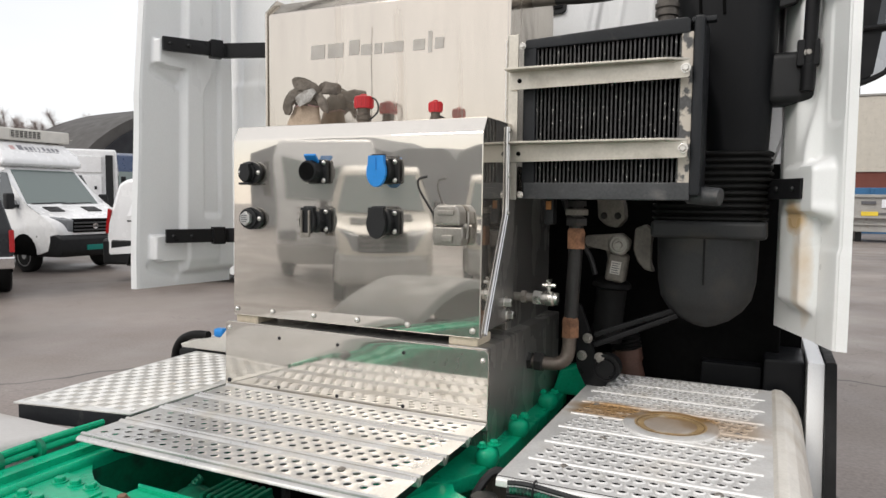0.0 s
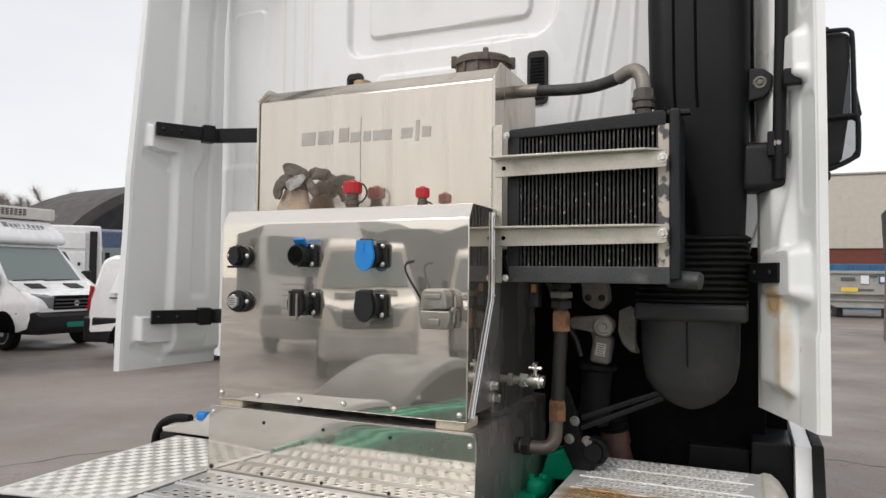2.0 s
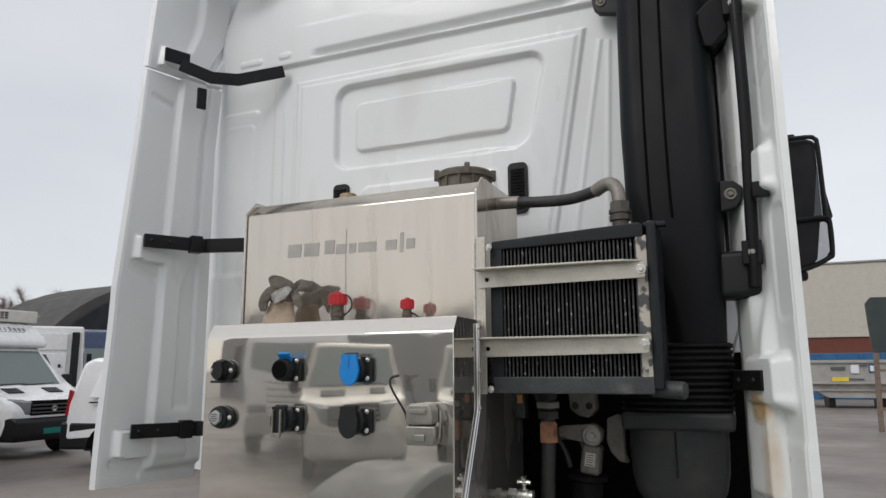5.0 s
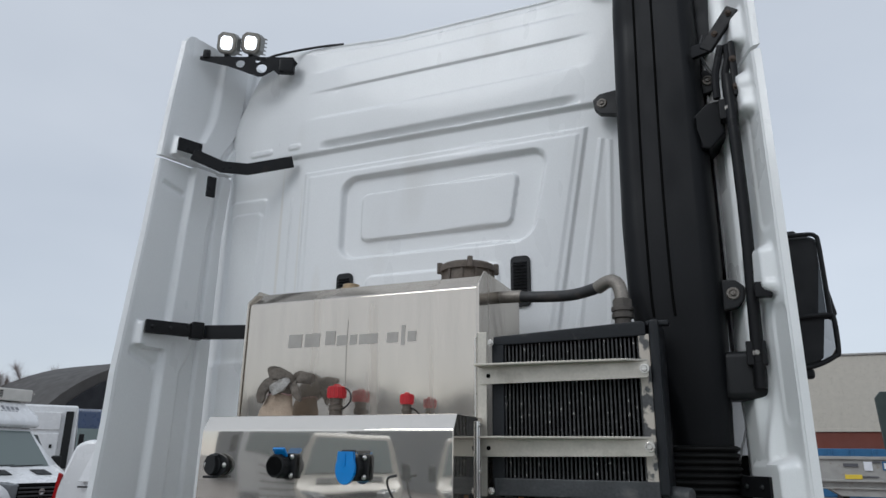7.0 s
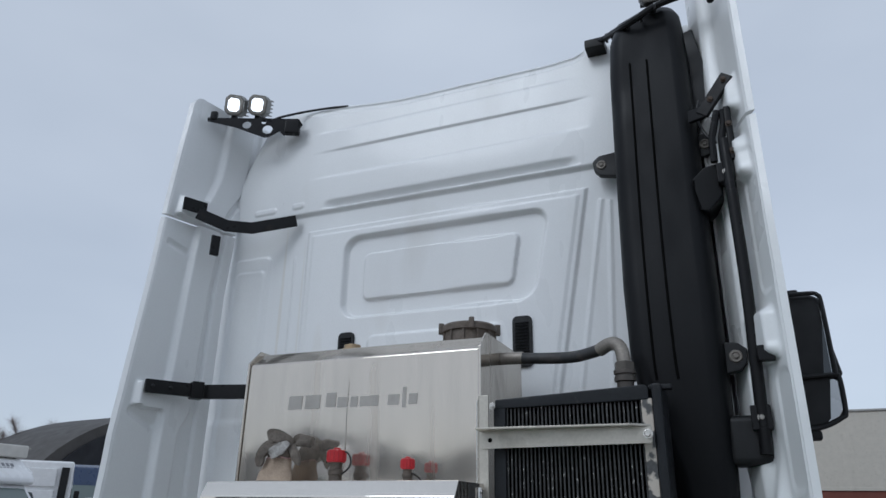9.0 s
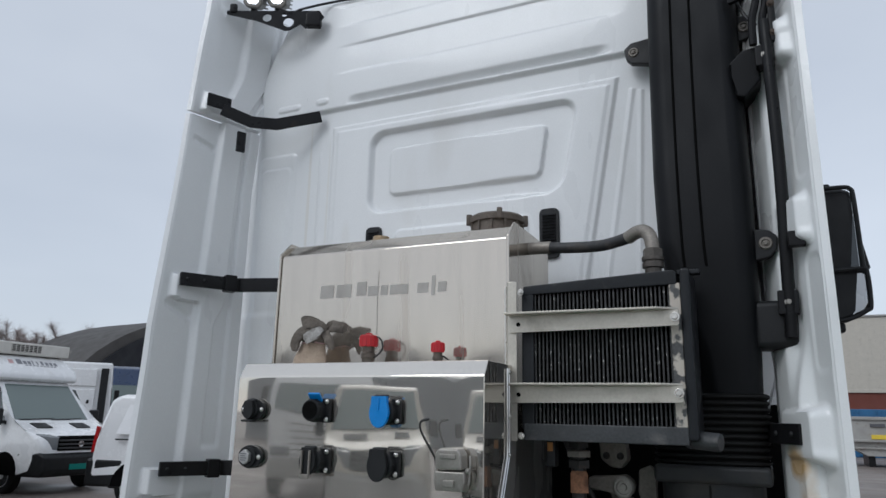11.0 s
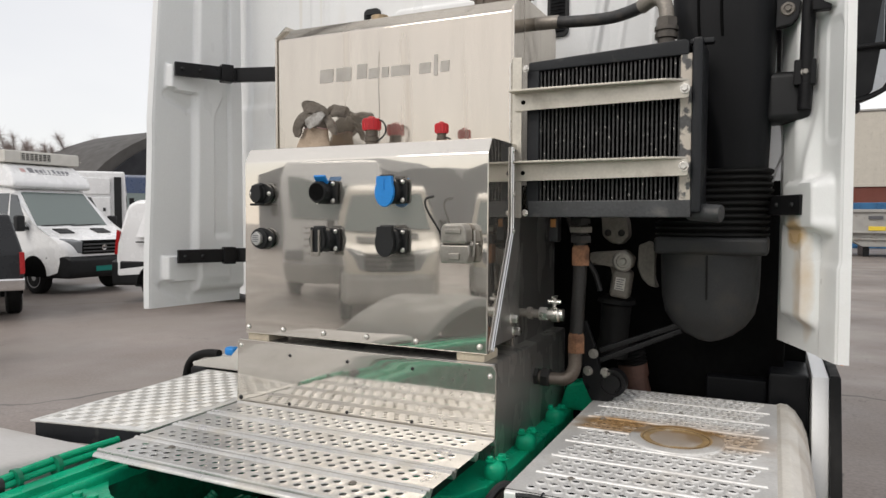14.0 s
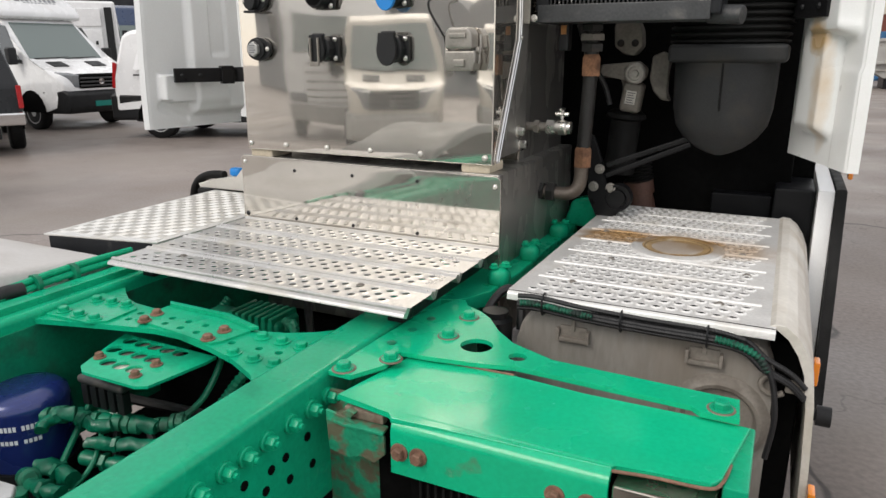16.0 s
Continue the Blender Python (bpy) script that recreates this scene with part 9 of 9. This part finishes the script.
def build_worklamp(c, aim, name_group, label, size=0.075, roll=0.0):
    wl_ = thing("work_lamp", c, label, "work lamp", name_group)
    w = Vector(aim).normalized()
    m = Matrix.Translation(c) @ w.to_track_quat("-Y", "Z").to_matrix().to_4x4() @ pose(0, 0, 0, 0, roll, 0)
    h = size / 2
    pts = [(-h, -h * 0.6), (-h * 0.6, -h), (h * 0.6, -h), (h, -h * 0.6), (h, h * 0.6), (h * 0.6, h), (-h * 0.6, h), (-h, h * 0.6)]
    bm = bmesh.new()
    prism(bm, pts, "y", -0.02, 0.030, 0.006, m=m)
    part("housing", bm, M_LAMPSHELL, wl_, "dull silver cast housing")
    for i in range(5):
        bm = bmesh.new()
        z = -h * 0.8 + i * h * 0.36
        box(bm, -h * 0.9, h * 0.9, 0.028, 0.062, z, z + h * 0.12, 0.001, m=m)
        part("cooling_fin", bm, M_LAMPSHELL, wl_)
    bm = bmesh.new()
    prism(bm, [(x * 0.86, z * 0.86) for x, z in pts], "y", -0.0225, -0.019, 0.001, m=m)
    part("bezel", bm, M_ZINCDULL, wl_)
    bm = bmesh.new()
    prism(bm, [(x * 0.58, z * 0.62) for x, z in pts], "y", -0.0255, -0.021, 0.001, m=m)
    part("lens", bm, M_WORKLIGHT, wl_, "lit white lens")
    bm = bmesh.new()
    box(bm, -0.012, 0.012, -0.01, 0.02, -h - 0.035, -h + 0.002, 0.003, m=m)
    part("foot", bm, M_BLACK_STEEL, wl_)
    return wl_


build_worklamp((-1.105, 0.63, 3.660), (0.22, -1, -0.42), "lit work lamps on the cab", "lit square work lamp on the drilled lamp bracket", 0.105, 13)
build_worklamp((-0.998, 0.68, 3.664), (0.22, -1, -0.42), "lit work lamps on the cab", "lit square work lamp on the drilled lamp bracket", 0.105, 13)
build_worklamp((0.957, 0.55, 3.643), (0.1, -1, -0.35), "lit work lamps on the cab", "lit square work lamp above the air intake", 0.10)


def build_lamp_bracket():
    lb = thing("lamp_bracket", (-1.0, 0.66, 3.5), "black drilled steel lamp bracket at the cab corner", "bracket")
    bm = bmesh.new()
    a, b = Vector((-1.19, 0.555, 3.552)), Vector((-0.81, 0.735, 3.552))
    m = Matrix.Translation(a) @ (b - a).to_track_quat("X", "Z").to_matrix().to_4x4()
    punched(bm, [(-0.01, 0.010), (0.44, 0.022), (0.463, -0.010), (0.44, -0.045), (0.375, -0.074), (0.35, -0.05), (0.30, -0.085), (0.278, -0.088), (0.13, -0.036), (-0.01, -0.006)], [(0.187, -0.022, 0.022), (0.270, -0.002, 0.0125), (0.292, -0.044, 0.026)], "y", -0.004, 0.004, m)
    part("plate", bm, M_BLACK_STEEL, lb)
    bm = bmesh.new()
    prism(bm, [(-0.01, 0.0), (0.44, 0.0), (0.42, 0.02), (0.03, 0.02)], "z", 0.010, 0.015, 0.001, m=m)
    part("top_flange", bm, M_BLACK_STEEL, lb)
    bm = bmesh.new()
    box(bm, 0.375, 0.45, -0.012, 0.03, -0.062, 0.012, 0.010, m=m)
    part("corner_block", bm, M_BLACK_STEEL, lb)
    bm = bmesh.new()
    box(bm, 0.002, 0.038, -0.012, 0.012, 0.0, 0.048, 0.008, m=m)
    part("end_lug", bm, M_BLACK_STEEL, lb)
    bm = bmesh.new()
    sweep(bm, [(-0.99, 0.68, 3.60), (-0.93, 0.70, 3.575), (-0.87, 0.715, 3.59), (-0.78, 0.775, 3.632), (-0.66, 0.80, 3.640), (-0.55, 0.81, 3.632)], 0.006, 8)
    part("lamp_lead", bm, M_CABLE, lb)
    rc = thing("lamp_rail", (0.9, 0.62, 3.55), "black lamp rail with strapped cables at the cab top", "rail")
    bm = bmesh.new()
    sweep(bm, [(0.70, 0.745, 3.606), (0.748, 0.71, 3.596), (0.82, 0.60, 3.540), (0.883, 0.55, 3.526), (0.972, 0.54, 3.560), (1.079, 0.54, 3.577), (1.13, 0.525, 3.565), (1.155, 0.51, 3.535), (1.160, 0.50, 3.49)], 0.013, 8)
    part("rail", bm, M_BLACK_STEEL, rc)
    bm = bmesh.new()
    box(bm, 0.655, 0.738, 0.725, 0.80, 3.578, 3.622, 0.006)
    part("rail_foot", bm, M_BLACK_STEEL, rc)
    for k in range(6):
        bm = bmesh.new()
        t = k / 5
        c = Vector((0.752, 0.713, 3.596)).lerp(Vector((0.825, 0.597, 3.527)), min(1, 2 * t)).lerp(Vector((0.965, 0.54, 3.55)), max(0, 2 * t - 1))
        lathe(bm, c - Vector((0.004, 0, 0)), c + Vector((0.004, 0, 0)), [(0, 0.020), (1, 0.020)], 8)
        part("strap", bm, M_CABLE, rc)


build_lamp_bracket()
